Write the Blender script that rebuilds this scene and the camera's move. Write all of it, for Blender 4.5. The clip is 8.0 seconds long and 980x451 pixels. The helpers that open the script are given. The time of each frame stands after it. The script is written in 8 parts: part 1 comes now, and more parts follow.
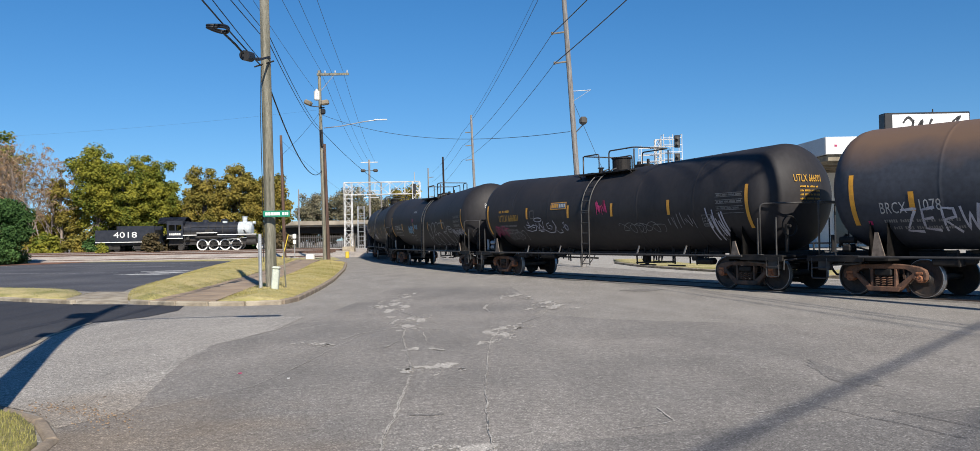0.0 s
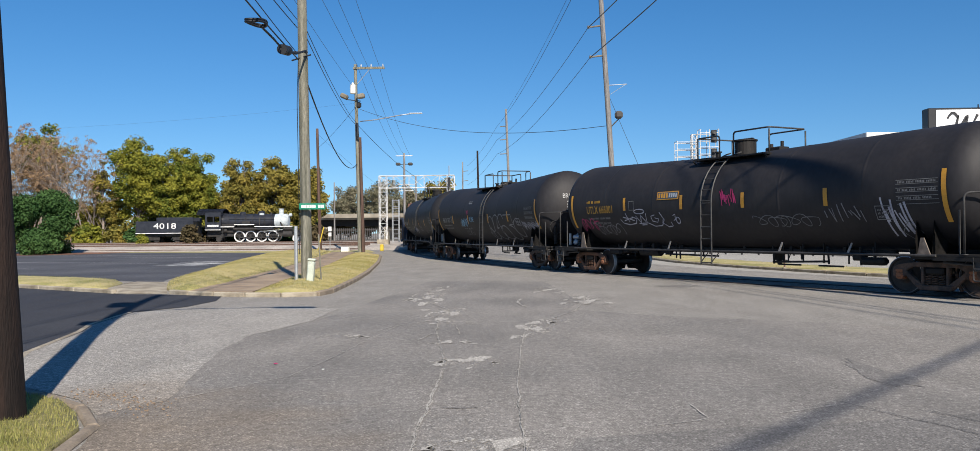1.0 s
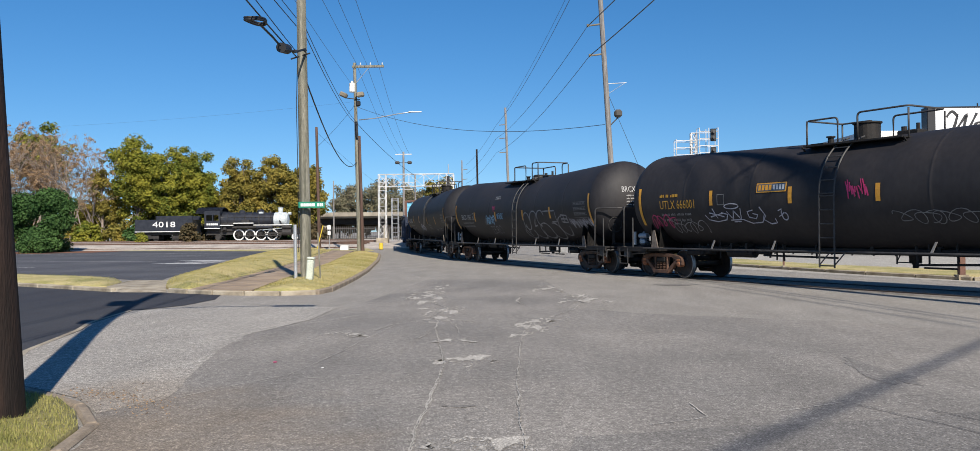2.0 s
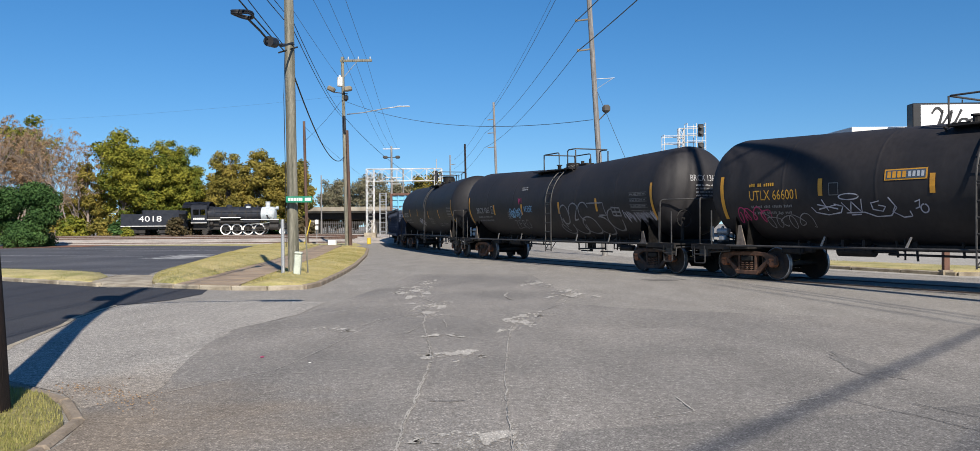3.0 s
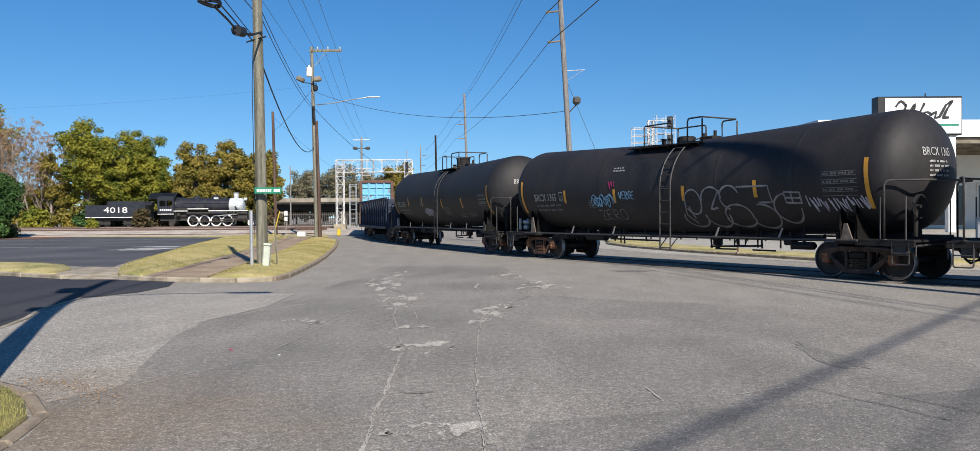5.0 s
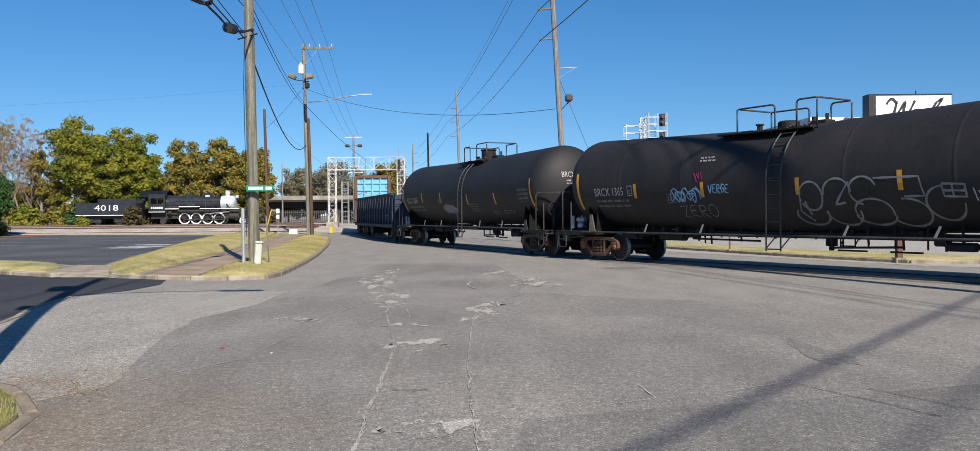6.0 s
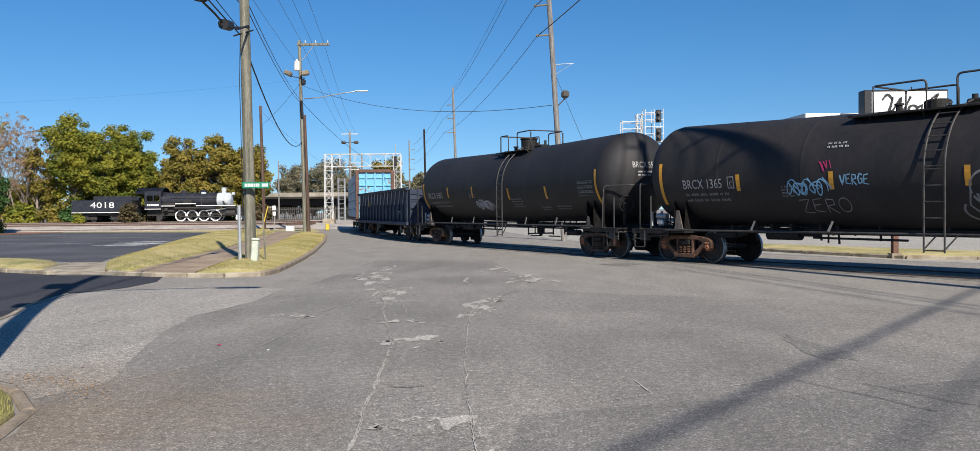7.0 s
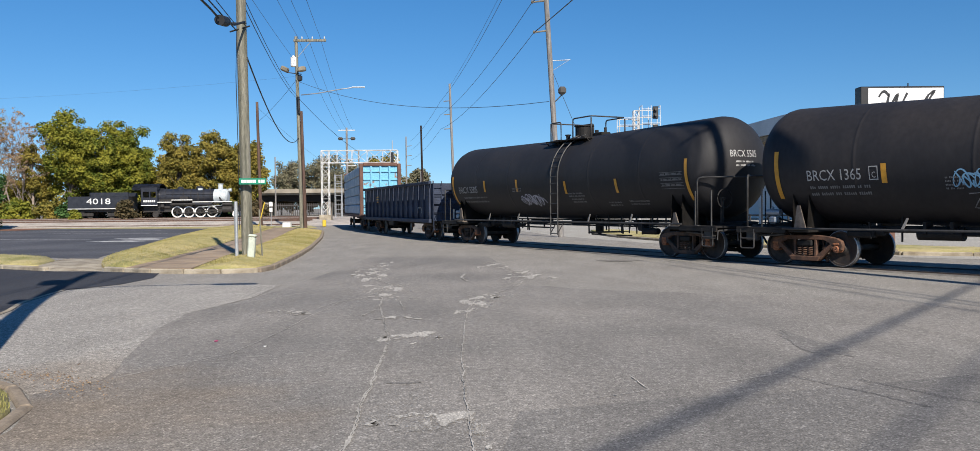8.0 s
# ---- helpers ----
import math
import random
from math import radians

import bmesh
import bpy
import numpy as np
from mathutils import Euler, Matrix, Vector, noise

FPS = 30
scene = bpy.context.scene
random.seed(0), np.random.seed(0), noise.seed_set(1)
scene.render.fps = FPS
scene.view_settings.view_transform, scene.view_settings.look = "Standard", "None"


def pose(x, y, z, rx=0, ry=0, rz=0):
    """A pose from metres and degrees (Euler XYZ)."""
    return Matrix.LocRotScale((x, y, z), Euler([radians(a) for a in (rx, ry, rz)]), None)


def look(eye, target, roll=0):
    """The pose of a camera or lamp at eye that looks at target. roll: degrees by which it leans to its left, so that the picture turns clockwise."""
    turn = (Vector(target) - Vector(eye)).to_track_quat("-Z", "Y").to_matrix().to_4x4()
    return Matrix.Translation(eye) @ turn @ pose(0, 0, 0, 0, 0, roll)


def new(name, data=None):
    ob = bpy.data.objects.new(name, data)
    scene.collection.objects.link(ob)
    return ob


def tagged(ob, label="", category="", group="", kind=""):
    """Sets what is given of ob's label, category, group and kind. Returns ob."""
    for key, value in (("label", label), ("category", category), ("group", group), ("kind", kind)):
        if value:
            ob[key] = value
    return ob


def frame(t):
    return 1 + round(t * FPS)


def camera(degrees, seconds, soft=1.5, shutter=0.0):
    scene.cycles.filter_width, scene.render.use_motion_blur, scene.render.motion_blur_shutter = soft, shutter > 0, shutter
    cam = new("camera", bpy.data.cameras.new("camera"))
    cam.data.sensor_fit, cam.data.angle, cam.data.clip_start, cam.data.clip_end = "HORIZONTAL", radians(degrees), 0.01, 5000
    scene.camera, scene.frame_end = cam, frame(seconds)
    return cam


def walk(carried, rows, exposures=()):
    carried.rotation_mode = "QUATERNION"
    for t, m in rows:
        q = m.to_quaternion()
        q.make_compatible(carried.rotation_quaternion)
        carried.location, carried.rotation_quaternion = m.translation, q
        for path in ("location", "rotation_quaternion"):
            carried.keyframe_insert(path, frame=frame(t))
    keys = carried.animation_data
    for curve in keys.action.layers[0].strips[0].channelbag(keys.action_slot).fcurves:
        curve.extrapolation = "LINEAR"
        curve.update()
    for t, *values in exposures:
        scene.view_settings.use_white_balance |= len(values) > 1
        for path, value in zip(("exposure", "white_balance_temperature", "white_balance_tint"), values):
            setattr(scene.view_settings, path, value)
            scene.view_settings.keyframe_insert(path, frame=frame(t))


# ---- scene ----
cam = camera(60.13, 8.0, 0.7)
EYE = (0.0, 0.0, 1.615)
CAMERA_ROWS = [  # seconds, yaw, pitch, roll
    (0.0, 0.102, 0.809, 1.039), (0.5, 1.630, 0.701, 0.829), (1.0, 2.395, 0.440, 0.535), (2.5, 2.234, 0.251, 0.487),
    (3.0, 1.540, -0.012, 0.438), (3.5, 1.263, -0.250, 0.452), (4.0, 0.618, -0.389, 0.455), (4.5, 0.0, -0.518, 0.422),
    (6.0, -0.964, -0.778, 0.473), (6.5, -1.092, -0.926, 0.547), (7.0, -1.193, -1.017, 0.582), (7.5, -1.297, -1.157, 0.582),
    (8.0, -1.401, -1.269, 0.570)]
walk(cam, [(t, pose(*EYE, 90 + pitch, roll, yaw)) for t, yaw, pitch, roll in CAMERA_ROWS])

# ---- light ----
SUN_AZ, SUN_EL = 160.2, 37.0   # clockwise from +y
world = bpy.data.worlds.new("sky")
scene.world = world
world.use_nodes = True
sky = world.node_tree.nodes.new("ShaderNodeTexSky")
sky.sky_type, sky.sun_disc = "NISHITA", False
sky.sun_elevation, sky.sun_rotation = radians(SUN_EL), radians(SUN_AZ)
sky.air_density, sky.dust_density, sky.ozone_density, sky.altitude = 0.88, 0.12, 5.0, 150
tone = world.node_tree.nodes.new("ShaderNodeHueSaturation")
tone.inputs["Saturation"].default_value = 1.24
world.node_tree.links.new(sky.outputs[0], tone.inputs["Color"])
# a clear, dry horizon: the pale band near the ground is narrow
way = world.node_tree.nodes.new("ShaderNodeTexCoord")
lift = world.node_tree.nodes.new("ShaderNodeVectorMath")
lift.operation = "MULTIPLY_ADD"
lift.inputs[1].default_value, lift.inputs[2].default_value = (1, 1, 0.84), (0, 0, 0.045)
unit = world.node_tree.nodes.new("ShaderNodeVectorMath")
unit.operation = "NORMALIZE"
world.node_tree.links.new(way.outputs["Generated"], lift.inputs[0])
world.node_tree.links.new(lift.outputs[0], unit.inputs[0])
world.node_tree.links.new(unit.outputs[0], sky.inputs["Vector"])
world.node_tree.links.new(tone.outputs[0], world.node_tree.nodes["Background"].inputs[0])
world.node_tree.nodes["Background"].inputs[1].default_value = 0.092
sun_data = bpy.data.lights.new("sun", "SUN")
sun_data.energy, sun_data.angle, sun_data.color = 5.75, radians(0.53), (1.0, 0.915, 0.80)
sun = new("sun", sun_data)
SUN_DIR = Vector((math.sin(radians(SUN_AZ)) * math.cos(radians(SUN_EL)), math.cos(radians(SUN_AZ)) * math.cos(radians(SUN_EL)), math.sin(radians(SUN_EL))))
sun.matrix_world = look(SUN_DIR * 60, (0, 0, 0))
scene.view_settings.exposure = 0.25


# ---- materials ----
def mat(name, base, other=None, rough=0.7, metal=0.0, scale=3.0, fine=40.0, bump=0.0, speck=0.25, stretch=(1, 1, 1), vary=0.0, spec=0.5, patch=(0.4, 0.65)):
    """A surface with large patches of a second colour, fine grain and relief. vary: change from object to object."""
    m = bpy.data.materials.new(name)
    m.use_nodes = True
    nt = m.node_tree
    b = nt.nodes["Principled BSDF"]
    other = other or tuple(c * 0.75 for c in base)
    tc = nt.nodes.new("ShaderNodeTexCoord")
    mp = nt.nodes.new("ShaderNodeMapping")
    mp.inputs["Scale"].default_value = stretch
    nt.links.new(tc.outputs["Object"], mp.inputs["Vector"])
    big = nt.nodes.new("ShaderNodeTexNoise")
    big.inputs["Scale"].default_value, big.inputs["Detail"].default_value = scale, 6
    small = nt.nodes.new("ShaderNodeTexNoise")
    small.inputs["Scale"].default_value, small.inputs["Detail"].default_value = fine, 3
    for n in (big, small):
        nt.links.new(mp.outputs[0], n.inputs["Vector"])
    ramp = nt.nodes.new("ShaderNodeMapRange")
    ramp.inputs["From Min"].default_value, ramp.inputs["From Max"].default_value = patch
    nt.links.new(big.outputs["Fac"], ramp.inputs["Value"])
    mix = nt.nodes.new("ShaderNodeMix")
    mix.data_type = "RGBA"
    mix.inputs["A"].default_value, mix.inputs["B"].default_value = (*base, 1), (*other, 1)
    nt.links.new(ramp.outputs[0], mix.inputs["Factor"])
    grain = nt.nodes.new("ShaderNodeMapRange")
    grain.inputs["From Min"].default_value, grain.inputs["From Max"].default_value = 0.25, 0.75
    grain.inputs["To Min"].default_value, grain.inputs["To Max"].default_value = 1 - speck, 1 + speck
    nt.links.new(small.outputs["Fac"], grain.inputs["Value"])
    hsv = nt.nodes.new("ShaderNodeHueSaturation")
    nt.links.new(mix.outputs["Result"], hsv.inputs["Color"])
    value = grain.outputs[0]
    if vary:
        info = nt.nodes.new("ShaderNodeObjectInfo")
        r = nt.nodes.new("ShaderNodeMapRange")
        r.inputs["To Min"].default_value, r.inputs["To Max"].default_value = 1 - vary, 1 + vary
        nt.links.new(info.outputs["Random"], r.inputs["Value"])
        mul = nt.nodes.new("ShaderNodeMath")
        mul.operation = "MULTIPLY"
        nt.links.new(value, mul.inputs[0])
        nt.links.new(r.outputs[0], mul.inputs[1])
        value = mul.outputs[0]
    nt.links.new(value, hsv.inputs["Value"])
    nt.links.new(hsv.outputs[0], b.inputs["Base Color"])
    b.inputs["Roughness"].default_value, b.inputs["Metallic"].default_value = rough, metal
    b.inputs["Specular IOR Level"].default_value = spec
    if bump:
        bp = nt.nodes.new("ShaderNodeBump")
        bp.inputs["Strength"].default_value, bp.inputs["Distance"].default_value = bump, 0.02
        nt.links.new(small.outputs["Fac"], bp.inputs["Height"])
        nt.links.new(bp.outputs[0], b.inputs["Normal"])
    return m


def street(name, base, warm, amounts=(0.6, 0.85, 0.95, 1.0), rough=0.92, bump=0.5, dirt=None):
    """Street paving: broad tone changes, mottling, streaks along the street, grain and pale stone chips."""
    m = bpy.data.materials.new(name)
    m.use_nodes = True
    nt = m.node_tree
    b = nt.nodes["Principled BSDF"]
    tc = nt.nodes.new("ShaderNodeTexCoord")
    total = None
    grain = None
    for i, (scale, amount, stretch, detail) in enumerate(((0.22, amounts[0] * 0.8, (1, 1, 1), 5), (1.3, amounts[1] * 0.7, (1, 0.35, 1), 8), (14.0, amounts[2] * 1.0, (1, 0.8, 1), 8), (75.0, amounts[3] * 2.1, (1, 0.8, 1), 3))):
        mp = nt.nodes.new("ShaderNodeMapping")
        mp.inputs["Scale"].default_value = stretch
        mp.inputs["Location"].default_value = (3.7 * i, 1.9 * i, 0)
        nt.links.new(tc.outputs["Object"], mp.inputs["Vector"])
        n = nt.nodes.new("ShaderNodeTexNoise")
        n.inputs["Scale"].default_value, n.inputs["Detail"].default_value = scale, detail
        nt.links.new(mp.outputs[0], n.inputs["Vector"])
        k = nt.nodes.new("ShaderNodeMath")
        k.operation = "MULTIPLY_ADD"
        k.inputs[1].default_value, k.inputs[2].default_value = amount, 1 - amount / 2
        nt.links.new(n.outputs["Fac"], k.inputs[0])
        if total:
            mul = nt.nodes.new("ShaderNodeMath")
            mul.operation = "MULTIPLY"
            nt.links.new(total, mul.inputs[0])
            nt.links.new(k.outputs[0], mul.inputs[1])
            total = mul.outputs[0]
        else:
            total = k.outputs[0]
            mix = nt.nodes.new("ShaderNodeMix")
            mix.data_type = "RGBA"
            mix.inputs["A"].default_value, mix.inputs["B"].default_value = (*base, 1), (*warm, 1)
            r = nt.nodes.new("ShaderNodeMapRange")
            r.inputs["From Min"].default_value, r.inputs["From Max"].default_value = 0.35, 0.65
            nt.links.new(n.outputs["Fac"], r.inputs["Value"])
            nt.links.new(r.outputs[0], mix.inputs["Factor"])
        grain = n
    chips = nt.nodes.new("ShaderNodeTexVoronoi")
    chips.inputs["Scale"].default_value = 70.0
    nt.links.new(tc.outputs["Object"], chips.inputs["Vector"])
    cr = nt.nodes.new("ShaderNodeMapRange")
    cr.inputs["From Min"].default_value, cr.inputs["From Max"].default_value = 0.78, 1.0
    cr.inputs["To Min"].default_value, cr.inputs["To Max"].default_value = 0.96, 1.75
    sep = nt.nodes.new("ShaderNodeSeparateColor")
    nt.links.new(chips.outputs["Color"], sep.inputs[0])
    nt.links.new(sep.outputs[0], cr.inputs["Value"])
    mul = nt.nodes.new("ShaderNodeMath")
    mul.operation = "MULTIPLY"
    nt.links.new(total, mul.inputs[0])
    nt.links.new(cr.outputs[0], mul.inputs[1])
    hsv = nt.nodes.new("ShaderNodeHueSaturation")
    colour = mix.outputs["Result"]
    if dirt:
        # washed-down soil round one spot, with a ragged outline
        spot = nt.nodes.new("ShaderNodeVectorMath")
        spot.operation = "DISTANCE"
        nt.links.new(tc.outputs["Object"], spot.inputs[0])
        spot.inputs[1].default_value = (dirt[0], dirt[1], 0)
        rag = nt.nodes.new("ShaderNodeTexNoise")
        rag.inputs["Scale"].default_value, rag.inputs["Detail"].default_value = 1.1, 9
        nt.links.new(tc.outputs["Object"], rag.inputs["Vector"])
        off = nt.nodes.new("ShaderNodeMath")
        off.operation = "MULTIPLY_ADD"
        off.inputs[1].default_value = 3.2
        nt.links.new(rag.outputs["Fac"], off.inputs[0])
        nt.links.new(spot.outputs["Value"], off.inputs[2])
        reach = nt.nodes.new("ShaderNodeMapRange")
        reach.inputs["From Min"].default_value, reach.inputs["From Max"].default_value = dirt[2] + 0.6, dirt[2] + 2.6
        reach.inputs["To Min"].default_value, reach.inputs["To Max"].default_value = 0.75, 0.0
        nt.links.new(off.outputs[0], reach.inputs["Value"])
        soil = nt.nodes.new("ShaderNodeMix")
        soil.data_type = "RGBA"
        soil.inputs["B"].default_value = (0.205, 0.166, 0.125, 1)
        nt.links.new(colour, soil.inputs["A"])
        nt.links.new(reach.outputs[0], soil.inputs["Factor"])
        colour = soil.outputs["Result"]
    nt.links.new(colour, hsv.inputs["Color"])
    nt.links.new(mul.outputs[0], hsv.inputs["Value"])
    nt.links.new(hsv.outputs[0], b.inputs["Base Color"])
    b.inputs["Roughness"].default_value = rough
    b.inputs["Specular IOR Level"].default_value = 0.3
    bp = nt.nodes.new("ShaderNodeBump")
    bp.inputs["Strength"].default_value, bp.inputs["Distance"].default_value = bump, 0.012
    nt.links.new(grain.outputs["Fac"], bp.inputs["Height"])
    nt.links.new(bp.outputs[0], b.inputs["Normal"])
    return m


def broken(name, base, other, scale, keep):
    """A thin worn layer with holes, through which the paving below shows."""
    m = street(name, base, other, (0.3, 0.5, 0.8, 0.9))
    nt = m.node_tree
    tc = nt.nodes.new("ShaderNodeTexCoord")
    mp = nt.nodes.new("ShaderNodeMapping")
    mp.inputs["Scale"].default_value = (1, 0.45, 1)
    n = nt.nodes.new("ShaderNodeTexNoise")
    n.inputs["Scale"].default_value, n.inputs["Detail"].default_value, n.inputs["Roughness"].default_value = scale, 10, 0.7
    k = nt.nodes.new("ShaderNodeMapRange")
    k.inputs["From Min"].default_value, k.inputs["From Max"].default_value = keep, keep + 0.06
    nt.links.new(tc.outputs["Object"], mp.inputs["Vector"])
    nt.links.new(mp.outputs[0], n.inputs["Vector"])
    nt.links.new(n.outputs["Fac"], k.inputs["Value"])
    both, clear = nt.nodes.new("ShaderNodeMixShader"), nt.nodes.new("ShaderNodeBsdfTransparent")
    nt.links.new(k.outputs[0], both.inputs[0])
    nt.links.new(clear.outputs[0], both.inputs[1])
    nt.links.new(nt.nodes["Principled BSDF"].outputs[0], both.inputs[2])
    nt.links.new(both.outputs[0], nt.nodes["Material Output"].inputs["Surface"])
    return m


def leafy(name, base, other, through_light=0.3):
    """Leaves: each small piece takes its own shade, whole sprays drift in tone, and some light comes through."""
    m = bpy.data.materials.new(name)
    m.use_nodes = True
    nt = m.node_tree
    b = nt.nodes["Principled BSDF"]
    geo = nt.nodes.new("ShaderNodeNewGeometry")
    tc = nt.nodes.new("ShaderNodeTexCoord")
    drift = nt.nodes.new("ShaderNodeTexNoise")
    drift.inputs["Scale"].default_value, drift.inputs["Detail"].default_value = 0.35, 4
    nt.links.new(tc.outputs["Object"], drift.inputs["Vector"])
    wide = nt.nodes.new("ShaderNodeMapRange")
    wide.inputs["From Min"].default_value, wide.inputs["From Max"].default_value = 0.32, 0.68
    wide.inputs["To Min"].default_value, wide.inputs["To Max"].default_value = -0.3, 0.7
    nt.links.new(drift.outputs["Fac"], wide.inputs["Value"])
    add = nt.nodes.new("ShaderNodeMath")
    add.operation, add.use_clamp = "MULTIPLY_ADD", True
    add.inputs[1].default_value = 0.6
    nt.links.new(geo.outputs["Random Per Island"], add.inputs[0])
    nt.links.new(wide.outputs[0], add.inputs[2])
    mix = nt.nodes.new("ShaderNodeMix")
    mix.data_type = "RGBA"
    mix.inputs["A"].default_value, mix.inputs["B"].default_value = (*base, 1), (*other, 1)
    nt.links.new(add.outputs[0], mix.inputs["Factor"])
    nt.links.new(mix.outputs["Result"], b.inputs["Base Color"])
    b.inputs["Roughness"].default_value = 0.75
    b.inputs["Specular IOR Level"].default_value = 0.2
    thin = nt.nodes.new("ShaderNodeBsdfTranslucent")
    nt.links.new(mix.outputs["Result"], thin.inputs["Color"])
    both = nt.nodes.new("ShaderNodeMixShader")
    both.inputs[0].default_value = through_light
    nt.links.new(b.outputs[0], both.inputs[1])
    nt.links.new(thin.outputs[0], both.inputs[2])
    nt.links.new(both.outputs[0], nt.nodes["Material Output"].inputs["Surface"])
    return m


def dusted(name, base, dust, low, high):
    """Dark tank paint with brown dust settled on the upper part, thinning out with a ragged edge."""
    m = mat(name, base, tuple(c * 1.25 for c in base), 0.6, scale=0.7, fine=9, speck=0.18, bump=0.02, spec=0.3)
    nt = m.node_tree
    b = nt.nodes["Principled BSDF"]
    old = b.inputs["Base Color"].links[0].from_socket
    tc = nt.nodes.new("ShaderNodeTexCoord")
    xyz = nt.nodes.new("ShaderNodeSeparateXYZ")
    nt.links.new(tc.outputs["Object"], xyz.inputs[0])
    rag = nt.nodes.new("ShaderNodeTexNoise")
    rag.inputs["Scale"].default_value, rag.inputs["Detail"].default_value = 0.9, 7
    nt.links.new(tc.outputs["Object"], rag.inputs["Vector"])
    add = nt.nodes.new("ShaderNodeMath")
    add.operation = "MULTIPLY_ADD"
    add.inputs[1].default_value = 0.9
    nt.links.new(rag.outputs["Fac"], add.inputs[0])
    nt.links.new(xyz.outputs[2], add.inputs[2])
    k = nt.nodes.new("ShaderNodeMapRange")
    k.inputs["From Min"].default_value, k.inputs["From Max"].default_value = low + 0.45, high + 0.45
    nt.links.new(add.outputs[0], k.inputs["Value"])
    mix = nt.nodes.new("ShaderNodeMix")
    mix.data_type = "RGBA"
    mix.inputs["B"].default_value = (*dust, 1)
    nt.links.new(old, mix.inputs["A"])
    nt.links.new(k.outputs[0], mix.inputs["Factor"])
    nt.links.new(mix.outputs["Result"], b.inputs["Base Color"])
    return m


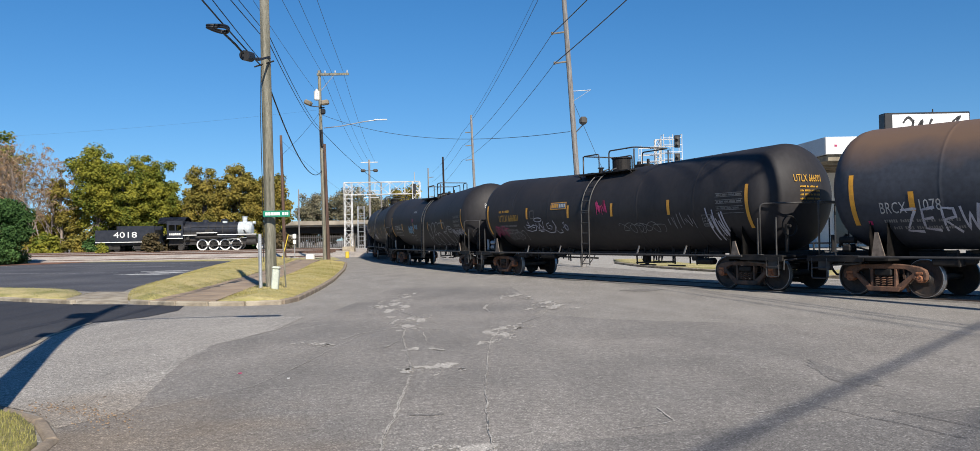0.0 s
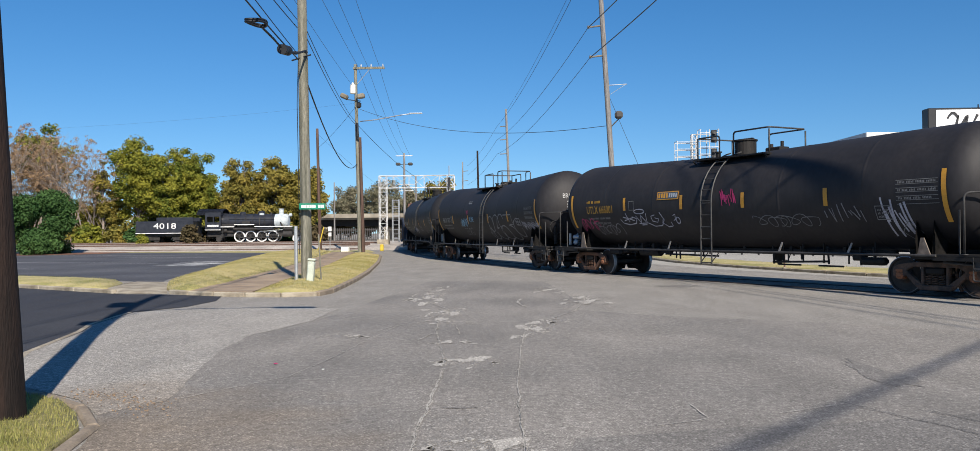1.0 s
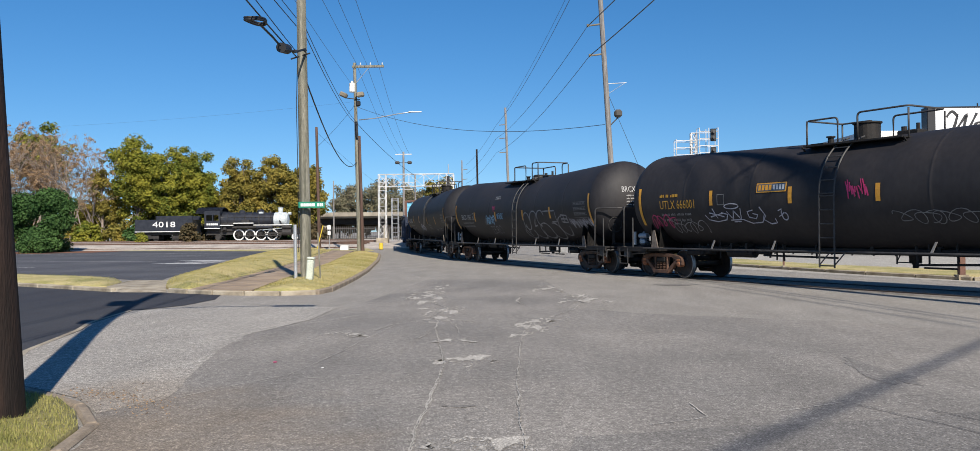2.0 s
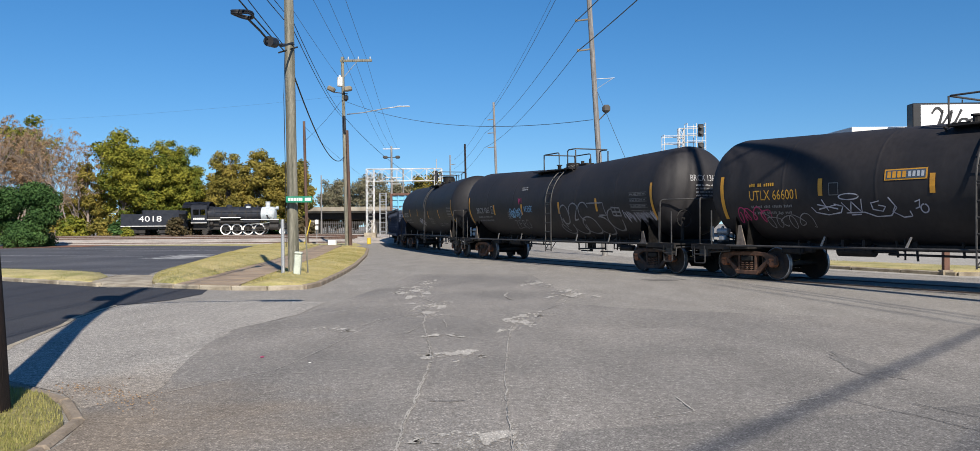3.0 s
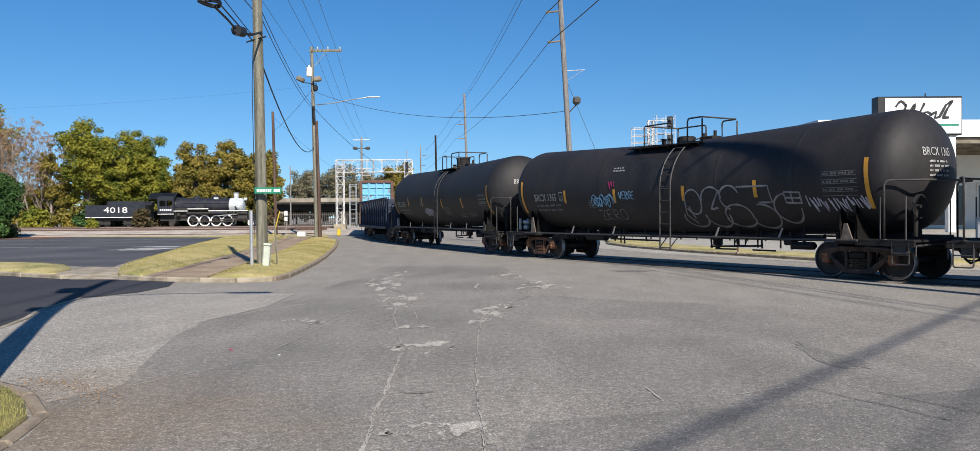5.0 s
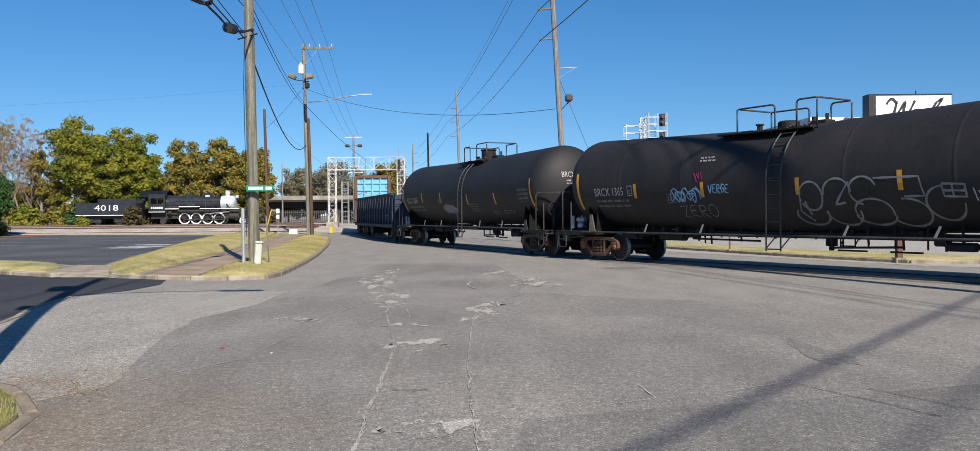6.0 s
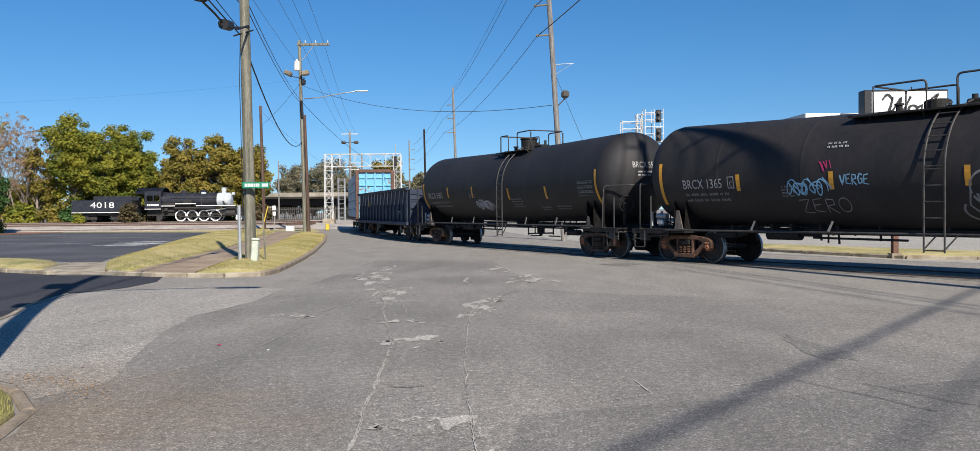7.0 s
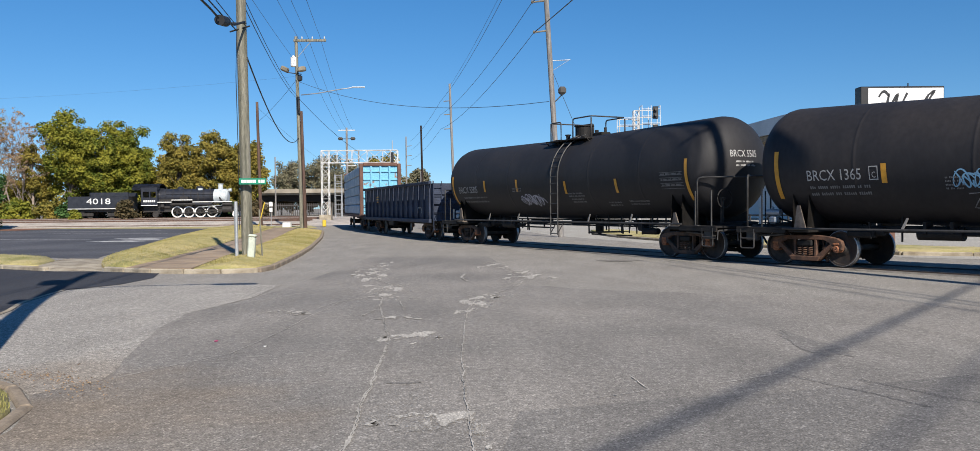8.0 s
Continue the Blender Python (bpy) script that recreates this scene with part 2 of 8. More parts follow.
M = {
    "pave": street("old_pavement", (0.258, 0.241, 0.217), (0.222, 0.209, 0.189)),
    "asphalt": street("worn_asphalt", (0.186, 0.176, 0.163), (0.226, 0.210, 0.190), dirt=(-3.3, 6.5, 1.4)),
    "chip": street("chip_seal", (0.32, 0.300, 0.27), (0.262, 0.247, 0.224), (0.4, 0.7, 1.1, 1.3), dirt=(-3.9, 7.6, 1.0)),
    "fresh": street("fresh_asphalt", (0.032, 0.033, 0.041), (0.044, 0.045, 0.051), (0.4, 0.3, 0.3, 0.5)),
    "lot": street("lot_asphalt", (0.060, 0.062, 0.072), (0.085, 0.086, 0.095), (0.5, 0.4, 0.3, 0.3)),
    "worn": broken("worn_spot", (0.40, 0.38, 0.345), (0.33, 0.31, 0.28), 3.2, 0.475),
    "stain": street("dark_patch", (0.150, 0.143, 0.135), (0.180, 0.170, 0.157), (0.5, 0.8, 0.9, 1.0)),
    "crack": mat("dusty_crack", (0.44, 0.415, 0.375), (0.31, 0.29, 0.26), 0.95, scale=1.0, fine=30),
    "tar": mat("tar_line", (0.05, 0.05, 0.05), None, 0.8, scale=6),
    "paint": mat("faded_road_paint", (0.5, 0.5, 0.49), (0.2, 0.2, 0.2), 0.8, scale=2.5, fine=30, speck=0.3),
    "kerb": mat("kerb_concrete", (0.37, 0.325, 0.25), (0.21, 0.175, 0.125), 0.9, scale=2.4, fine=40, bump=0.3),
    "walk": mat("walk_concrete", (0.33, 0.25, 0.172), (0.215, 0.162, 0.115), 0.9, scale=0.9, fine=40, bump=0.2),
    "oldkerb": mat("dirty_kerb_concrete", (0.27, 0.22, 0.165), (0.15, 0.12, 0.09), 0.95, scale=2.5, fine=40, bump=0.5),
    "farpave": street("pale_concrete_paving", (0.36, 0.342, 0.305), (0.30, 0.284, 0.252), (0.5, 0.5, 0.4, 0.4)),
    "nearsoil": mat("damp_lawn_soil", (0.24, 0.21, 0.085), (0.13, 0.125, 0.05), 0.95, scale=2.5, fine=25, bump=0.5, speck=0.4),
    "logo": mat("blue_grey_decal", (0.06, 0.085, 0.12), None, 0.5, scale=3),
    "soil": mat("dry_lawn_soil", (0.43, 0.36, 0.17), (0.26, 0.245, 0.085), 0.95, scale=0.9, fine=25, bump=0.5, speck=0.4),
    "mulch": mat("mulch", (0.22, 0.10, 0.055), (0.14, 0.07, 0.04), 0.95, scale=3, fine=30, bump=0.5),
    "ballast": mat("ballast", (0.46, 0.41, 0.355), (0.31, 0.27, 0.23), 0.95, scale=0.6, fine=7, bump=0.8, speck=0.4),
    "rail": mat("rail_steel", (0.07, 0.052, 0.042), (0.045, 0.036, 0.032), 0.6, metal=0.6, scale=4),
    "railtop": mat("polished_rail", (0.11, 0.10, 0.095), None, 0.5, metal=0.6, scale=4),
    "wood": mat("weathered_pole_wood", (0.245, 0.232, 0.185), (0.095, 0.095, 0.070), 0.9, scale=1.6, fine=16, bump=0.9, speck=0.55, stretch=(7, 7, 0.3), patch=(0.35, 0.68)),
    "brownwood": mat("creosote_pole_wood", (0.024, 0.0135, 0.010), (0.010, 0.0065, 0.0055), 0.85, scale=2.0, fine=20, bump=0.7, speck=0.4, stretch=(5, 5, 0.3), spec=0.3),
    "redwood": mat("reddish_pole_wood", (0.12, 0.075, 0.058), (0.06, 0.038, 0.03), 0.9, scale=2.0, fine=20, bump=0.6, speck=0.4, stretch=(5, 5, 0.3), spec=0.3),
    "greywood": mat("grey_pole_wood", (0.245, 0.234, 0.224), (0.14, 0.132, 0.128), 0.9, scale=3.0, fine=14, bump=0.8, speck=0.4, stretch=(5, 5, 0.3)),
    "cable": mat("black_cable", (0.012, 0.013, 0.016), None, 0.6, scale=5),
    "wire": mat("bare_wire", (0.06, 0.07, 0.08), None, 0.5, scale=5),
    "galv": mat("galvanised_steel", (0.42, 0.44, 0.46), (0.34, 0.36, 0.38), 0.5, metal=0.5, scale=3),
    "white": mat("white_paint", (0.78, 0.78, 0.76), (0.66, 0.66, 0.64), 0.6, scale=1.5, fine=20, speck=0.06),
    "tank": mat("black_tank_paint", (0.0190, 0.0181, 0.0203), (0.0295, 0.0262, 0.0264), 0.62, scale=0.7, fine=9, speck=0.18, stretch=(1, 1, 0.5), bump=0.03, spec=0.32),
    "tankb": mat("dusty_black_tank_paint", (0.0178, 0.0175, 0.0198), (0.0260, 0.0243, 0.0253), 0.62, scale=0.7, fine=9, speck=0.15, stretch=(1, 1, 0.5), bump=0.03, spec=0.32),
    "tankdust": dusted("brown_dusted_tank_paint", (0.036, 0.041, 0.053), (0.135, 0.088, 0.062), 3.0, 3.8),
    "under": mat("underframe_black", (0.012, 0.0115, 0.0115), (0.022, 0.019, 0.017), 0.7, scale=4, fine=25, bump=0.2, spec=0.3),
    "frame": mat("cast_steel_truck", (0.085, 0.052, 0.036), (0.030, 0.023, 0.020), 0.85, scale=5, fine=30, bump=0.3, vary=0.45),
    "wheel": mat("wheel_steel", (0.030, 0.026, 0.024), (0.060, 0.042, 0.032), 0.7, metal=0.2, scale=4, fine=30),
    "dullclip": mat("dull_bare_steel", (0.26, 0.245, 0.23), None, 0.6, scale=5),
    "tread": mat("polished_tread", (0.42, 0.42, 0.43), None, 0.45, metal=0.8, scale=4),
    "handrail": mat("worn_black_handrail", (0.050, 0.048, 0.047), (0.026, 0.025, 0.025), 0.6, scale=5),
    "dusty": mat("dust_covered_bracket", (0.20, 0.165, 0.135), (0.10, 0.08, 0.066), 0.8, scale=5),
    "rustframe": mat("rust_brown_truck_casting", (0.140, 0.070, 0.042), (0.052, 0.032, 0.024), 0.85, scale=4, fine=26, bump=0.3, vary=0.3),
    "rust": mat("rusty_cap", (0.30, 0.12, 0.055), (0.16, 0.07, 0.04), 0.8, scale=6, bump=0.3),
    "yellow": mat("yellow_reflector", (0.62, 0.30, 0.025), (0.5, 0.24, 0.03), 0.5, scale=4, speck=0.1),
    "ytext": mat("yellow_stencil", (0.55, 0.30, 0.03), None, 0.6, scale=4, speck=0.1),
    "wtext": mat("white_stencil", (0.42, 0.42, 0.42), (0.3, 0.3, 0.3), 0.6, scale=4, speck=0.1),
    "dimtext": mat("faded_stencil", (0.19, 0.19, 0.19), (0.13, 0.13, 0.13), 0.7, scale=4),
    "spraygrey": mat("grey_spray", (0.22, 0.22, 0.23), (0.15, 0.15, 0.16), 0.6, scale=4),
    "spraywhite": mat("white_spray", (0.45, 0.45, 0.5), (0.32, 0.32, 0.38), 0.6, scale=4),
    "sprayblue": mat("blue_spray", (0.22, 0.45, 0.62), (0.15, 0.3, 0.45), 0.6, scale=4),
    "spraypink": mat("pink_spray", (0.45, 0.03, 0.13), (0.3, 0.02, 0.09), 0.6, scale=4),
    "gond": mat("slate_blue_gondola_paint", (0.036, 0.048, 0.082), (0.020, 0.025, 0.042), 0.7, scale=1.5, fine=15, bump=0.1, spec=0.3),
    "cyan": mat("light_blue_bulkhead_paint", (0.15, 0.42, 0.60), (0.22, 0.11, 0.06), 0.6, scale=1.6, fine=15, patch=(0.57, 0.63)),
    "oxide": mat("rusted_brown_steel", (0.14, 0.07, 0.05), (0.09, 0.05, 0.04), 0.8, scale=2, bump=0.3),
    "wrap": mat("lumber_wrap", (0.20, 0.32, 0.46), (0.34, 0.44, 0.55), 0.5, scale=1.0, fine=6, bump=0.5),
    "locoblack": mat("loco_black", (0.016, 0.018, 0.025), (0.028, 0.030, 0.038), 0.4, scale=2, fine=20),
    "locodark": mat("running_gear_black", (0.016, 0.0155, 0.016), (0.034, 0.030, 0.027), 0.65, scale=3),
    "lattice": mat("weathered_white_paint", (0.66, 0.66, 0.65), (0.45, 0.45, 0.44), 0.6, scale=2, fine=20),
    "silver": mat("silver_smokebox_paint", (0.50, 0.54, 0.55), (0.36, 0.40, 0.42), 0.5, scale=2.5),
    "green": mat("street_sign_green", (0.01, 0.22, 0.13), None, 0.5, scale=3, speck=0.05),
    "bark": mat("bark", (0.14, 0.115, 0.095), (0.09, 0.075, 0.06), 0.95, scale=3, fine=20, bump=0.7, stretch=(3, 3, 0.5)),
    "leaf_g": leafy("green_yellow_leaves", (0.080, 0.118, 0.018), (0.32, 0.30, 0.042)),
    "leaf_y": leafy("yellow_olive_leaves", (0.125, 0.122, 0.026), (0.35, 0.275, 0.060)),
    "leaf_b": leafy("brown_autumn_leaves", (0.22, 0.145, 0.080), (0.42, 0.29, 0.175)),
    "leaf_d": leafy("dark_evergreen_leaves", (0.026, 0.068, 0.018), (0.075, 0.145, 0.040), 0.15),
    "leaf_r": leafy("dull_bush_leaves", (0.07, 0.060, 0.028), (0.14, 0.105, 0.055)),
    # pale, greyed colour: the haze of distance is mixed into the leaves
    "leaf_f": leafy("haze_tinted_leaves", (0.16, 0.16, 0.10), (0.26, 0.23, 0.15)),
    "grass": leafy("dry_grass_blades", (0.30, 0.275, 0.085), (0.58, 0.48, 0.24)),
    "grassg": leafy("greener_grass_blades", (0.13, 0.17, 0.035), (0.42, 0.38, 0.14)),
    "bridge": mat("bridge_concrete", (0.33, 0.295, 0.235), (0.19, 0.165, 0.13), 0.9, scale=0.35),
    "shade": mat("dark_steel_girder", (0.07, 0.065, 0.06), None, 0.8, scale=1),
    "facade": mat("white_wall", (0.72, 0.72, 0.70), (0.6, 0.6, 0.58), 0.7, scale=0.6, fine=10, speck=0.06),
    # blue-grey shade tone of the fascia side; plain grey on insulators and logo
    "sidegrey": mat("plain_and_shade_grey", (0.40, 0.43, 0.46), (0.34, 0.37, 0.4), 0.5, scale=0.8),
    "soffit": mat("weathered_soffit", (0.24, 0.21, 0.16), (0.14, 0.12, 0.09), 0.9, scale=1.5),
    "signface": mat("sign_face", (0.80, 0.80, 0.80), (0.76, 0.76, 0.76), 0.4, scale=1, speck=0.03),
    "black": mat("black_plastic", (0.012, 0.012, 0.014), None, 0.5, scale=4),
    "glass": mat("dark_window", (0.03, 0.04, 0.05), None, 0.1, scale=2),
    "pede": mat("pale_green_pedestal", (0.50, 0.54, 0.46), (0.4, 0.43, 0.37), 0.6, scale=5),
    "safety": mat("safety_yellow", (0.62, 0.45, 0.04), None, 0.6, scale=4),
    "twig": mat("pale_twigs", (0.30, 0.245, 0.205), None, 0.9, scale=4),
}


# ---- mesh helpers ----
def part(name, bm, material, parent=None, label="", smooth=False):
    """Links a bmesh as one mesh object, under a thing or a part."""
    me = bpy.data.meshes.new(name)
    bm.to_mesh(me)
    bm.free()
    me.materials.append(material)
    if smooth:
        me.polygons.foreach_set("use_smooth", [True] * len(me.polygons))
    ob = new(name, me)
    ob.parent = parent
    if label:
        tagged(ob, label)
    return ob


def thing(name, m, label, category, group="", kind=""):
    ob = new(name)
    ob.empty_display_size = 0.3
    ob.matrix_world = m
    return tagged(ob, label, category, group, kind)


def box(bm, x0, x1, y0, y1, z0, z1, bevel=0.0):
    v = [bm.verts.new(c) for c in ((x0, y0, z0), (x1, y0, z0), (x1, y1, z0), (x0, y1, z0), (x0, y0, z1), (x1, y0, z1), (x1, y1, z1), (x0, y1, z1))]
    fs = [bm.faces.new([v[i] for i in q]) for q in ((3, 2, 1, 0), (4, 5, 6, 7), (0, 1, 5, 4), (1, 2, 6, 5), (2, 3, 7, 6), (3, 0, 4, 7))]
    if bevel:
        es = list({e for f in fs for e in f.edges})
        bmesh.ops.bevel(bm, geom=es, offset=bevel, segments=1, affect="EDGES")
    return bm


def boxes(*list_of_bounds, bevel=0.0):
    bm = bmesh.new()
    for b in list_of_bounds:
        box(bm, *b, bevel=bevel)
    return bm


def rod(bm, a, b, r0, r1=None, n=8, caps=True):
    a, b = Vector(a), Vector(b)
    r1 = r0 if r1 is None else r1
    q = (b - a).to_track_quat("Z", "Y")
    rings = []
    for c, r in ((a, r0), (b, r1)):
        rings.append([bm.verts.new(c + q @ Vector((r * math.cos(2 * math.pi * i / n), r * math.sin(2 * math.pi * i / n), 0))) for i in range(n)])
    for i in range(n):
        bm.faces.new((rings[0][i], rings[0][(i + 1) % n], rings[1][(i + 1) % n], rings[1][i]))
    if caps:
        bm.faces.new(rings[0][::-1])
        bm.faces.new(rings[1])
    return bm


def tube(bm, pts, r, n=6, closed=False):
    """A round tube along a line of points."""
    pts = [Vector(p) for p in pts]
    k = len(pts)
    rings = []
    for i, p in enumerate(pts):
        d = (pts[(i + 1) % k] - pts[i - 1]) if closed else pts[min(i + 1, k - 1)] - pts[max(i - 1, 0)]
        side = d.cross(Vector((0, 0, 1)))
        side = side.normalized() if side.length > 1e-4 * max(d.length, 1e-6) else Vector((1, 0, 0))
        up = side.cross(d).normalized()
        rings.append([bm.verts.new(p + r * (math.cos(2 * math.pi * j / n) * side + math.sin(2 * math.pi * j / n) * up)) for j in range(n)])
    for i in range(k if closed else k - 1):
        a, b = rings[i], rings[(i + 1) % k]
        for j in range(n):
            bm.faces.new((a[j], a[(j + 1) % n], b[(j + 1) % n], b[j]))
    if not closed:
        bm.faces.new(rings[0][::-1])
        bm.faces.new(rings[-1])
    return bm


def rounded(pts, r, n=4):
    """The line with its corners rounded."""
    pts = [Vector(p) for p in pts]
    out = [pts[0]]
    for a, b, c in zip(pts, pts[1:], pts[2:]):
        u, w = (a - b).normalized(), (c - b).normalized()
        for i in range(n + 1):
            s = i / n
            out.append((b + u * r) * (1 - s) ** 2 + b * 2 * s * (1 - s) + (b + w * r) * s * s)
    return out + [pts[-1]]


def spin(bm, profile, n=32, axis="x"):
    """A body of revolution about the x axis (or z) from (along, radius) pairs."""
    rings = []
    for u, r in profile:
        ring = []
        for i in range(n):
            a = 2 * math.pi * i / n
            c, s = r * math.cos(a), r * math.sin(a)
            ring.append(bm.verts.new((u, c, s) if axis == "x" else (c, s, u)))
        rings.append(ring)
    for a, b in zip(rings, rings[1:]):
        for i in range(n):
            bm.faces.new((a[i], b[i], b[(i + 1) % n], a[(i + 1) % n]) if axis == "x" else (a[i], a[(i + 1) % n], b[(i + 1) % n], b[i]))
    bm.faces.new(rings[0] if axis == "x" else rings[0][::-1])
    bm.faces.new(rings[-1][::-1] if axis == "x" else rings[-1])
    return bm


def sheet(bm, outline, z, thick=0.0):
    """A flat piece of ground with that outline."""
    top = [bm.verts.new((x, y, z)) for x, y in outline]
    f = bm.faces.new(top)
    f.normal_update()
    if f.normal.z < 0:
        f.normal_flip()
    if thick:
        low = [bm.verts.new((x, y, z - thick)) for x, y in outline]
        k = len(top)
        for i in range(k):
            bm.faces.new((top[i], top[(i + 1) % k], low[(i + 1) % k], low[i]))
        bmesh.ops.recalc_face_normals(bm, faces=bm.faces)
    return bm


def extrude_outline(bm, outline, y0, y1):
    """A plate in the x-z plane with that outline, from y0 to y1."""
    a = [bm.verts.new((x, y0, z)) for x, z in outline]
    b = [bm.verts.new((x, y1, z)) for x, z in outline]
    fs = [bm.faces.new(a), bm.faces.new(b[::-1])]
    k = len(a)
    for i in range(k):
        fs.append(bm.faces.new((a[i], b[i], b[(i + 1) % k], a[(i + 1) % k])))
    bmesh.ops.recalc_face_normals(bm, faces=fs)
    return bm


def ribbon(bm, pts, width, z=0.0):
    """A flat strip along a line on the ground; width a number or one for each point."""
    ws = width if isinstance(width, (list, tuple)) else [width] * len(pts)
    prev = None
    for i, (x, y) in enumerate(pts):
        a, b = Vector(pts[max(i - 1, 0)]), Vector(pts[min(i + 1, len(pts) - 1)])
        d = (b - a).normalized()
        s = Vector((-d.y, d.x)) * ws[i] / 2
        cur = (bm.verts.new((x - s.x, y - s.y, z)), bm.verts.new((x + s.x, y + s.y, z)))
        if prev:
            bm.faces.new((prev[0], cur[0], cur[1], prev[1]))
        prev = cur
    return bm


def wander(a, b, n, amount, seed):
    """A wandering, slightly jagged line from a to b."""
    r = random.Random(seed)
    a, b = Vector(a), Vector(b)
    d = b - a
    side = Vector((-d.y, d.x)).normalized()
    out = []
    for i in range(n + 1):
        s = i / n
        q = s * d.length
        off = 2.2 * amount * noise.noise((q * 0.8, seed * 3.3, 0)) + 1.2 * amount * noise.noise((q * 3.1, seed * 1.7, 5)) + r.uniform(-0.25, 0.25) * amount
        p = a + d * s + side * off * min(1, 4 * s, 4 * (1 - s))
        out.append((p.x, p.y))
    return out


def blob(x, y, rx, ry, seed, n=28, rough=0.35):
    """An uneven outline round a spot."""
    r = random.Random(seed)
    ph = [r.uniform(0, 6.28) for _ in range(4)]
    out = []
    for i in range(n):
        a = 2 * math.pi * i / n
        k = 1 + rough * (0.5 * math.sin(2 * a + ph[0]) + 0.4 * math.sin(3 * a + ph[1]) + 0.35 * math.sin(5 * a + ph[2]) + 0.3 * math.sin(9 * a + ph[3])) + r.uniform(-0.12, 0.12)
        out.append((x + rx * k * math.cos(a), y + ry * k * math.sin(a)))
    return out


def mesh_object(name, verts, faces, material, parent=None, label=""):
    me = bpy.data.meshes.new(name)
    me.from_pydata(verts, [], faces)
    me.materials.append(material)
    ob = new(name, me)
    ob.parent = parent
    if label:
        tagged(ob, label)
    return ob


# ---- the track ----
START, HEADING, CURVE, CURVE2 = (9.638, 21.760), 32.80, 0.4305, -0.2654


def heading(s):
    """Compass of travel; a short straight from 32 to 36 m back, then an easier curve and a straight."""
    if s < -36.0:
        s = max(-32.0 + 0.6 * (s + 36.0), -50.0)
    elif s < -32.0:
        s = -32.0
    return radians(HEADING + CURVE * s + CURVE2 * s * s / 100)


def track(s):
    """Place and direction at s metres along the track."""
    n = 60
    x, y = START
    for i in range(n):
        a = heading((i + 0.5) / n * s)
        x += math.sin(a) * s / n
        y -= math.cos(a) * s / n
    a = heading(s)
    return Vector((x, y)), Vector((math.sin(a), -math.cos(a)))


def travel(t):
    """How far the train has come, zero at the end."""
    return 4.2553 * (t - 8) - 0.185 * (t - 8) ** 2 / 20


# ---- ground ----
def ground_piece(name, bm, material, label, parent=None):
    return tagged(part(name, bm, material, parent), label, name.replace("_", " "), kind="structure")


bm = bmesh.new()
v = [bm.verts.new(c) for c in ((-2500, -600, 0), (2500, -600, 0), (2500, 3200, 0), (-2500, 3200, 0))]
bm.faces.new(v)
ground_piece("ground", bm, M["pave"], "light grey worn street pavement reaching the horizon")

Z1, Z2, Z3 = 0.004, 0.008, 0.012
# darker asphalt in the middle of the street
road_plan = [(-3.25, 28.0), (-1.3, 28.2), (0.6, 27.6), (0.95, 22.5), (1.25, 19.4), (0.85, 17.6), (2.4, 16.2), (5.2, 14.8), (9.0, 12.0), (30, -3), (30, -20), (-4, -20), (-3.1, 2), (-3.4, 6.3), (-3.6, 6.95), (-3.87, 7.47), (-3.52, 8.12), (-4.0, 10.2), (-4.31, 11.9), (-4.43, 13.2), (-3.9, 15.5), (-3.6, 20.0), (-3.45, 24.0)]


def ragged(plan, first, last, amount, seed):
    """The outline with the stretch between two of its corners made uneven."""
    out = []
    for i, q in enumerate(plan):
        if first <= i < last:
            nxt = plan[(i + 1) % len(plan)]
            n = max(3, int((Vector(nxt) - Vector(q)).length * 7))
            out += wander(q, nxt, n, amount, seed + i)[:-1]
        else:
            out.append(q)
    return out


ground_piece("road", sheet(bmesh.new(), ragged(ragged(road_plan, 12, 23, 0.02, 200), 0, 8, 0.05, 260), Z1), M["asphalt"], "darker worn asphalt of the street")
# coarse chip seal beside it
chip = [(-4.40, 13.2), (-4.28, 11.9), (-3.97, 10.2), (-3.50, 8.1), (-3.85, 7.45), (-4.4, 8.15), (-5.6, 9.0), (-6.5, 10.2), (-6.88, 11.3), (-7.45, 13.9), (-7.85, 15.0), (-8.2, 17.4), (-7.3, 18.3), (-6.2, 18.6), (-4.0, 18.0), (-3.95, 15.5)]
ground_piece("chip_seal", sheet(bmesh.new(), ragged(chip, 0, 4, 0.02, 300), Z1 + 0.003), M["chip"], "coarse pale chip-seal pavement at the corner")
# freshly paved side street
fresh = [(-6.86, 11.3), (-7.43, 13.9), (-7.83, 15.0), (-8.2, 17.4), (-7.6, 18.6), (-7.5, 20.2), (-7.9, 21.7), (-9.9, 22.6), (-11.0, 22.7), (-15.5, 25.6), (-22, 29.8), (-60, 54), (-60, 30), (-20, 12), (-9, 10.2)]
ground_piece("side_street", sheet(bmesh.new(), fresh, Z2), M["fresh"], "freshly paved dark side street")
bm = bmesh.new()
ribbon(bm, [(-6.72, 11.0), (-6.93, 11.5), (-7.5, 13.9), (-7.9, 15.05), (-8.27, 17.4)], 0.09, Z3)
ground_piece("paving_edge", bm, M["kerb"], "pale gutter line along the new asphalt")
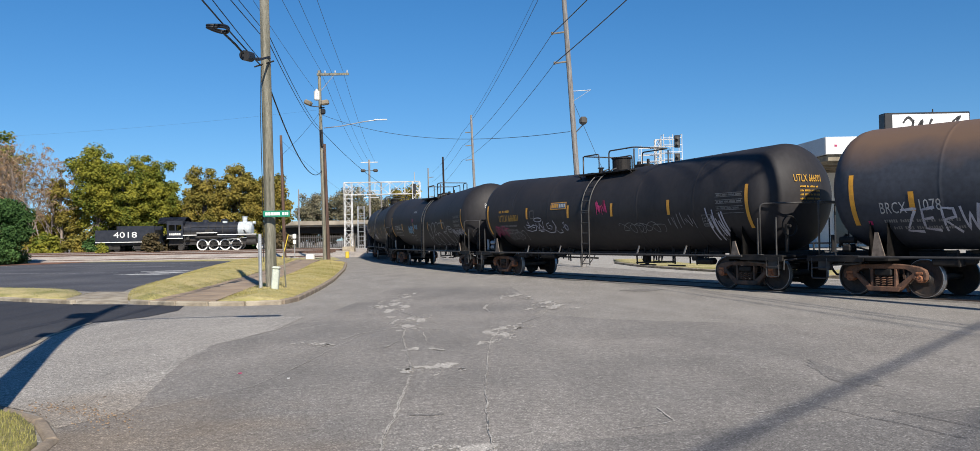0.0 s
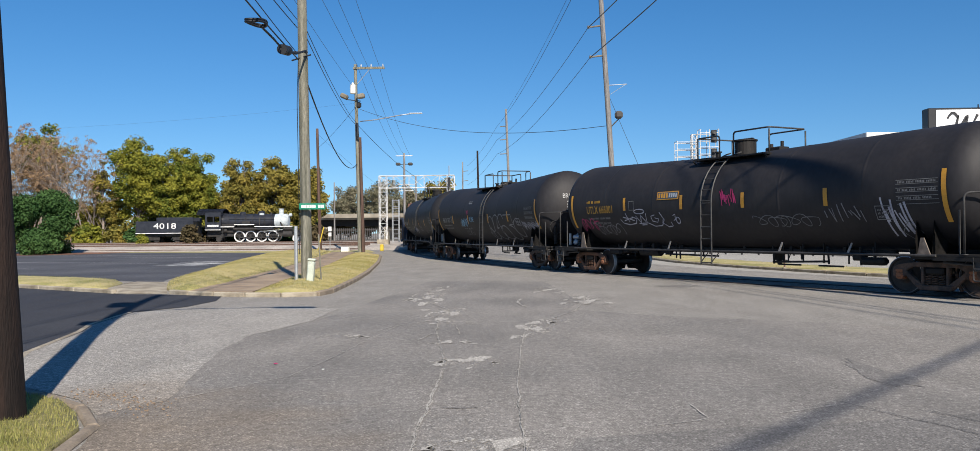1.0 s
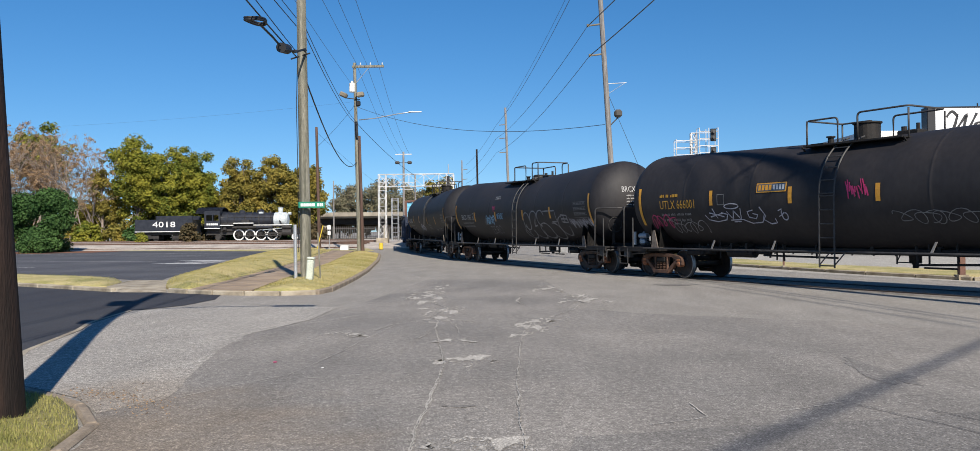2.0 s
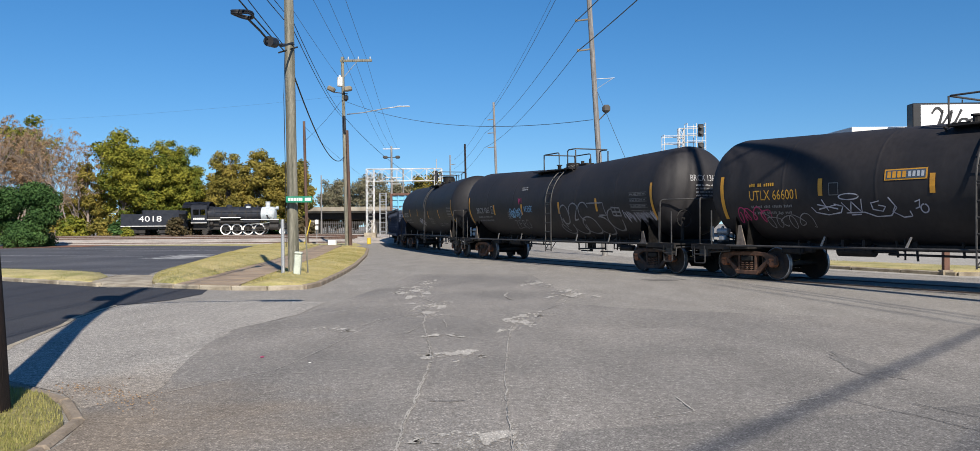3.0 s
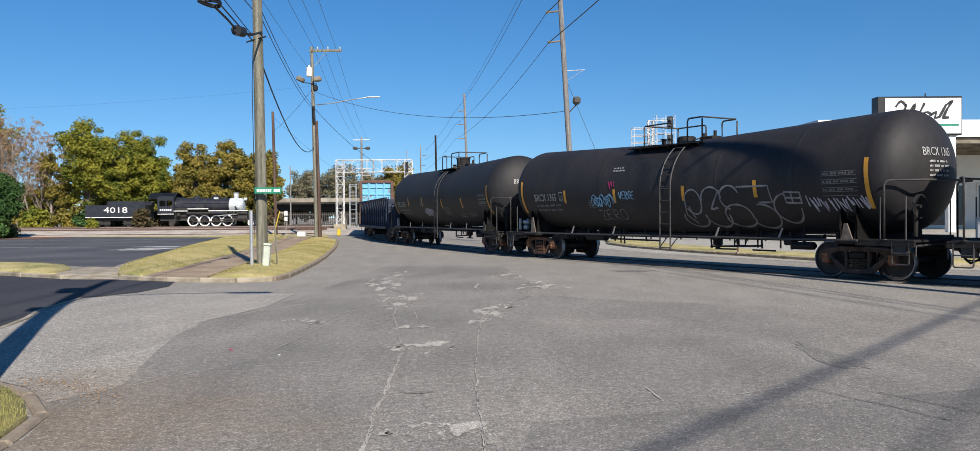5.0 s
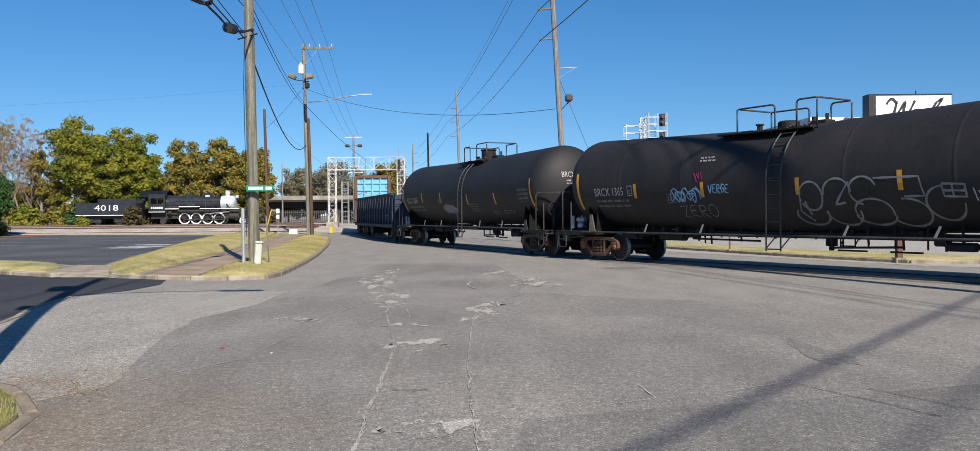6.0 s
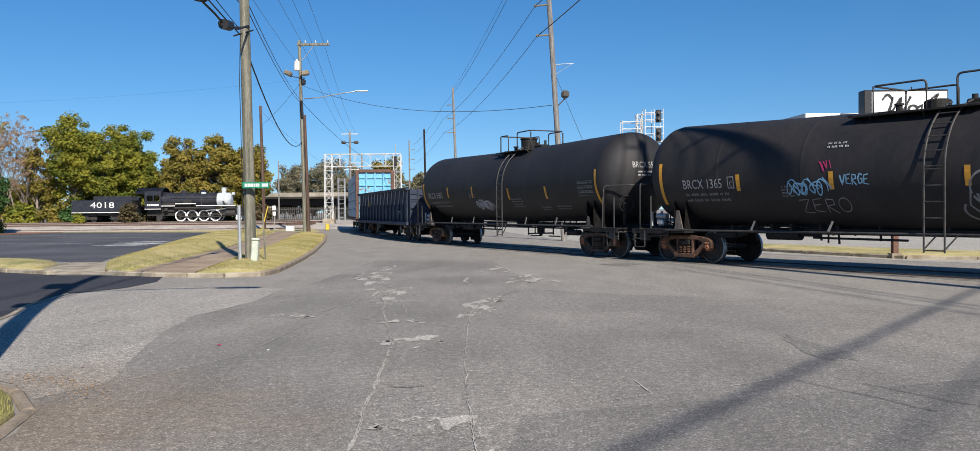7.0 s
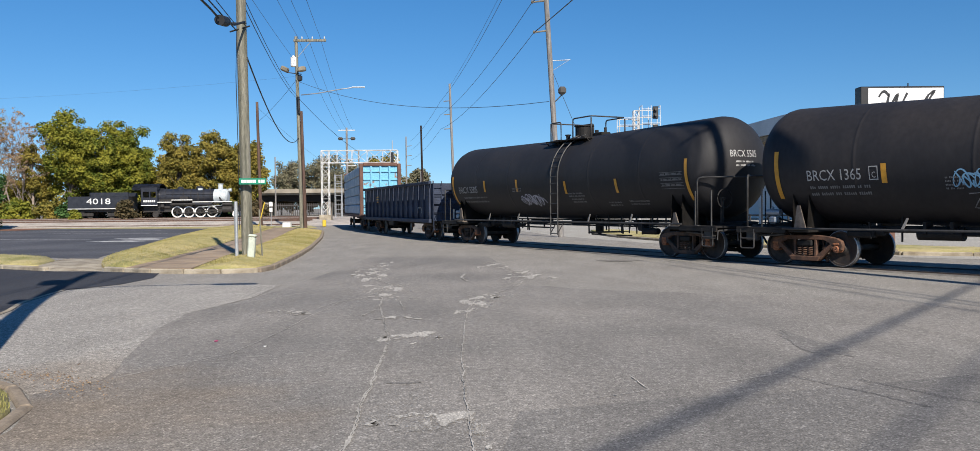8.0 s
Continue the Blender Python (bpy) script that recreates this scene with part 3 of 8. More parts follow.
# parking lot
lot = [(-13.3, 28.7), (-14.2, 29.4), (-19.4, 32.2), (-60, 52), (-95, 75), (-70, 86), (-38, 79), (-30, 74.2), (-20.3, 71), (-19.9, 61.7), (-16.6, 46), (-14.2, 36), (-12.9, 30), (-12.35, 28.2)]
ground_piece("parking_lot", sheet(bmesh.new(), lot, Z1), M["lot"], "dark asphalt parking lot behind the grass strip")
bm = bmesh.new()
for a, b in (((-60, 68), (-24, 66.5)), ((-44, 55), (-21, 47.5)), ((-34, 44), (-24, 40.5)), ((-30, 61), (-19.5, 58.0))):
    ribbon(bm, [a, b], 0.16, Z2)
for a in ((-17.5, 44.5), (-17.2, 46.5), (-17.9, 49)):
    sheet(bm, blob(a[0] - 0.8, a[1], 1.5, 0.7, 5), Z2)
ground_piece("lot_paint", bm, M["paint"], "worn white paint lines on the parking lot")

# worn spots, stains and cracks in the street
bm = bmesh.new()
for i, (x, y, a, b) in enumerate(((-1.62, 16.7, 0.32, 0.9), (-1.35, 15.0, 0.3, 0.25), (-2.36, 20.6, 0.32, 1.6), (-2.5, 23.6, 0.14, 1.0), (0.12, 14.0, 0.26, 0.95), (0.45, 15.4, 0.2, 0.3), (-0.74, 10.45, 0.24, 0.42),
                                     (-0.35, 6.35, 0.26, 0.28), (0.02, 6.0, 0.06, 0.25), (1.3, 20.0, 0.35, 0.9), (0.6, 23.3, 0.25, 1.1), (-2.9, 13.1, 0.25, 0.3), (-1.05, 12.4, 0.2, 0.15))):
    sheet(bm, blob(x, y, a * 1.25, b * 1.15, 71 * i, n=40, rough=0.38), Z2 + 0.0003 * i)
    for j in range(2):
        r = random.Random(100 * i + j)
        sheet(bm, blob(x + r.choice((-1, 1)) * a * r.uniform(1.2, 1.6), y + r.uniform(-1.6, 1.6) * b, a * 0.35, b * 0.3, 71 * i + j, n=20, rough=0.38), Z2 + 0.0003 * i)
tagged(part("worn_patch", bm, M["worn"]), "pale spalled patches in the worn asphalt", "worn patch", kind="structure")
bm = bmesh.new()
sheet(bm, blob(3.9, 9.6, 0.16, 1.0, 3, rough=0.5), Z2)
sheet(bm, [(0.38, 6.6), (1.0, 6.75), (1.58, 6.95), (2.59, 7.11), (4.75, 7.76), (8.0, 8.5), (8, 2), (0.3, 2), (0.2, 5.5)], Z2 + 0.001)
sheet(bm, blob(-0.62, 7.75, 0.13, 0.05, 8), Z2 + 0.001)
tagged(part("asphalt_repair", bm, M["stain"]), "darker repair patches in the asphalt", "asphalt patch", kind="structure")
bm = bmesh.new()
dark_lines = []
# each crack: a line of turning points and its width
for i, (line, w) in enumerate((([(-0.85, 4.6), (-0.85, 6.05), (-0.91, 7.1), (-0.94, 8.3), (-0.98, 10.0)], 0.022), ([(-1.0, 10.3), (-1.5, 14.0), (-1.55, 15.0), (-1.75, 16.0), (-1.6, 17.6), (-2.1, 19.0)], 0.020), ([(-1.5, 13.4), (-1.62, 12.6)], 0.018), ([(-1.2, 14.6), (-1.05, 13.3)], 0.014),
                               ([(0.0, 4.6), (-0.01, 6.1), (-0.06, 7.1), (-0.10, 9.0), (-0.08, 11.7), (-0.04, 13.2), (0.1, 14.6)], 0.012),
                               ([(-2.24, 14.4), (-2.5, 11.0), (-2.68, 9.44), (-3.42, 8.15)], 0.008), ([(-1.7, 15.4), (-2.3, 14.5), (-2.45, 13.7)], 0.012), ([(-1.2, 9.55), (-1.7, 9.5), (-2.5, 9.2)], 0.009), ([(-5.2, 11.8), (-2.9, 16.8)], 0.012),
                               ([(1.0, 7.0), (1.55, 7.3), (1.5, 7.9)], 0.009), ([(2.2, 7.5), (2.9, 7.9)], 0.009), ([(0.5, 15.8), (1.0, 17.2), (1.3, 19.2), (1.4, 20.4)], 0.016), ([(-0.12, 20.3), (-0.2, 19.3), (-0.05, 18.3)], 0.05), ([(-1.5, 15.2), (-0.9, 15.1)], 0.014), ([(-0.1, 15.2), (-0.5, 15.0)], 0.010))):
    r = random.Random(i)
    pts = []
    for q, (a, b) in enumerate(zip(line, line[1:])):
        n = max(6, int((Vector(b) - Vector(a)).length * 24))
        seg = list(wander(a, b, n, 0.016, 31 * i + q))
        pts += seg[(1 if q else 0):]
    ribbon(bm, pts, [1.1 * w * r.uniform(0.25, 1.7) for _ in pts], Z2 + 0.0042 + 0.0002 * i)
    if w > 0.011:
        dark_lines.append(([(x + 0.004, y) for x, y in pts], w * 0.4))
tagged(part("crack", bm, M["crack"]), "dusty pale cracks running along the street", "crack", kind="structure")
bm = bmesh.new()
for i, (a, b) in enumerate((((2.9, 8.0), (3.6, 6.5)), ((3.5, 7.6), (4.3, 6.2)))):
    pts = wander(a, b, 24, 0.03, 40 + i)
    ribbon(bm, pts, 0.010, Z3 + 0.004 + 0.0003 * i)
r = random.Random(5)
for i, (pts, w) in enumerate(dark_lines):
    ribbon(bm, pts, [w * r.choice((0.02, 0.02, 0.4, 0.8)) for _ in pts], Z3 + 0.006 + 0.0003 * i)
tagged(part("tar_crack", bm, M["tar"]), "thin dark cracks in the asphalt", "crack", kind="structure")
# leaf litter and grit along the near kerb
r = random.Random(77)
verts, faces = [], []
for i in range(260):
    s = r.random()
    x, y = -4.6 + 1.35 * s + r.gauss(0, 0.12), 8.45 - 0.2 * s + r.gauss(0, 0.16) - 0.9 * s * s
    k, w, a = len(verts), r.uniform(0.005, 0.015), r.uniform(0, 6.28)
    verts += [(x + w * math.cos(a + q * 2.1), y + w * math.sin(a + q * 2.1), 0.013 + 0.012 * (q == 1)) for q in range(3)]
    faces.append((k, k + 1, k + 2))
tagged(mesh_object("leaf_litter", verts, faces, M["leaf_b"]), "dry leaf litter and grit along the kerb", "leaf litter", kind="stuff")
bm = bmesh.new()
sheet(bm, blob(4.35, 24.6, 0.62, 0.42, 2, rough=0.1), Z2)
tagged(part("manhole_cover", bm, M["stain"]), "round dark manhole cover flush with the pavement", "manhole cover", kind="structure")
# litter
for x, y, s in ((-3.1, 10.35, 0.024), (-2.4, 9.9, 0.014)):
    bm = bmesh.new()
    sheet(bm, blob(0, 0, s, s * 0.7, int(100 * s), n=9), 0.02)
    bmesh.ops.solidify(bm, geom=bm.faces[:], thickness=0.008)
    ob = part("paper_scrap", bm, M["spraypink"] if y > 10 else M["white"])
    ob.location = (x, y, 0.0)
    tagged(ob, "small crumpled paper scrap lying on the asphalt", "litter")


# ---- rails in the street ----
def rails():
    for side, name in ((-0.75, "rail"), (0.75, "rail")):
        bm = bmesh.new()
        top = bmesh.new()
        prev = prevt = None
        for i in range(0, 200):
            s = -110 + i * 1.0
            p, d = track(s)
            n = Vector((-d.y, d.x))
            c = p + n * side
            ring = [bm.verts.new((c.x + n.x * o, c.y + n.y * o, z)) for o, z in ((-0.11, 0.0), (-0.09, 0.012), (-0.042, 0.013), (-0.038, 0.03), (0.038, 0.03), (0.042, 0.013), (0.09, 0.012), (0.11, 0.0))]
            if prev:
                for k in range(7):
                    bm.faces.new((prev[k], prev[k + 1], ring[k + 1], ring[k]))
            prev = ring
            rt = [top.verts.new((c.x + n.x * o, c.y + n.y * o, 0.033)) for o in (-0.032, 0.032)]
            if prevt:
                top.faces.new((prevt[0], prevt[1], rt[1], rt[0]))
            prevt = rt
        ob = tagged(part("street_rail", bm, M["rail"]), "steel rail laid flush in the street pavement", "rail", kind="structure")
        part("rail_head", top, M["railtop"], ob)


rails()
# tar and dirt strip between the rails
bm = bmesh.new()
pts = [track(-100 + 2 * i)[0] for i in range(90)]
ribbon(bm, [(p.x, p.y) for p in pts], 2.6, Z1 + 0.001)
ground_piece("track_paving", bm, M["asphalt"], "asphalt paving between and beside the street rails")


# ---- kerbs, walks and lawns ----
def kerb_run(line, closed=False, w=0.16, h=0.115, seg=1.0, material="kerb"):
    """Kerb stones along a line, each with its own joint."""
    line = [Vector(p) for p in line]
    dist = [0.0]
    for a, b in zip(line, line[1:]):
        dist.append(dist[-1] + (b - a).length)

    def at(s):
        for i in range(len(line) - 1):
            if s <= dist[i + 1] or i == len(line) - 2:
                return line[i].lerp(line[i + 1], (s - dist[i]) / (dist[i + 1] - dist[i]))

    root = tagged(new("kerb"), "weathered concrete kerb along the lawn", "kerb", kind="structure")
    n = max(1, round(dist[-1] / seg))
    for i in range(n):
        a, b = at(dist[-1] * i / n), at(dist[-1] * (i + 1) / n)
        L = (b - a).length - 0.015
        bm = boxes((-L / 2, L / 2, -w / 2, w / 2, -0.1, h), bevel=0.025)
        ob = part("kerb_stone", bm, M[material], root)
        d = b - a
        ob.matrix_world = Matrix.Translation(((a.x + b.x) / 2, (a.y + b.y) / 2, 0)) @ Matrix.Rotation(math.atan2(d.y, d.x), 4, "Z")


def inside(x, y, poly):
    c = False
    for (x0, y0), (x1, y1) in zip(poly, poly[1:] + poly[:1]):
        if (y0 > y) != (y1 > y) and x < (x1 - x0) * (y - y0) / (y1 - y0) + x0:
            c = not c
    return c


def edge_distance(x, y, poly):
    best = 1e9
    for (x0, y0), (x1, y1) in zip(poly, poly[1:] + poly[:1]):
        dx, dy = x1 - x0, y1 - y0
        s = min(1, max(0, ((x - x0) * dx + (y - y0) * dy) / max(dx * dx + dy * dy, 1e-9)))
        best = min(best, math.hypot(x - x0 - s * dx, y - y0 - s * dy))
    return best


def lawn(name, poly, base, rise, count, blade, material, label, step=0.5, seed=1, ground="soil", west=-1e9):
    """A gently mounded lawn: its soil and many blades of grass."""
    bm = bmesh.new()
    top = [bm.verts.new((x, y, base)) for x, y in poly]
    f = bm.faces.new(top)
    f.normal_update()
    if f.normal.z < 0:
        f.normal_flip()
    bmesh.ops.triangulate(bm, faces=[f])
    for _ in range(5):
        long = [e for e in bm.edges if e.calc_length() > step * 2.2]
        if not long:
            break
        bmesh.ops.subdivide_edges(bm, edges=long, cuts=1, use_grid_fill=False)
        bmesh.ops.triangulate(bm, faces=[q for q in bm.faces if len(q.verts) > 3])

    def height(x, y):
        return base + rise * min(1, edge_distance(x, y, poly) / 1.2) ** 0.7 + 0.02 * noise.noise((x * 1.5, y * 1.5, 3))

    for v in bm.verts:
        if edge_distance(v.co.x, v.co.y, poly) > 0.01:
            v.co.z = height(v.co.x, v.co.y)
    rim = bmesh.ops.extrude_edge_only(bm, edges=[e for e in bm.edges if len(e.link_faces) == 1])["geom"]
    for v in rim:
        if isinstance(v, bmesh.types.BMVert):
            v.co.z = -0.02
    soil = tagged(part(name, bm, M[ground], None, smooth=True), label, "lawn", kind="structure")
    r = random.Random(seed)
    xs, ys = [p[0] for p in poly], [p[1] for p in poly]
    verts, faces = [], []
    tries = 0
    while len(faces) < count and tries < count * 12:
        tries += 1
        x, y = r.uniform(max(min(xs), west), max(xs)), r.uniform(min(ys), max(ys))
        if not inside(x, y, poly) or noise.noise((x * 0.9, y * 0.9, seed)) < r.uniform(-0.9, 0.1):
            continue
        z = height(x, y) - 0.01
        a, l, lean = r.uniform(0, 6.28), blade * r.uniform(0.5, 1.3), r.uniform(0.1, 0.9)
        w = blade * 0.085
        k = len(verts)
        ca, sa = math.cos(a), math.sin(a)
        verts += [(x - sa * w, y + ca * w, z), (x + sa * w, y - ca * w, z), (x + ca * l * lean, y + sa * l * lean, z + l)]
        faces.append((k, k + 1, k + 2))
    tagged(mesh_object("grass", verts, faces, M[material]), "dry mown grass blades on the lawn", "grass", kind="stuff")
    return soil


KERB_H = 0.13
kerb_run([(-9.75, 22.9), (-8.6, 22.0), (-7.2, 21.55), (-5.9, 21.35), (-5.4, 21.7)])
kerb_run([(-5.4, 21.7), (-5.27, 22.6), (-5.45, 25.0), (-5.75, 28.5), (-6.3, 33.5), (-6.95, 38.3), (-7.9, 45.2), (-9.0, 52), (-9.9, 57.5), (-11.3, 61.5), (-12.6, 63)], h=0.125, w=0.15, material="oldkerb")
kerb_run([(-60, 54.2), (-22, 29.9), (-15.6, 25.75), (-11.4, 23.05)], seg=2.0)
kerb_run([(-3.3, 4.2), (-3.46, 6.2), (-3.6, 6.9), (-3.95, 7.5), (-4.45, 8.1), (-5.6, 8.75), (-7.5, 9.4), (-12, 10.3)], seg=0.9, h=0.035, w=0.12, material="oldkerb")
lawn("lawn_strip", [(-9.75, 23.05), (-8.95, 22.4), (-9.3, 26), (-10.1, 32), (-11.0, 39), (-12.2, 47), (-14.0, 58), (-15.6, 68), (-19.6, 69.5), (-19.2, 61.5), (-16.1, 46), (-13.6, 35.5), (-12.4, 30), (-11.8, 27.6), (-10.6, 24.6)], 0.10, 0.26, 46000, 0.05, "grass", "sloping strip of dry mown lawn beside the parking lot", seed=2)
lawn("lawn_corner", [(-7.05, 21.75), (-5.95, 21.5), (-5.5, 21.85), (-5.4, 22.7), (-5.55, 25.0), (-5.85, 28.5), (-6.4, 33.5), (-7.05, 38.3), (-8.0, 45.2), (-9.1, 52), (-10.0, 57.5), (-11.4, 61.3), (-12.7, 62.5), (-11.9, 56), (-10.6, 48), (-9.4, 40), (-8.5, 33), (-7.8, 27), (-7.3, 23.5)], 0.11, 0.16, 42000, 0.05, "grass", "corner lawn of dry mown grass inside the kerb", seed=3)
lawn("lawn_verge", [(-60, 54.4), (-22, 30.1), (-15.6, 25.95), (-11.9, 23.5), (-12.9, 26.6), (-14.3, 28.9), (-19.4, 31.6), (-60, 51.5 + 6)], 0.10, 0.10, 9000, 0.05, "grassg", "greener mown verge between side street and parking lot", seed=4)
lawn("lawn_near", [(-3.38, 2.0), (-3.4, 4.2), (-3.56, 6.2), (-3.7, 6.85), (-4.03, 7.42), (-4.5, 8.0), (-5.6, 8.63), (-7.5, 9.28), (-12, 10.1), (-12, 2)], 0.035, 0.06, 70000, 0.042, "grassg", "rough patchy grass round the foot of the pole", seed=5, ground="nearsoil", west=-6.5)
# sidewalk slabs
walk_l = [(-8.97, 22.25), (-9.3, 26), (-10.1, 32), (-11.0, 39), (-12.2, 47), (-14.0, 58), (-15.6, 68)]
walk_r = [(-7.1, 21.72), (-7.8, 27), (-8.5, 33), (-9.4, 40), (-10.6, 48), (-11.9, 56), (-13.4, 66)]
sidewalk = tagged(new("sidewalk"), "stained concrete sidewalk between two lawns", "sidewalk", kind="structure")
for i in range(24):
    def on(line, s):
        k = min(int(s * 6), 5)
        return Vector(line[k]).lerp(Vector(line[k + 1]), s * 6 - k)
    s0, s1 = (i + 0.01) / 24, (i + 0.985) / 24
    q = [on(walk_l, s0), on(walk_r, s0), on(walk_r, s1), on(walk_l, s1)]
    bm = bmesh.new()
    sheet(bm, [(p.x, p.y) for p in q], 0.125 + 0.004 * (i % 3), 0.12)
    part("slab", bm, M["walk"], sidewalk)
bm = bmesh.new()
v = [bm.verts.new(c) for c in ((-11.35, 22.95, 0.012), (-9.8, 22.75, 0.012), (-10.6, 24.6, 0.09), (-11.8, 27.6, 0.06), (-12.4, 28.4, 0.02), (-13.4, 28.7, 0.02), (-12.8, 26.6, 0.09), (-11.9, 23.6, 0.12))]
bm.faces.new(v)
ground_piece("driveway_apron", bm, M["kerb"], "flared concrete driveway apron into the parking lot")

# railway bank beyond the lot, with its tracks
bm = bmesh.new()
prof = ((79.5, -0.02), (82.5, 0.30), (86, 0.5), (118, 0.55), (122, 0.25), (128, -0.02))
rows = []
for x, k in ((-260, 1), (-40, 1), (-22, 1), (-16, 0.75), (-10.6, 0.1)):
    rows.append([bm.verts.new((x, y - (0.045 * (x + 16) if x < -16 else 0) * -0.25, max(z * k, -0.02) if z > 0 else -0.02)) for y, z in prof])
for a, b in zip(rows, rows[1:]):
    for i in range(len(prof) - 1):
        bm.faces.new((a[i], b[i], b[i + 1], a[i + 1]))
ground_piece("railway_bank", bm, M["ballast"], "pale stone ballast bank carrying several tracks")
bm = bmesh.new()
for yy, z in ((80.6, 0.10), (85.2, 0.47), (86.7, 0.5), (96.5, 0.55), (98.0, 0.55), (111.2, 0.55), (112.7, 0.55)):
    box(bm, -250, -16 if yy < 105 else -22, yy - 0.07, yy + 0.07, z - 0.1, z + 0.075)
ground_piece("bank_rails", bm, M["redwood"], "rusty rails of the museum and yard tracks")
bm = bmesh.new()
sheet(bm, [(-120, 78), (-36, 76.8), (-29, 74.6), (-20.4, 71.2), (-16, 69.6), (-13.3, 66.5), (-12.5, 70), (-15, 80.5), (-120, 86)], 0.016)
ground_piece("dirt_verge", bm, M["soil"], "strip of dry weeds along the railway bank")

ground_piece("far_pavement", sheet(bmesh.new(), [(2.5, 62), (4.6, 46), (7.4, 36), (10.6, 29), (13.0, 24.4), (21.5, 16.8), (45, -6), (110, -6), (110, 110), (1.5, 110)], Z1 + 0.002), M["farpave"], "pale concrete paving across the track")
# far side of the track: grass, kerb, pavement
far_grass = [(15.3, 24.9), (13.4, 25.6), (11.6, 29.5), (9.2, 36), (7.6, 42.5), (7.2, 48), (7.6, 53), (9.5, 53), (10.2, 44), (12.4, 35), (16, 29), (22, 23.5), (32, 15), (30, 12.5), (22, 18.8)]
lawn("lawn_far", far_grass, 0.1, 0.05, 6000, 0.05, "grass", "dry grass island across the tracks", seed=8)
kerb_run([(30, 12.3), (22, 18.6), (15.2, 24.7), (13.3, 25.4), (11.4, 29.4), (9.0, 36), (7.4, 42.5), (7.0, 48)], seg=2.0, h=0.12)
# ---- the train ----
R_TANK, Z_TANK = 1.5, 2.53
FONT = bpy.data.fonts[0] if bpy.data.fonts else None


def letters(text, size):
    """Flat letters from the built-in font as vertices and faces, from x = 0, baseline z = 0, and their width."""
    cu = bpy.data.curves.new("letters", "FONT")
    cu.body, cu.size, cu.resolution_u = text, size / 0.7, 2
    ob = bpy.data.objects.new("letters", cu)
    me = bpy.data.meshes.new_from_object(ob)
    vs = [(v.co.x, v.co.y) for v in me.vertices]
    fs = [tuple(p.vertices) for p in me.polygons]
    bpy.data.objects.remove(ob)
    bpy.data.meshes.remove(me)
    bpy.data.curves.remove(cu)
    return vs, fs


def on_tank(l, z, lift=0.012, zc=Z_TANK, slope=0.10):
    zc = zc + slope * min(1.0, abs(l) / HEAD_X)
    dz = max(-R_TANK * 0.98, min(R_TANK * 0.98, z - zc))
    k = (R_TANK + lift) / R_TANK
    return (l, -math.sqrt(R_TANK ** 2 - dz ** 2) * k, zc + dz * k)


HEAD_X, HEAD_D = 7.62, 0.85
SLOPE = 0.10   # the tank rises towards its ends


def on_head(y, z, lift=0.012):
    r = min(0.97, math.hypot(y, z - Z_TANK - SLOPE) / R_TANK)
    return (HEAD_X + HEAD_D * math.sqrt(1 - r * r) + lift, y, z)


def decal(name, flat, where, material, parent, label=""):
    """Lays flat shapes (vertices, faces) onto the tank's side or head."""
    vs, fs = flat
    ob = mesh_object(name, [where(*v) for v in vs], fs, material, parent, label)
    if name in ("small_print", "data_table", "end_print", "owner_line"):
        tagged(ob, label or "rows of small stencilled print", kind="stuff")
    return ob


def shifted(flat, x, z, sx=1.0):
    return [(x + a * sx, z + b) for a, b in flat[0]], flat[1]


def fitted(flat, x0, x1, z):
    w = max(a for a, b in flat[0])
    return shifted(flat, x0, z, (x1 - x0) / w)


def bars(rects, n=6):
    """Plain bars, cut up so that they bend with the surface."""
    vs, fs = [], []
    for x0, x1, z0, z1 in rects:
        k = len(vs)
        m = max(1, int((z1 - z0) / 0.12))
        for j in range(m + 1):
            z = z0 + (z1 - z0) * j / m
            vs += [(x0, z), (x1, z)]
        for j in range(m):
            fs.append((k + 2 * j, k + 2 * j + 1, k + 2 * j + 3, k + 2 * j + 2))
    return vs, fs


def strokes(lines, w):
    """Sprayed lines of even width as flat ribbons."""
    vs, fs = [], []
    for coarse in lines:
        line = [coarse[0]]
        for a, b in zip(coarse, coarse[1:]):
            k = max(1, int(math.hypot(b[0] - a[0], b[1] - a[1]) / 0.07))
            line += [(a[0] + (b[0] - a[0]) * q / k, a[1] + (b[1] - a[1]) * q / k) for q in range(1, k + 1)]
        for i, (x, z) in enumerate(line):
            a, b = line[max(i - 1, 0)], line[min(i + 1, len(line) - 1)]
            dx, dz = b[0] - a[0], b[1] - a[1]
            d = math.hypot(dx, dz) or 1
            ww = w * (0.75 + 0.5 * abs(math.sin(3.1 * i + x * 7)))
            vs += [(x - dz / d * ww / 2, z + dx / d * ww / 2), (x + dz / d * ww / 2, z - dx / d * ww / 2)]
            if i:
                k = len(vs)
                fs.append((k - 4, k - 3, k - 1, k - 2))
    return vs, fs


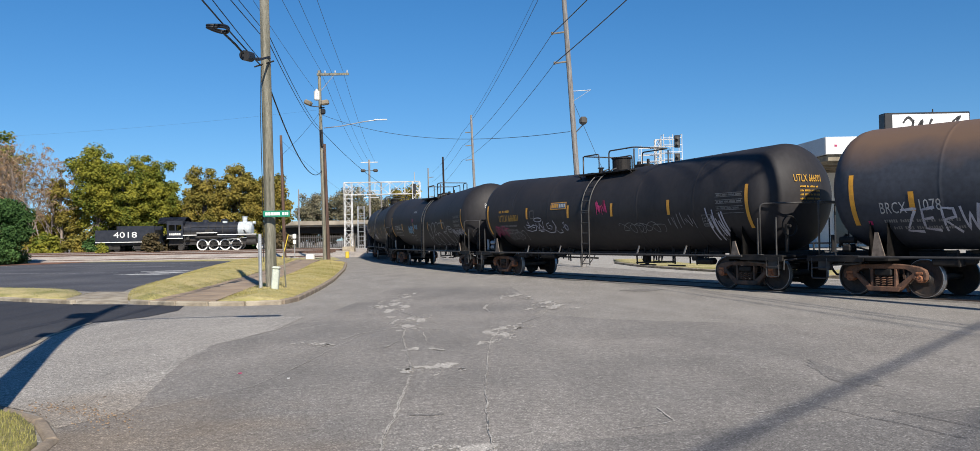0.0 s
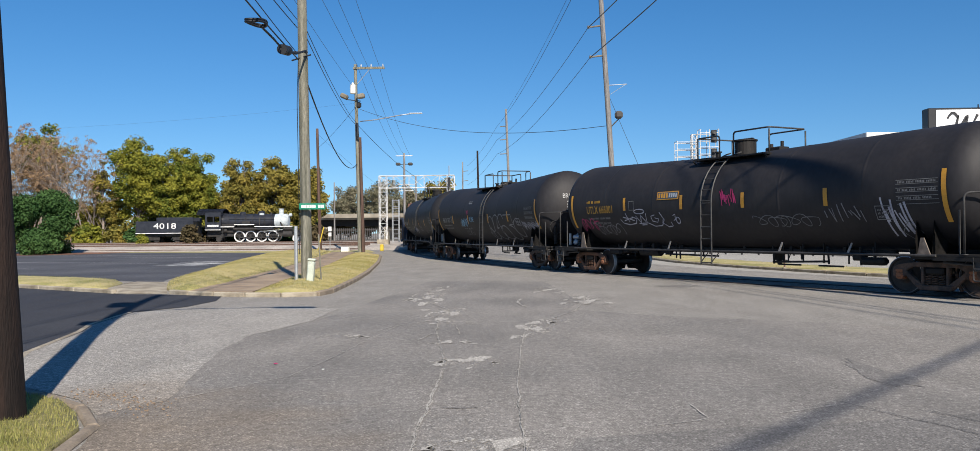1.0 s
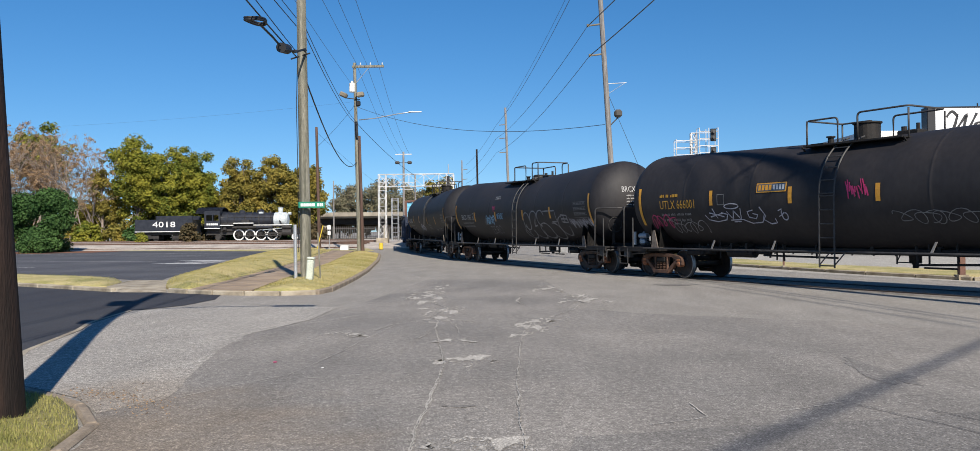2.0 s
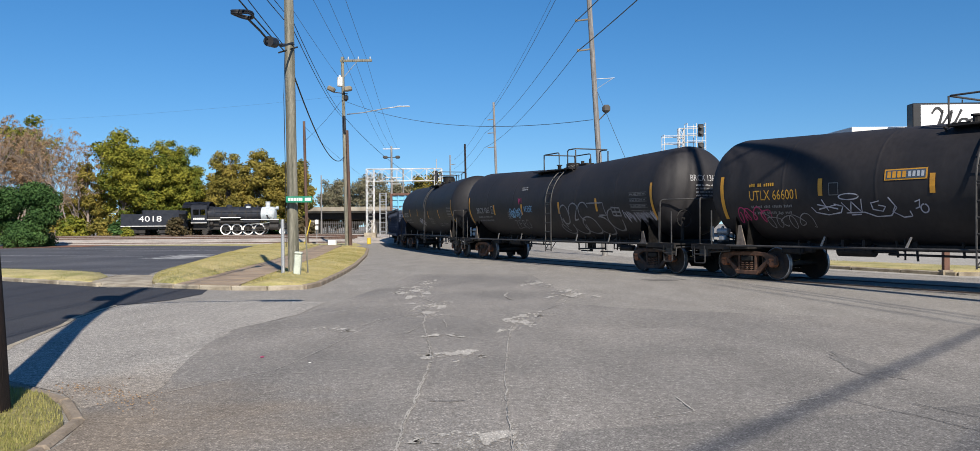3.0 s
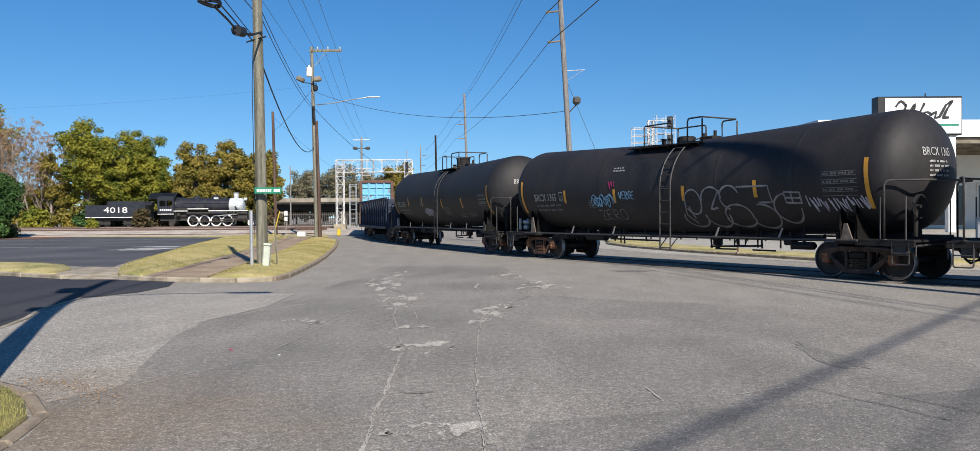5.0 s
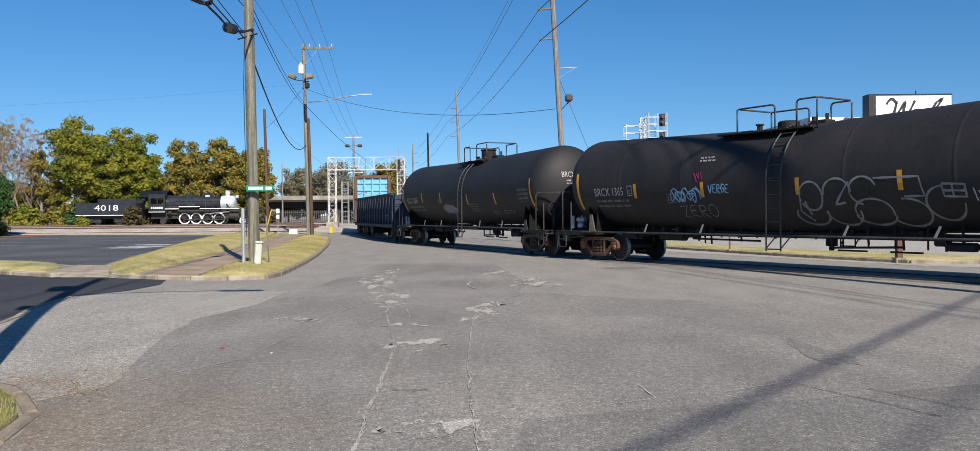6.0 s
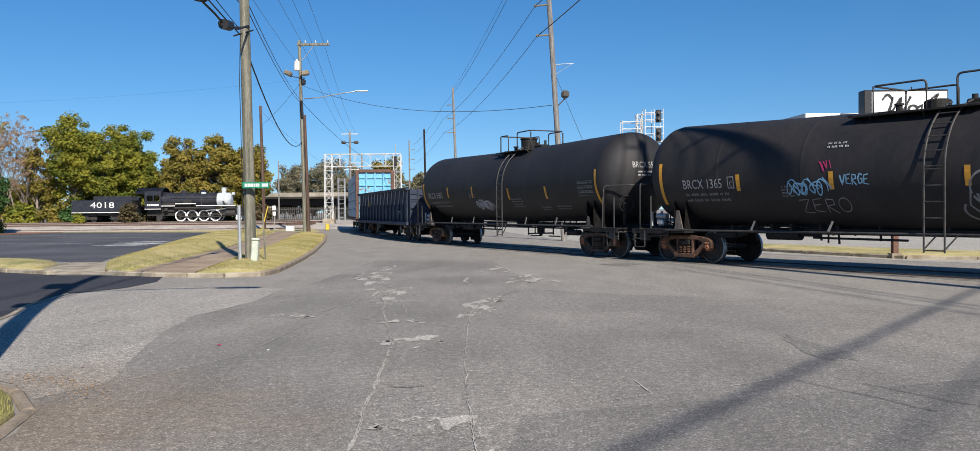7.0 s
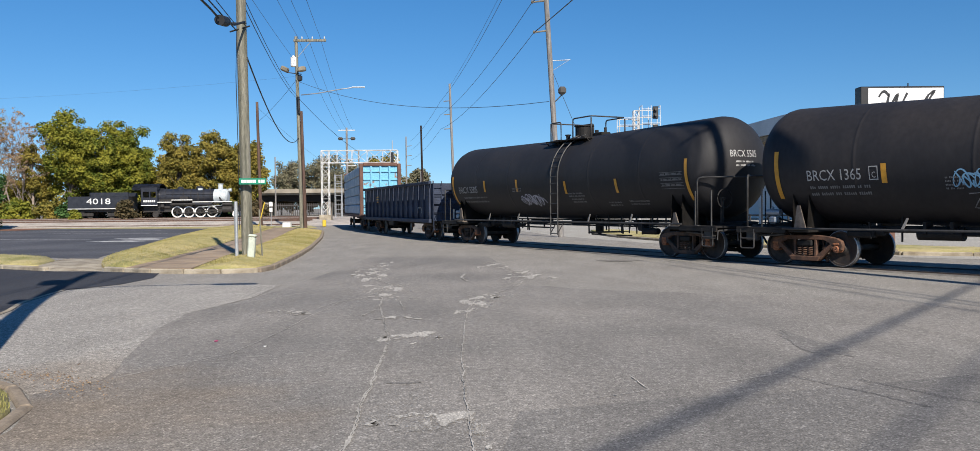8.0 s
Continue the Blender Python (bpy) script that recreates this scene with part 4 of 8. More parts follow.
def loop_tag(x0, x1, z0, z1, seed, loops=5, points=90):
    """A scribble of loops that fills a rectangle."""
    r = random.Random(seed)
    out = []
    for part_ in range(2):
        line = []
        ph, f1, f2 = r.uniform(0, 6.28), loops + r.uniform(-0.5, 0.5), loops * 1.6
        for i in range(points):
            s = i / (points - 1)
            x = x0 + (x1 - x0) * (0.04 + 0.92 * s + 0.10 * math.sin(2 * math.pi * f1 * s + ph))
            z = (z0 + z1) / 2 + (z1 - z0) * 0.5 * (0.75 * math.sin(2 * math.pi * f1 * s + ph + 1.7) + 0.25 * math.sin(2 * math.pi * f2 * s + part_))
            line.append((min(max(x, x0), x1), z))
        k = r.randrange(points // 3, points // 2)
        out.append(line[:k] if part_ else line[k - 8:])
    return out


def sharp_tag(x0, x1, z0, z1, seed, n=16):
    """A scribble of sharp strokes."""
    r = random.Random(seed)
    out = []
    for i in range(n):
        x = x0 + (x1 - x0) * (i + r.uniform(0, 0.6)) / n
        a, b = r.uniform(0.55, 1.0), r.uniform(0.0, 0.4)
        dx = (x1 - x0) / n * r.uniform(0.2, 1.9)
        out.append([(x, z0 + (z1 - z0) * a), (x + dx * 0.5, z0 + (z1 - z0) * (a + b) / 2 + 0.02), (x + dx, z0 + (z1 - z0) * b)])
    return out


HAND = {
    "V": [[(0, 1), (0.4, 0), (0.9, 1.05)]],
    "E": [[(0.8, 1), (0.1, 0.9), (0.05, 0.1), (0.85, 0)], [(0.08, 0.5), (0.65, 0.55)]],
    "R": [[(0.1, 0), (0.1, 1), (0.7, 0.95), (0.75, 0.6), (0.12, 0.5), (0.85, -0.05)]],
    "G": [[(0.85, 0.85), (0.4, 1), (0.05, 0.55), (0.3, 0), (0.8, 0.1), (0.8, 0.5), (0.45, 0.48)]],
    "Z": [[(0, 0.95), (0.85, 1), (0.1, 0.05), (0.95, 0.0)]],
    "W": [[(0, 1), (0.22, 0), (0.45, 0.75), (0.65, 0), (0.95, 1.1)]],
    "N": [[(0.05, 0), (0.1, 1), (0.7, 0.05), (0.8, 1.1)]],
    "O": [[(0.5 + 0.48 * math.cos(k * 0.45), 0.5 + 0.5 * math.sin(k * 0.45)) for k in range(15)]],
}


def hand_letters(text, x, z, w, h):
    """Sprayed capitals, each stroke a line, w apart and h high."""
    return [[(x + i * w * 1.06 + a * w, z + b * h + 0.02 * (i % 2)) for a, b in line] for i, c in enumerate(text) for line in HAND[c]]


def angular_tag(x, z, w, h):
    """A long sprayed flourish: star, sharp peaks, open loop and hooks."""
    lines = [[(0.0, 0.45), (0.04, 0.22), (0.15, 0.12), (0.27, 0.2), (0.30, 0.45), (0.22, 0.55)],
             [(0.11, 0.75), (0.16, 0.28)], [(0.07, 0.35), (0.24, 0.52)], [(0.06, 0.55), (0.25, 0.35)],
             [(0.29, 0.6), (0.36, 0.22), (0.38, 0.62), (0.46, 0.2), (0.47, 0.72)], [(0.32, 0.18), (0.48, 0.2)], [(0.36, 0.1), (0.45, 0.12)],
             bubble(0.36, 0.83, 0.09, 0.12, 20, 370, 20),
             [(0.48, 0.2), (0.58, 0.02), (0.70, 0.05), (0.76, 0.35), (0.70, 0.75)],
             [(0.62, 0.62), (0.55, 0.55), (0.56, 0.3), (0.64, 0.22), (0.67, 0.4), (0.61, 0.46)],
             [(0.75, 0.42), (0.72, 0.2), (0.80, -0.02), (0.87, 0.02), (0.86, 0.22)],
             [(0.91, 0.55), (0.95, 0.62), (0.94, 0.35), (0.91, 0.3)], bubble(0.98, 0.3, 0.03, 0.16, 90, 440, 16)]
    return [[(x + a * w, z + b * h) for a, b in line] for line in lines]


def bubble(cx, cz, rx, rz, a0=0, a1=360, n=26):
    return [(cx + rx * math.cos(radians(a0 + (a1 - a0) * i / n)), cz + rz * math.sin(radians(a0 + (a1 - a0) * i / n))) for i in range(n + 1)]


def wheelset_mesh():
    bm = bmesh.new()
    rod(bm, (0, -0.95, 0), (0, 0.95, 0), 0.075, n=10)
    for s in (-1, 1):
        prof = [(0.69, 0.10), (0.69, 0.46), (0.71, 0.475), (0.725, 0.46), (0.735, 0.457), (0.82, 0.452), (0.825, 0.436), (0.822, 0.40), (0.79, 0.385), (0.77, 0.2), (0.80, 0.14), (0.84, 0.12), (0.84, 0.075)]
        rings = []
        for y, r in prof:
            rings.append([bm.verts.new((r * math.cos(2 * math.pi * i / 28), s * y, r * math.sin(2 * math.pi * i / 28))) for i in range(28)])
        for a, b in zip(rings, rings[1:]):
            for i in range(28):
                bm.faces.new((a[i], b[i], b[(i + 1) % 28], a[(i + 1) % 28]))
    bmesh.ops.recalc_face_normals(bm, faces=bm.faces)
    me = bpy.data.meshes.new("wheelset")
    bm.to_mesh(me)
    bm.free()
    me.materials.append(M["wheel"])
    me.materials.append(M["tread"])
    for p in me.polygons:
        r = math.hypot(p.center.x, p.center.z)
        if r > 0.44 and abs(p.center.y) > 0.72:
            p.material_index = 1
    return me


def side_frame_mesh(side):
    """A cast truck side: arched top chord with open jaws over the bearings, sloping struts and a spring seat."""
    bm = bmesh.new()
    y0, y1 = (side * 0.93, side * 1.05)
    half = [(0.36, 0.785), (0.66, 0.76), (0.90, 0.715), (1.03, 0.65), (1.065, 0.55), (1.045, 0.42), (0.985, 0.42), (0.965, 0.55), (0.889, 0.60), (0.81, 0.55), (0.79, 0.42), (0.735, 0.43), (0.70, 0.59), (0.55, 0.665)]
    extrude_outline(bm, half + [(-x, z) for x, z in reversed(half)], y0, y1)
    for s in (-1, 1):
        extrude_outline(bm, [(s * 0.79, 0.52), (s * 0.70, 0.56), (s * 0.30, 0.25), (s * 0.34, 0.15), (s * 0.44, 0.17)], y0, y1)
        extrude_outline(bm, [(s * 0.345, 0.68), (s * 0.27, 0.68), (s * 0.26, 0.22), (s * 0.335, 0.22)], y0, y1)
    extrude_outline(bm, [(-0.46, 0.25), (0.46, 0.25), (0.38, 0.13), (-0.38, 0.13)], y0 - side * 0.03, y1 + side * 0.03)
    bmesh.ops.bevel(bm, geom=bm.edges[:], offset=0.014, segments=1, affect="EDGES")
    return bm


MESHES = {}


def shared(name, build, material, parent, smooth=False):
    """A part whose mesh is made once and shared."""
    if name not in MESHES:
        bm = build()
        me = bpy.data.meshes.new(name)
        bm.to_mesh(me)
        bm.free()
        me.materials.append(material)
        if smooth:
            me.polygons.foreach_set("use_smooth", [True] * len(me.polygons))
        MESHES[name] = me
    ob = new(name.split("|")[0], MESHES[name])
    ob.parent = parent
    return ob


def spring_bm(side):
    bm = bmesh.new()
    for x in (-0.16, 0.0, 0.16):
        pts = [(x + 0.07 * math.cos(a * 0.9), side * 1.0 + 0.07 * math.sin(a * 0.9), 0.25 + 0.24 * a / 31) for a in range(32)]
        tube(bm, pts, 0.017, n=4)
    return bm


def box_bm(side, x):
    bm = bmesh.new()
    rod(bm, (x, side * 0.86, 0.457), (x, side * 1.04, 0.457), 0.105, n=14)
    rod(bm, (x, side * 1.04, 0.457), (x, side * 1.07, 0.457), 0.085, 0.06, n=12)
    for k in range(3):
        a = 2.09 * k + 0.5
        rod(bm, (x + 0.05 * math.cos(a), side * 1.05, 0.457 + 0.05 * math.sin(a)), (x + 0.05 * math.cos(a), side * 1.085, 0.457 + 0.05 * math.sin(a)), 0.014, n=6)
    box(bm, x - 0.09, x + 0.09, min(side * 0.94, side * 1.06), max(side * 0.94, side * 1.06), 0.545, 0.60, bevel=0.01)
    return bm


def shoe_bm(ax, s):
    """A brake shoe and its hanger at one wheel."""
    bm = bmesh.new()
    k = -1 if ax > 0 else 1
    arc = [(ax + k * r * math.cos(radians(a)), 0.457 + r * math.sin(radians(a))) for r, a in ((0.47, -40), (0.47, -15), (0.47, 8), (0.54, 8), (0.54, -15), (0.54, -40))]
    extrude_outline(bm, arc, s * 0.72, s * 0.83)
    rod(bm, (ax + k * 0.52, s * 0.78, 0.46), (ax + k * 0.5, s * 0.86, 0.70), 0.02, n=5)
    return bm


WHEEL = wheelset_mesh()
wheelsets, trucks, cars = [], [], []


def make_truck(car, x, frame_mat="frame"):
    """A two-axle truck under a car: one part with its wheels and frames."""
    bm = boxes((-0.22, 0.22, -1.08, 1.08, 0.50, 0.66), (-0.12, 0.12, -0.3, 0.3, 0.6, 0.9), bevel=0.03)
    tr = part("truck", bm, M["under"], car, "two-axle freight truck with cast side frames")
    tr.location = (x, 0, 0)
    for side in (-1, 1):
        shared("side_frame|%d%s" % (side, frame_mat), lambda: side_frame_mesh(side), M[frame_mat], tr)
        shared("spring|%d%s" % (side, frame_mat), lambda: spring_bm(side), M[frame_mat], tr)
        for ax in (-0.889, 0.889):
            shared("axle_box|%d%d" % (side, ax > 0), lambda: box_bm(side, ax), M["rust"], tr, smooth=False)
    for ax in (0.889, -0.889):
        ws = new("wheelset", WHEEL)
        ws.parent = tr
        ws.location = (ax, 0, 0.457)
        wheelsets.append((ws, ax))
        # brake shoes hang beside the wheels
        bm = boxes((ax - 0.56 if ax > 0 else ax + 0.46, ax - 0.46 if ax > 0 else ax + 0.56, -0.85, 0.85, 0.3, 0.42), bevel=0.01)
        part("brake_beam", bm, M["under"], tr)
        for side in (-1, 1):
            shared("brake_shoe|%d%d" % (ax > 0, side), lambda: shoe_bm(ax, side), M["frame"], tr)
    trucks.append(tr)
    return tr


def coupler_bm(end):
    bm = bmesh.new()
    box(bm, end * 8.0 if end > 0 else -8.85, 8.85 if end > 0 else -8.0, -0.09, 0.09, 0.78, 0.98, bevel=0.02)
    box(bm, 8.8 if end > 0 else -9.03, 9.03 if end > 0 else -8.8, -0.2, 0.2, 0.72, 1.02, bevel=0.05)
    return bm


def tank_car(label, half, z_shift=0.0, tank_mat="tank", dome=True, plates=True, top_plan=(-1.33, -0.03, 0.67, 1.3), rail_z=0.955, rear_truck="rustframe", slope=0.10, ladder=None):
    """A tank car, x forward, origin on the rails at its middle. half: half the distance of its trucks."""
    car = thing("tank_car", Matrix(), label, "railway tank car", "tank cars of the train")
    zc = Z_TANK + z_shift
    prof = []
    for i in range(9):
        a = math.pi / 2 * i / 8
        prof.append((-HEAD_X - HEAD_D * math.cos(a), max(R_TANK * math.sin(a), 0.02)))
    prof.append((-HEAD_X + 0.05, R_TANK))
    for x in (-5.4, -2.7, -0.02, 0.02, 2.7, 5.4):
        prof += [(x - 0.08, R_TANK), (x - 0.03, R_TANK), (x - 0.015, R_TANK + 0.005), (x + 0.015, R_TANK + 0.005), (x + 0.03, R_TANK), (x + 0.08, R_TANK)] if abs(x) > 1 else [(x, R_TANK)]
    prof.append((HEAD_X - 0.05, R_TANK))
    for i in range(9):
        a = math.pi / 2 * (8 - i) / 8
        prof.append((HEAD_X + HEAD_D * math.cos(a), max(R_TANK * math.sin(a), 0.02)))
    bm = spin(bmesh.new(), prof, n=56)
    bmesh.ops.recalc_face_normals(bm, faces=bm.faces)
    for v in bm.verts:
        v.co.z += zc + slope * min(1.0, abs(v.co.x) / HEAD_X)
    tank = part("tank", bm, M[tank_mat], car, smooth=True)
    # underframe
    for end in (-1, 1):
        x0 = end * (half - 1.1)
        bm = boxes((min(x0, end * 8.6), max(x0, end * 8.6), -0.33, 0.33, 0.74, 1.08), bevel=0.02)
        part("stub_sill", bm, M["under"], car)
        bm = bmesh.new()
        # saddle and bolster plates
        arc = [(y, zc + slope * half / HEAD_X - math.sqrt(R_TANK ** 2 - y * y) + 0.02) for y in [1.28 * (2 * i / 12 - 1) for i in range(13)]]
        for dx in (-0.22, 0.22):
            vs = [bm.verts.new((end * half + dx, y, z)) for y, z in arc] + [bm.verts.new((end * half + dx, y, 0.8)) for y in (1.38, 0.4, -0.4, -1.38)]
            bm.faces.new(vs)
        bmesh.ops.solidify(bm, geom=bm.faces[:], thickness=0.03)
        part("saddle", bm, M["under"], car)
        bm = boxes((end * half - 0.3, end * half + 0.3, -1.42, 1.42, 0.86, 0.94), bevel=0.01)
        part("bolster", bm, M["under"], car)
        for s in (-1, 1):
            bm = bmesh.new()
            extrude_outline(bm, [(end * half - 0.14, 0.945), (end * half + 0.20, 0.945), (end * half + 0.03, 1.36 if end > 0 else 1.54), (end * half - 0.05, 1.36 if end > 0 else 1.54)], s * 1.36, s * 1.39)
            extrude_outline(bm, [(end * half - 0.22, 0.945), (end * half + 0.26, 0.945), (end * half + 0.26, 0.98), (end * half - 0.22, 0.98)], s * 1.22, s * 1.46)
            part("saddle_bracket", bm, M["dusty"], car, "dust-covered steel bracket")
        # end platform with steps and handrails
        a, b = (7.25, 8.75) if end > 0 else (-8.75, -7.25)
        for s in (-1, 1):
            part("side_platform", boxes((a, b, min(s * 0.9, s * 1.48), max(s * 0.9, s * 1.48), 0.93, 0.985), bevel=0.006), M["under"], car)
            part("edge_beam", boxes((a, b, s * 1.45 - 0.03, s * 1.45 + 0.03, 0.84, 0.928)), M["under"], car)
            for xx in (7.5, 8.1, 8.6):
                part("platform_bracket", boxes((end * xx - 0.03, end * xx + 0.03, min(s * 0.33, s * 1.42), max(s * 0.33, s * 1.42), 0.82, 0.928)), M["under"], car)
        part("end_platform", boxes((8.35 if end > 0 else -8.75, 8.75 if end > 0 else -8.35, -0.9, 0.9, 0.93, 0.985)), M["under"], car)
        x = end * (8.0 if end > 0 else 8.4)
        xe = end * 8.72
        bm = tube(bmesh.new(), rounded([(x, -1.46, 0.98), (x, -1.46, 2.36), (xe, -0.9, 2.36), (xe, 0.9, 2.36), (x, 1.46, 2.36), (x, 1.46, 0.98)], 0.14), 0.026)
        for yy in (-1.46, 1.46):
            box(bm, x - 0.07, x + 0.07, yy - 0.05, yy + 0.05, 0.98, 1.0)
        part("end_handrail", bm, M["handrail"], car, smooth=True)
        for yy in (-1.4, 1.4):
            for xx in (7.85, 8.5) if end > 0 else (8.0,):
                part("grab_iron", rod(bmesh.new(), (end * xx, yy, 0.98), (end * xx, yy, 1.98), 0.022, n=6), M["handrail"], car)
        # corner plates, pipes and levers under the platform
        bm = boxes((end * 8.34 - 0.16, end * 8.34 + 0.16, -1.40, -1.22, 0.62, 0.93), bevel=0.02)
        rod(bm, (end * 7.4, -1.3, 0.80), (end * 8.3, -1.3, 0.74), 0.03, n=6)
        rod(bm, (end * 8.75, -1.4, 0.86), (end * 8.8, 0.1, 0.90), 0.02, n=6)
        rod(bm, (end * 8.75, -1.4, 0.86), (end * 8.75, -1.42, 0.60), 0.018, n=6)
        part("uncoupling_gear", bm, M["handrail"], car)
        for s in (-1, 1):
            bm = bmesh.new()
            tube(bm, rounded([(end * 8.2, s * 1.47, 0.93), (end * 8.2, s * 1.47, 0.42), (end * 8.62, s * 1.47, 0.42), (end * 8.62, s * 1.47, 0.93)], 0.06), 0.018)
            rod(bm, (end * 8.2, s * 1.47, 0.68), (end * 8.62, s * 1.47, 0.68), 0.016, n=5)
            part("step", bm, M["handrail"], car)
        shared("coupler|%d" % end, lambda: coupler_bm(end), M["frame"], car)
        bm = bmesh.new()
        tube(bm, [(end * 8.6, 0.35, 0.85), (end * 8.85, 0.36, 0.5), (end * 9.0, 0.3, 0.42)], 0.03)
        part("air_hose", bm, M["black"], car, smooth=True)
    # brake valve and hand wheel on the rear platform
    bm = boxes((-8.0, -7.75, -1.15, -0.85, 1.06, 1.26), bevel=0.05)
    rod(bm, (-8.1, -1.0, 1.36), (-7.7, -1.0, 1.36), 0.085, n=12)
    rod(bm, (-8.25, -1.1, 1.06), (-8.25, -1.1, 1.5), 0.05, n=8)
    rod(bm, (-8.2, -0.9, 1.2), (-8.0, -0.9, 1.5), 0.04, n=8)
    part("brake_valve", bm, M["galv"] if plates else M["under"], car, "dull grey brake valve")
    bm = bmesh.new()
    tube(bm, [(-8.1, -1.0, 1.36), (-8.3, -0.7, 1.3), (-8.4, -0.3, 1.12)], 0.025)
    tube(bm, [(-7.75, -1.0, 1.2), (-7.5, -0.9, 1.12), (-7.2, -0.7, 1.02)], 0.025)
    part("valve_pipe", bm, M["under"], car, smooth=True)
    bm = bmesh.new()
    tube(bm, bubble_ring(8.55, -0.95, 1.75, 0.27), 0.02, closed=True)
    rod(bm, (8.45, -0.95, 1.75), (8.58, -0.95, 1.75), 0.04)
    rod(bm, (8.45, -0.95, 1.06), (8.45, -0.95, 1.8), 0.05)
    part("hand_brake", bm, M["under"], car)
    # long side rail with its clips
    for s in (-1, 1):
        bm = bmesh.new()
        rod(bm, (-half - 0.4, s * 1.5, rail_z), (half + 0.4, s * 1.5, rail_z), 0.032, n=6)
        part("side_rail", bm, M["handrail"], car)
        for l in (-4.2, -1.9, 2.75, 5.0):
            shared("rail_clip|%d" % s, lambda: extrude_outline(bmesh.new(), [(-0.05, 0.0), (0.015, 0.0), (0.13, 0.25), (0.085, 0.26)], s * 1.49, s * 1.51), M["dullclip"], car).location = (l, 0, rail_z + 0.02)
    # bottom fittings
    bm = bmesh.new()
    spin(bm, [(0.98, 0.2), (0.99, 0.42), (1.06, 0.46)], n=16, axis="z")
    bmesh.ops.translate(bm, verts=bm.verts, vec=(1.35, 0, 0))
    rod(bm, (1.35, 0, 0.66), (1.35, 0, 1.1), 0.15, n=12)
    rod(bm, (1.35, 0, 0.54), (1.35, 0, 0.66), 0.07, n=8)
    part("outlet_valve", bm, M["under"], car)
    bm = bmesh.new()
    rod(bm, (-4.2, -0.75, 0.86), (-3.2, -0.75, 0.86), 0.15, n=14)
    rod(bm, (-3.2, -0.75, 0.86), (-2.6, -0.75, 0.86), 0.045, n=8)
    for l in (-4.0, -3.4):
        box(bm, l - 0.04, l + 0.04, -0.92, -0.58, 0.86, 1.14)
    part("brake_cylinder", bm, M["under"], car, smooth=False)
    bm = boxes((-5.7, 5.7, -0.66, -0.52, 0.93, 1.03), bevel=0.01)
    for l in (-5.2, -2.2, 0.6, 2.4, 4.2):
        box(bm, l - 0.05, l + 0.05, -0.68, 0.3, 0.90, 1.10)
    part("pipe_tray", bm, M["under"], car)
    for l, d in ((-5.3, 0.22), (-2.5, 0.22), (-2.0, 0.3), (-0.9, 0.2), (2.0, 0.34), (3.0, 0.2), (3.9, 0.3), (4.9, 0.3), (5.3, 0.24)):
        part("hanger", rod(bmesh.new(), (l, -0.95, 1.12), (l + 0.04, -0.95, 0.95 - d), 0.03, n=5), M["under"], car)
    part("brake_rod", rod(bmesh.new(), (-2.7, -0.95, 0.80), (-0.2, -0.95, 0.78), 0.03, n=5), M["under"], car)
    part("brake_rod", rod(bmesh.new(), (2.0, -0.95, 0.66), (3.9, -0.95, 0.72), 0.03, n=5), M["under"], car)
    part("slack_adjuster", boxes((-5.9, -5.2, -0.95, -0.7, 0.74, 0.92), bevel=0.04), M["under"], car)
    part("air_tank", boxes((4.9, 5.6, -1.0, -0.7, 0.66, 0.86), bevel=0.07), M["under"], car)
    bm = bmesh.new()
    rod(bm, (-5.4, -0.75, 0.9), (5.4, -0.75, 0.9), 0.03, n=6)
    rod(bm, (-5.4, 0.4, 0.86), (5.4, 0.4, 0.86), 0.025, n=6)
    for l in (-4.6, -2.4, 2.2, 2.9, 3.6, 4.4, 5.2):
        rod(bm, (l, -0.75, 0.66), (l, -0.75, 1.25), 0.025, n=5)
    for l in (2.2, 3.6):
        rod(bm, (l, -0.95, 0.60), (l + 0.8, -0.95, 0.60), 0.025, n=5)
    part("brake_pipe", bm, M["under"], car)
    part("valve_box", boxes((4.6, 4.9, -0.9, -0.6, 0.76, 0.98), bevel=0.04), M["under"], car)
    part("air_reservoir", boxes((-5.4, -5.0, -0.85, -0.55, 0.78, 1.0), bevel=0.05), M["under"], car)
    # centre ladders, both sides
    left, gap0, gap1, right = top_plan
    lx = (gap0 + gap1) / 2 if ladder is None else ladder
    for s in (-1, 1):
        bm = bmesh.new()
        for l in (lx - 0.23, lx + 0.23):
            pts = [(l, s * 1.60, 0.55), (l, s * 1.60, 1.5)]
            for k in range(12):
                a = radians(7.0 * k)
                pts.append((l, s * (R_TANK + 0.10) * math.cos(a), zc + (R_TANK + 0.10) * math.sin(a)))
            tube(bm, pts, 0.024)
        for k in range(12):
            if k < 6:
                y, z = s * 1.60, 0.60 + 0.36 * k
            else:
                a = radians(2 + 12.5 * (k - 6))
                y, z = s * (R_TANK + 0.10) * math.cos(a), zc + (R_TANK + 0.10) * math.sin(a)
            rod(bm, (lx - 0.24, y, z), (lx + 0.24, y, z), 0.017, n=5)
        for l in (lx - 0.23, lx + 0.23):
            rod(bm, (l, s * 1.60, 0.62), (l + 0.25, s * 1.5, rail_z), 0.018, n=5)
        part("ladder", bm, M["handrail"], car)
    # top platform, rails, dome
    zt = zc + R_TANK
    bm = bmesh.new()
    for s in (-1, 1):
        box(bm, left + (0.1 if dome else -0.5), right, s * 0.78 - 0.24, s * 0.78 + 0.24, zt - 0.14, zt - 0.10)
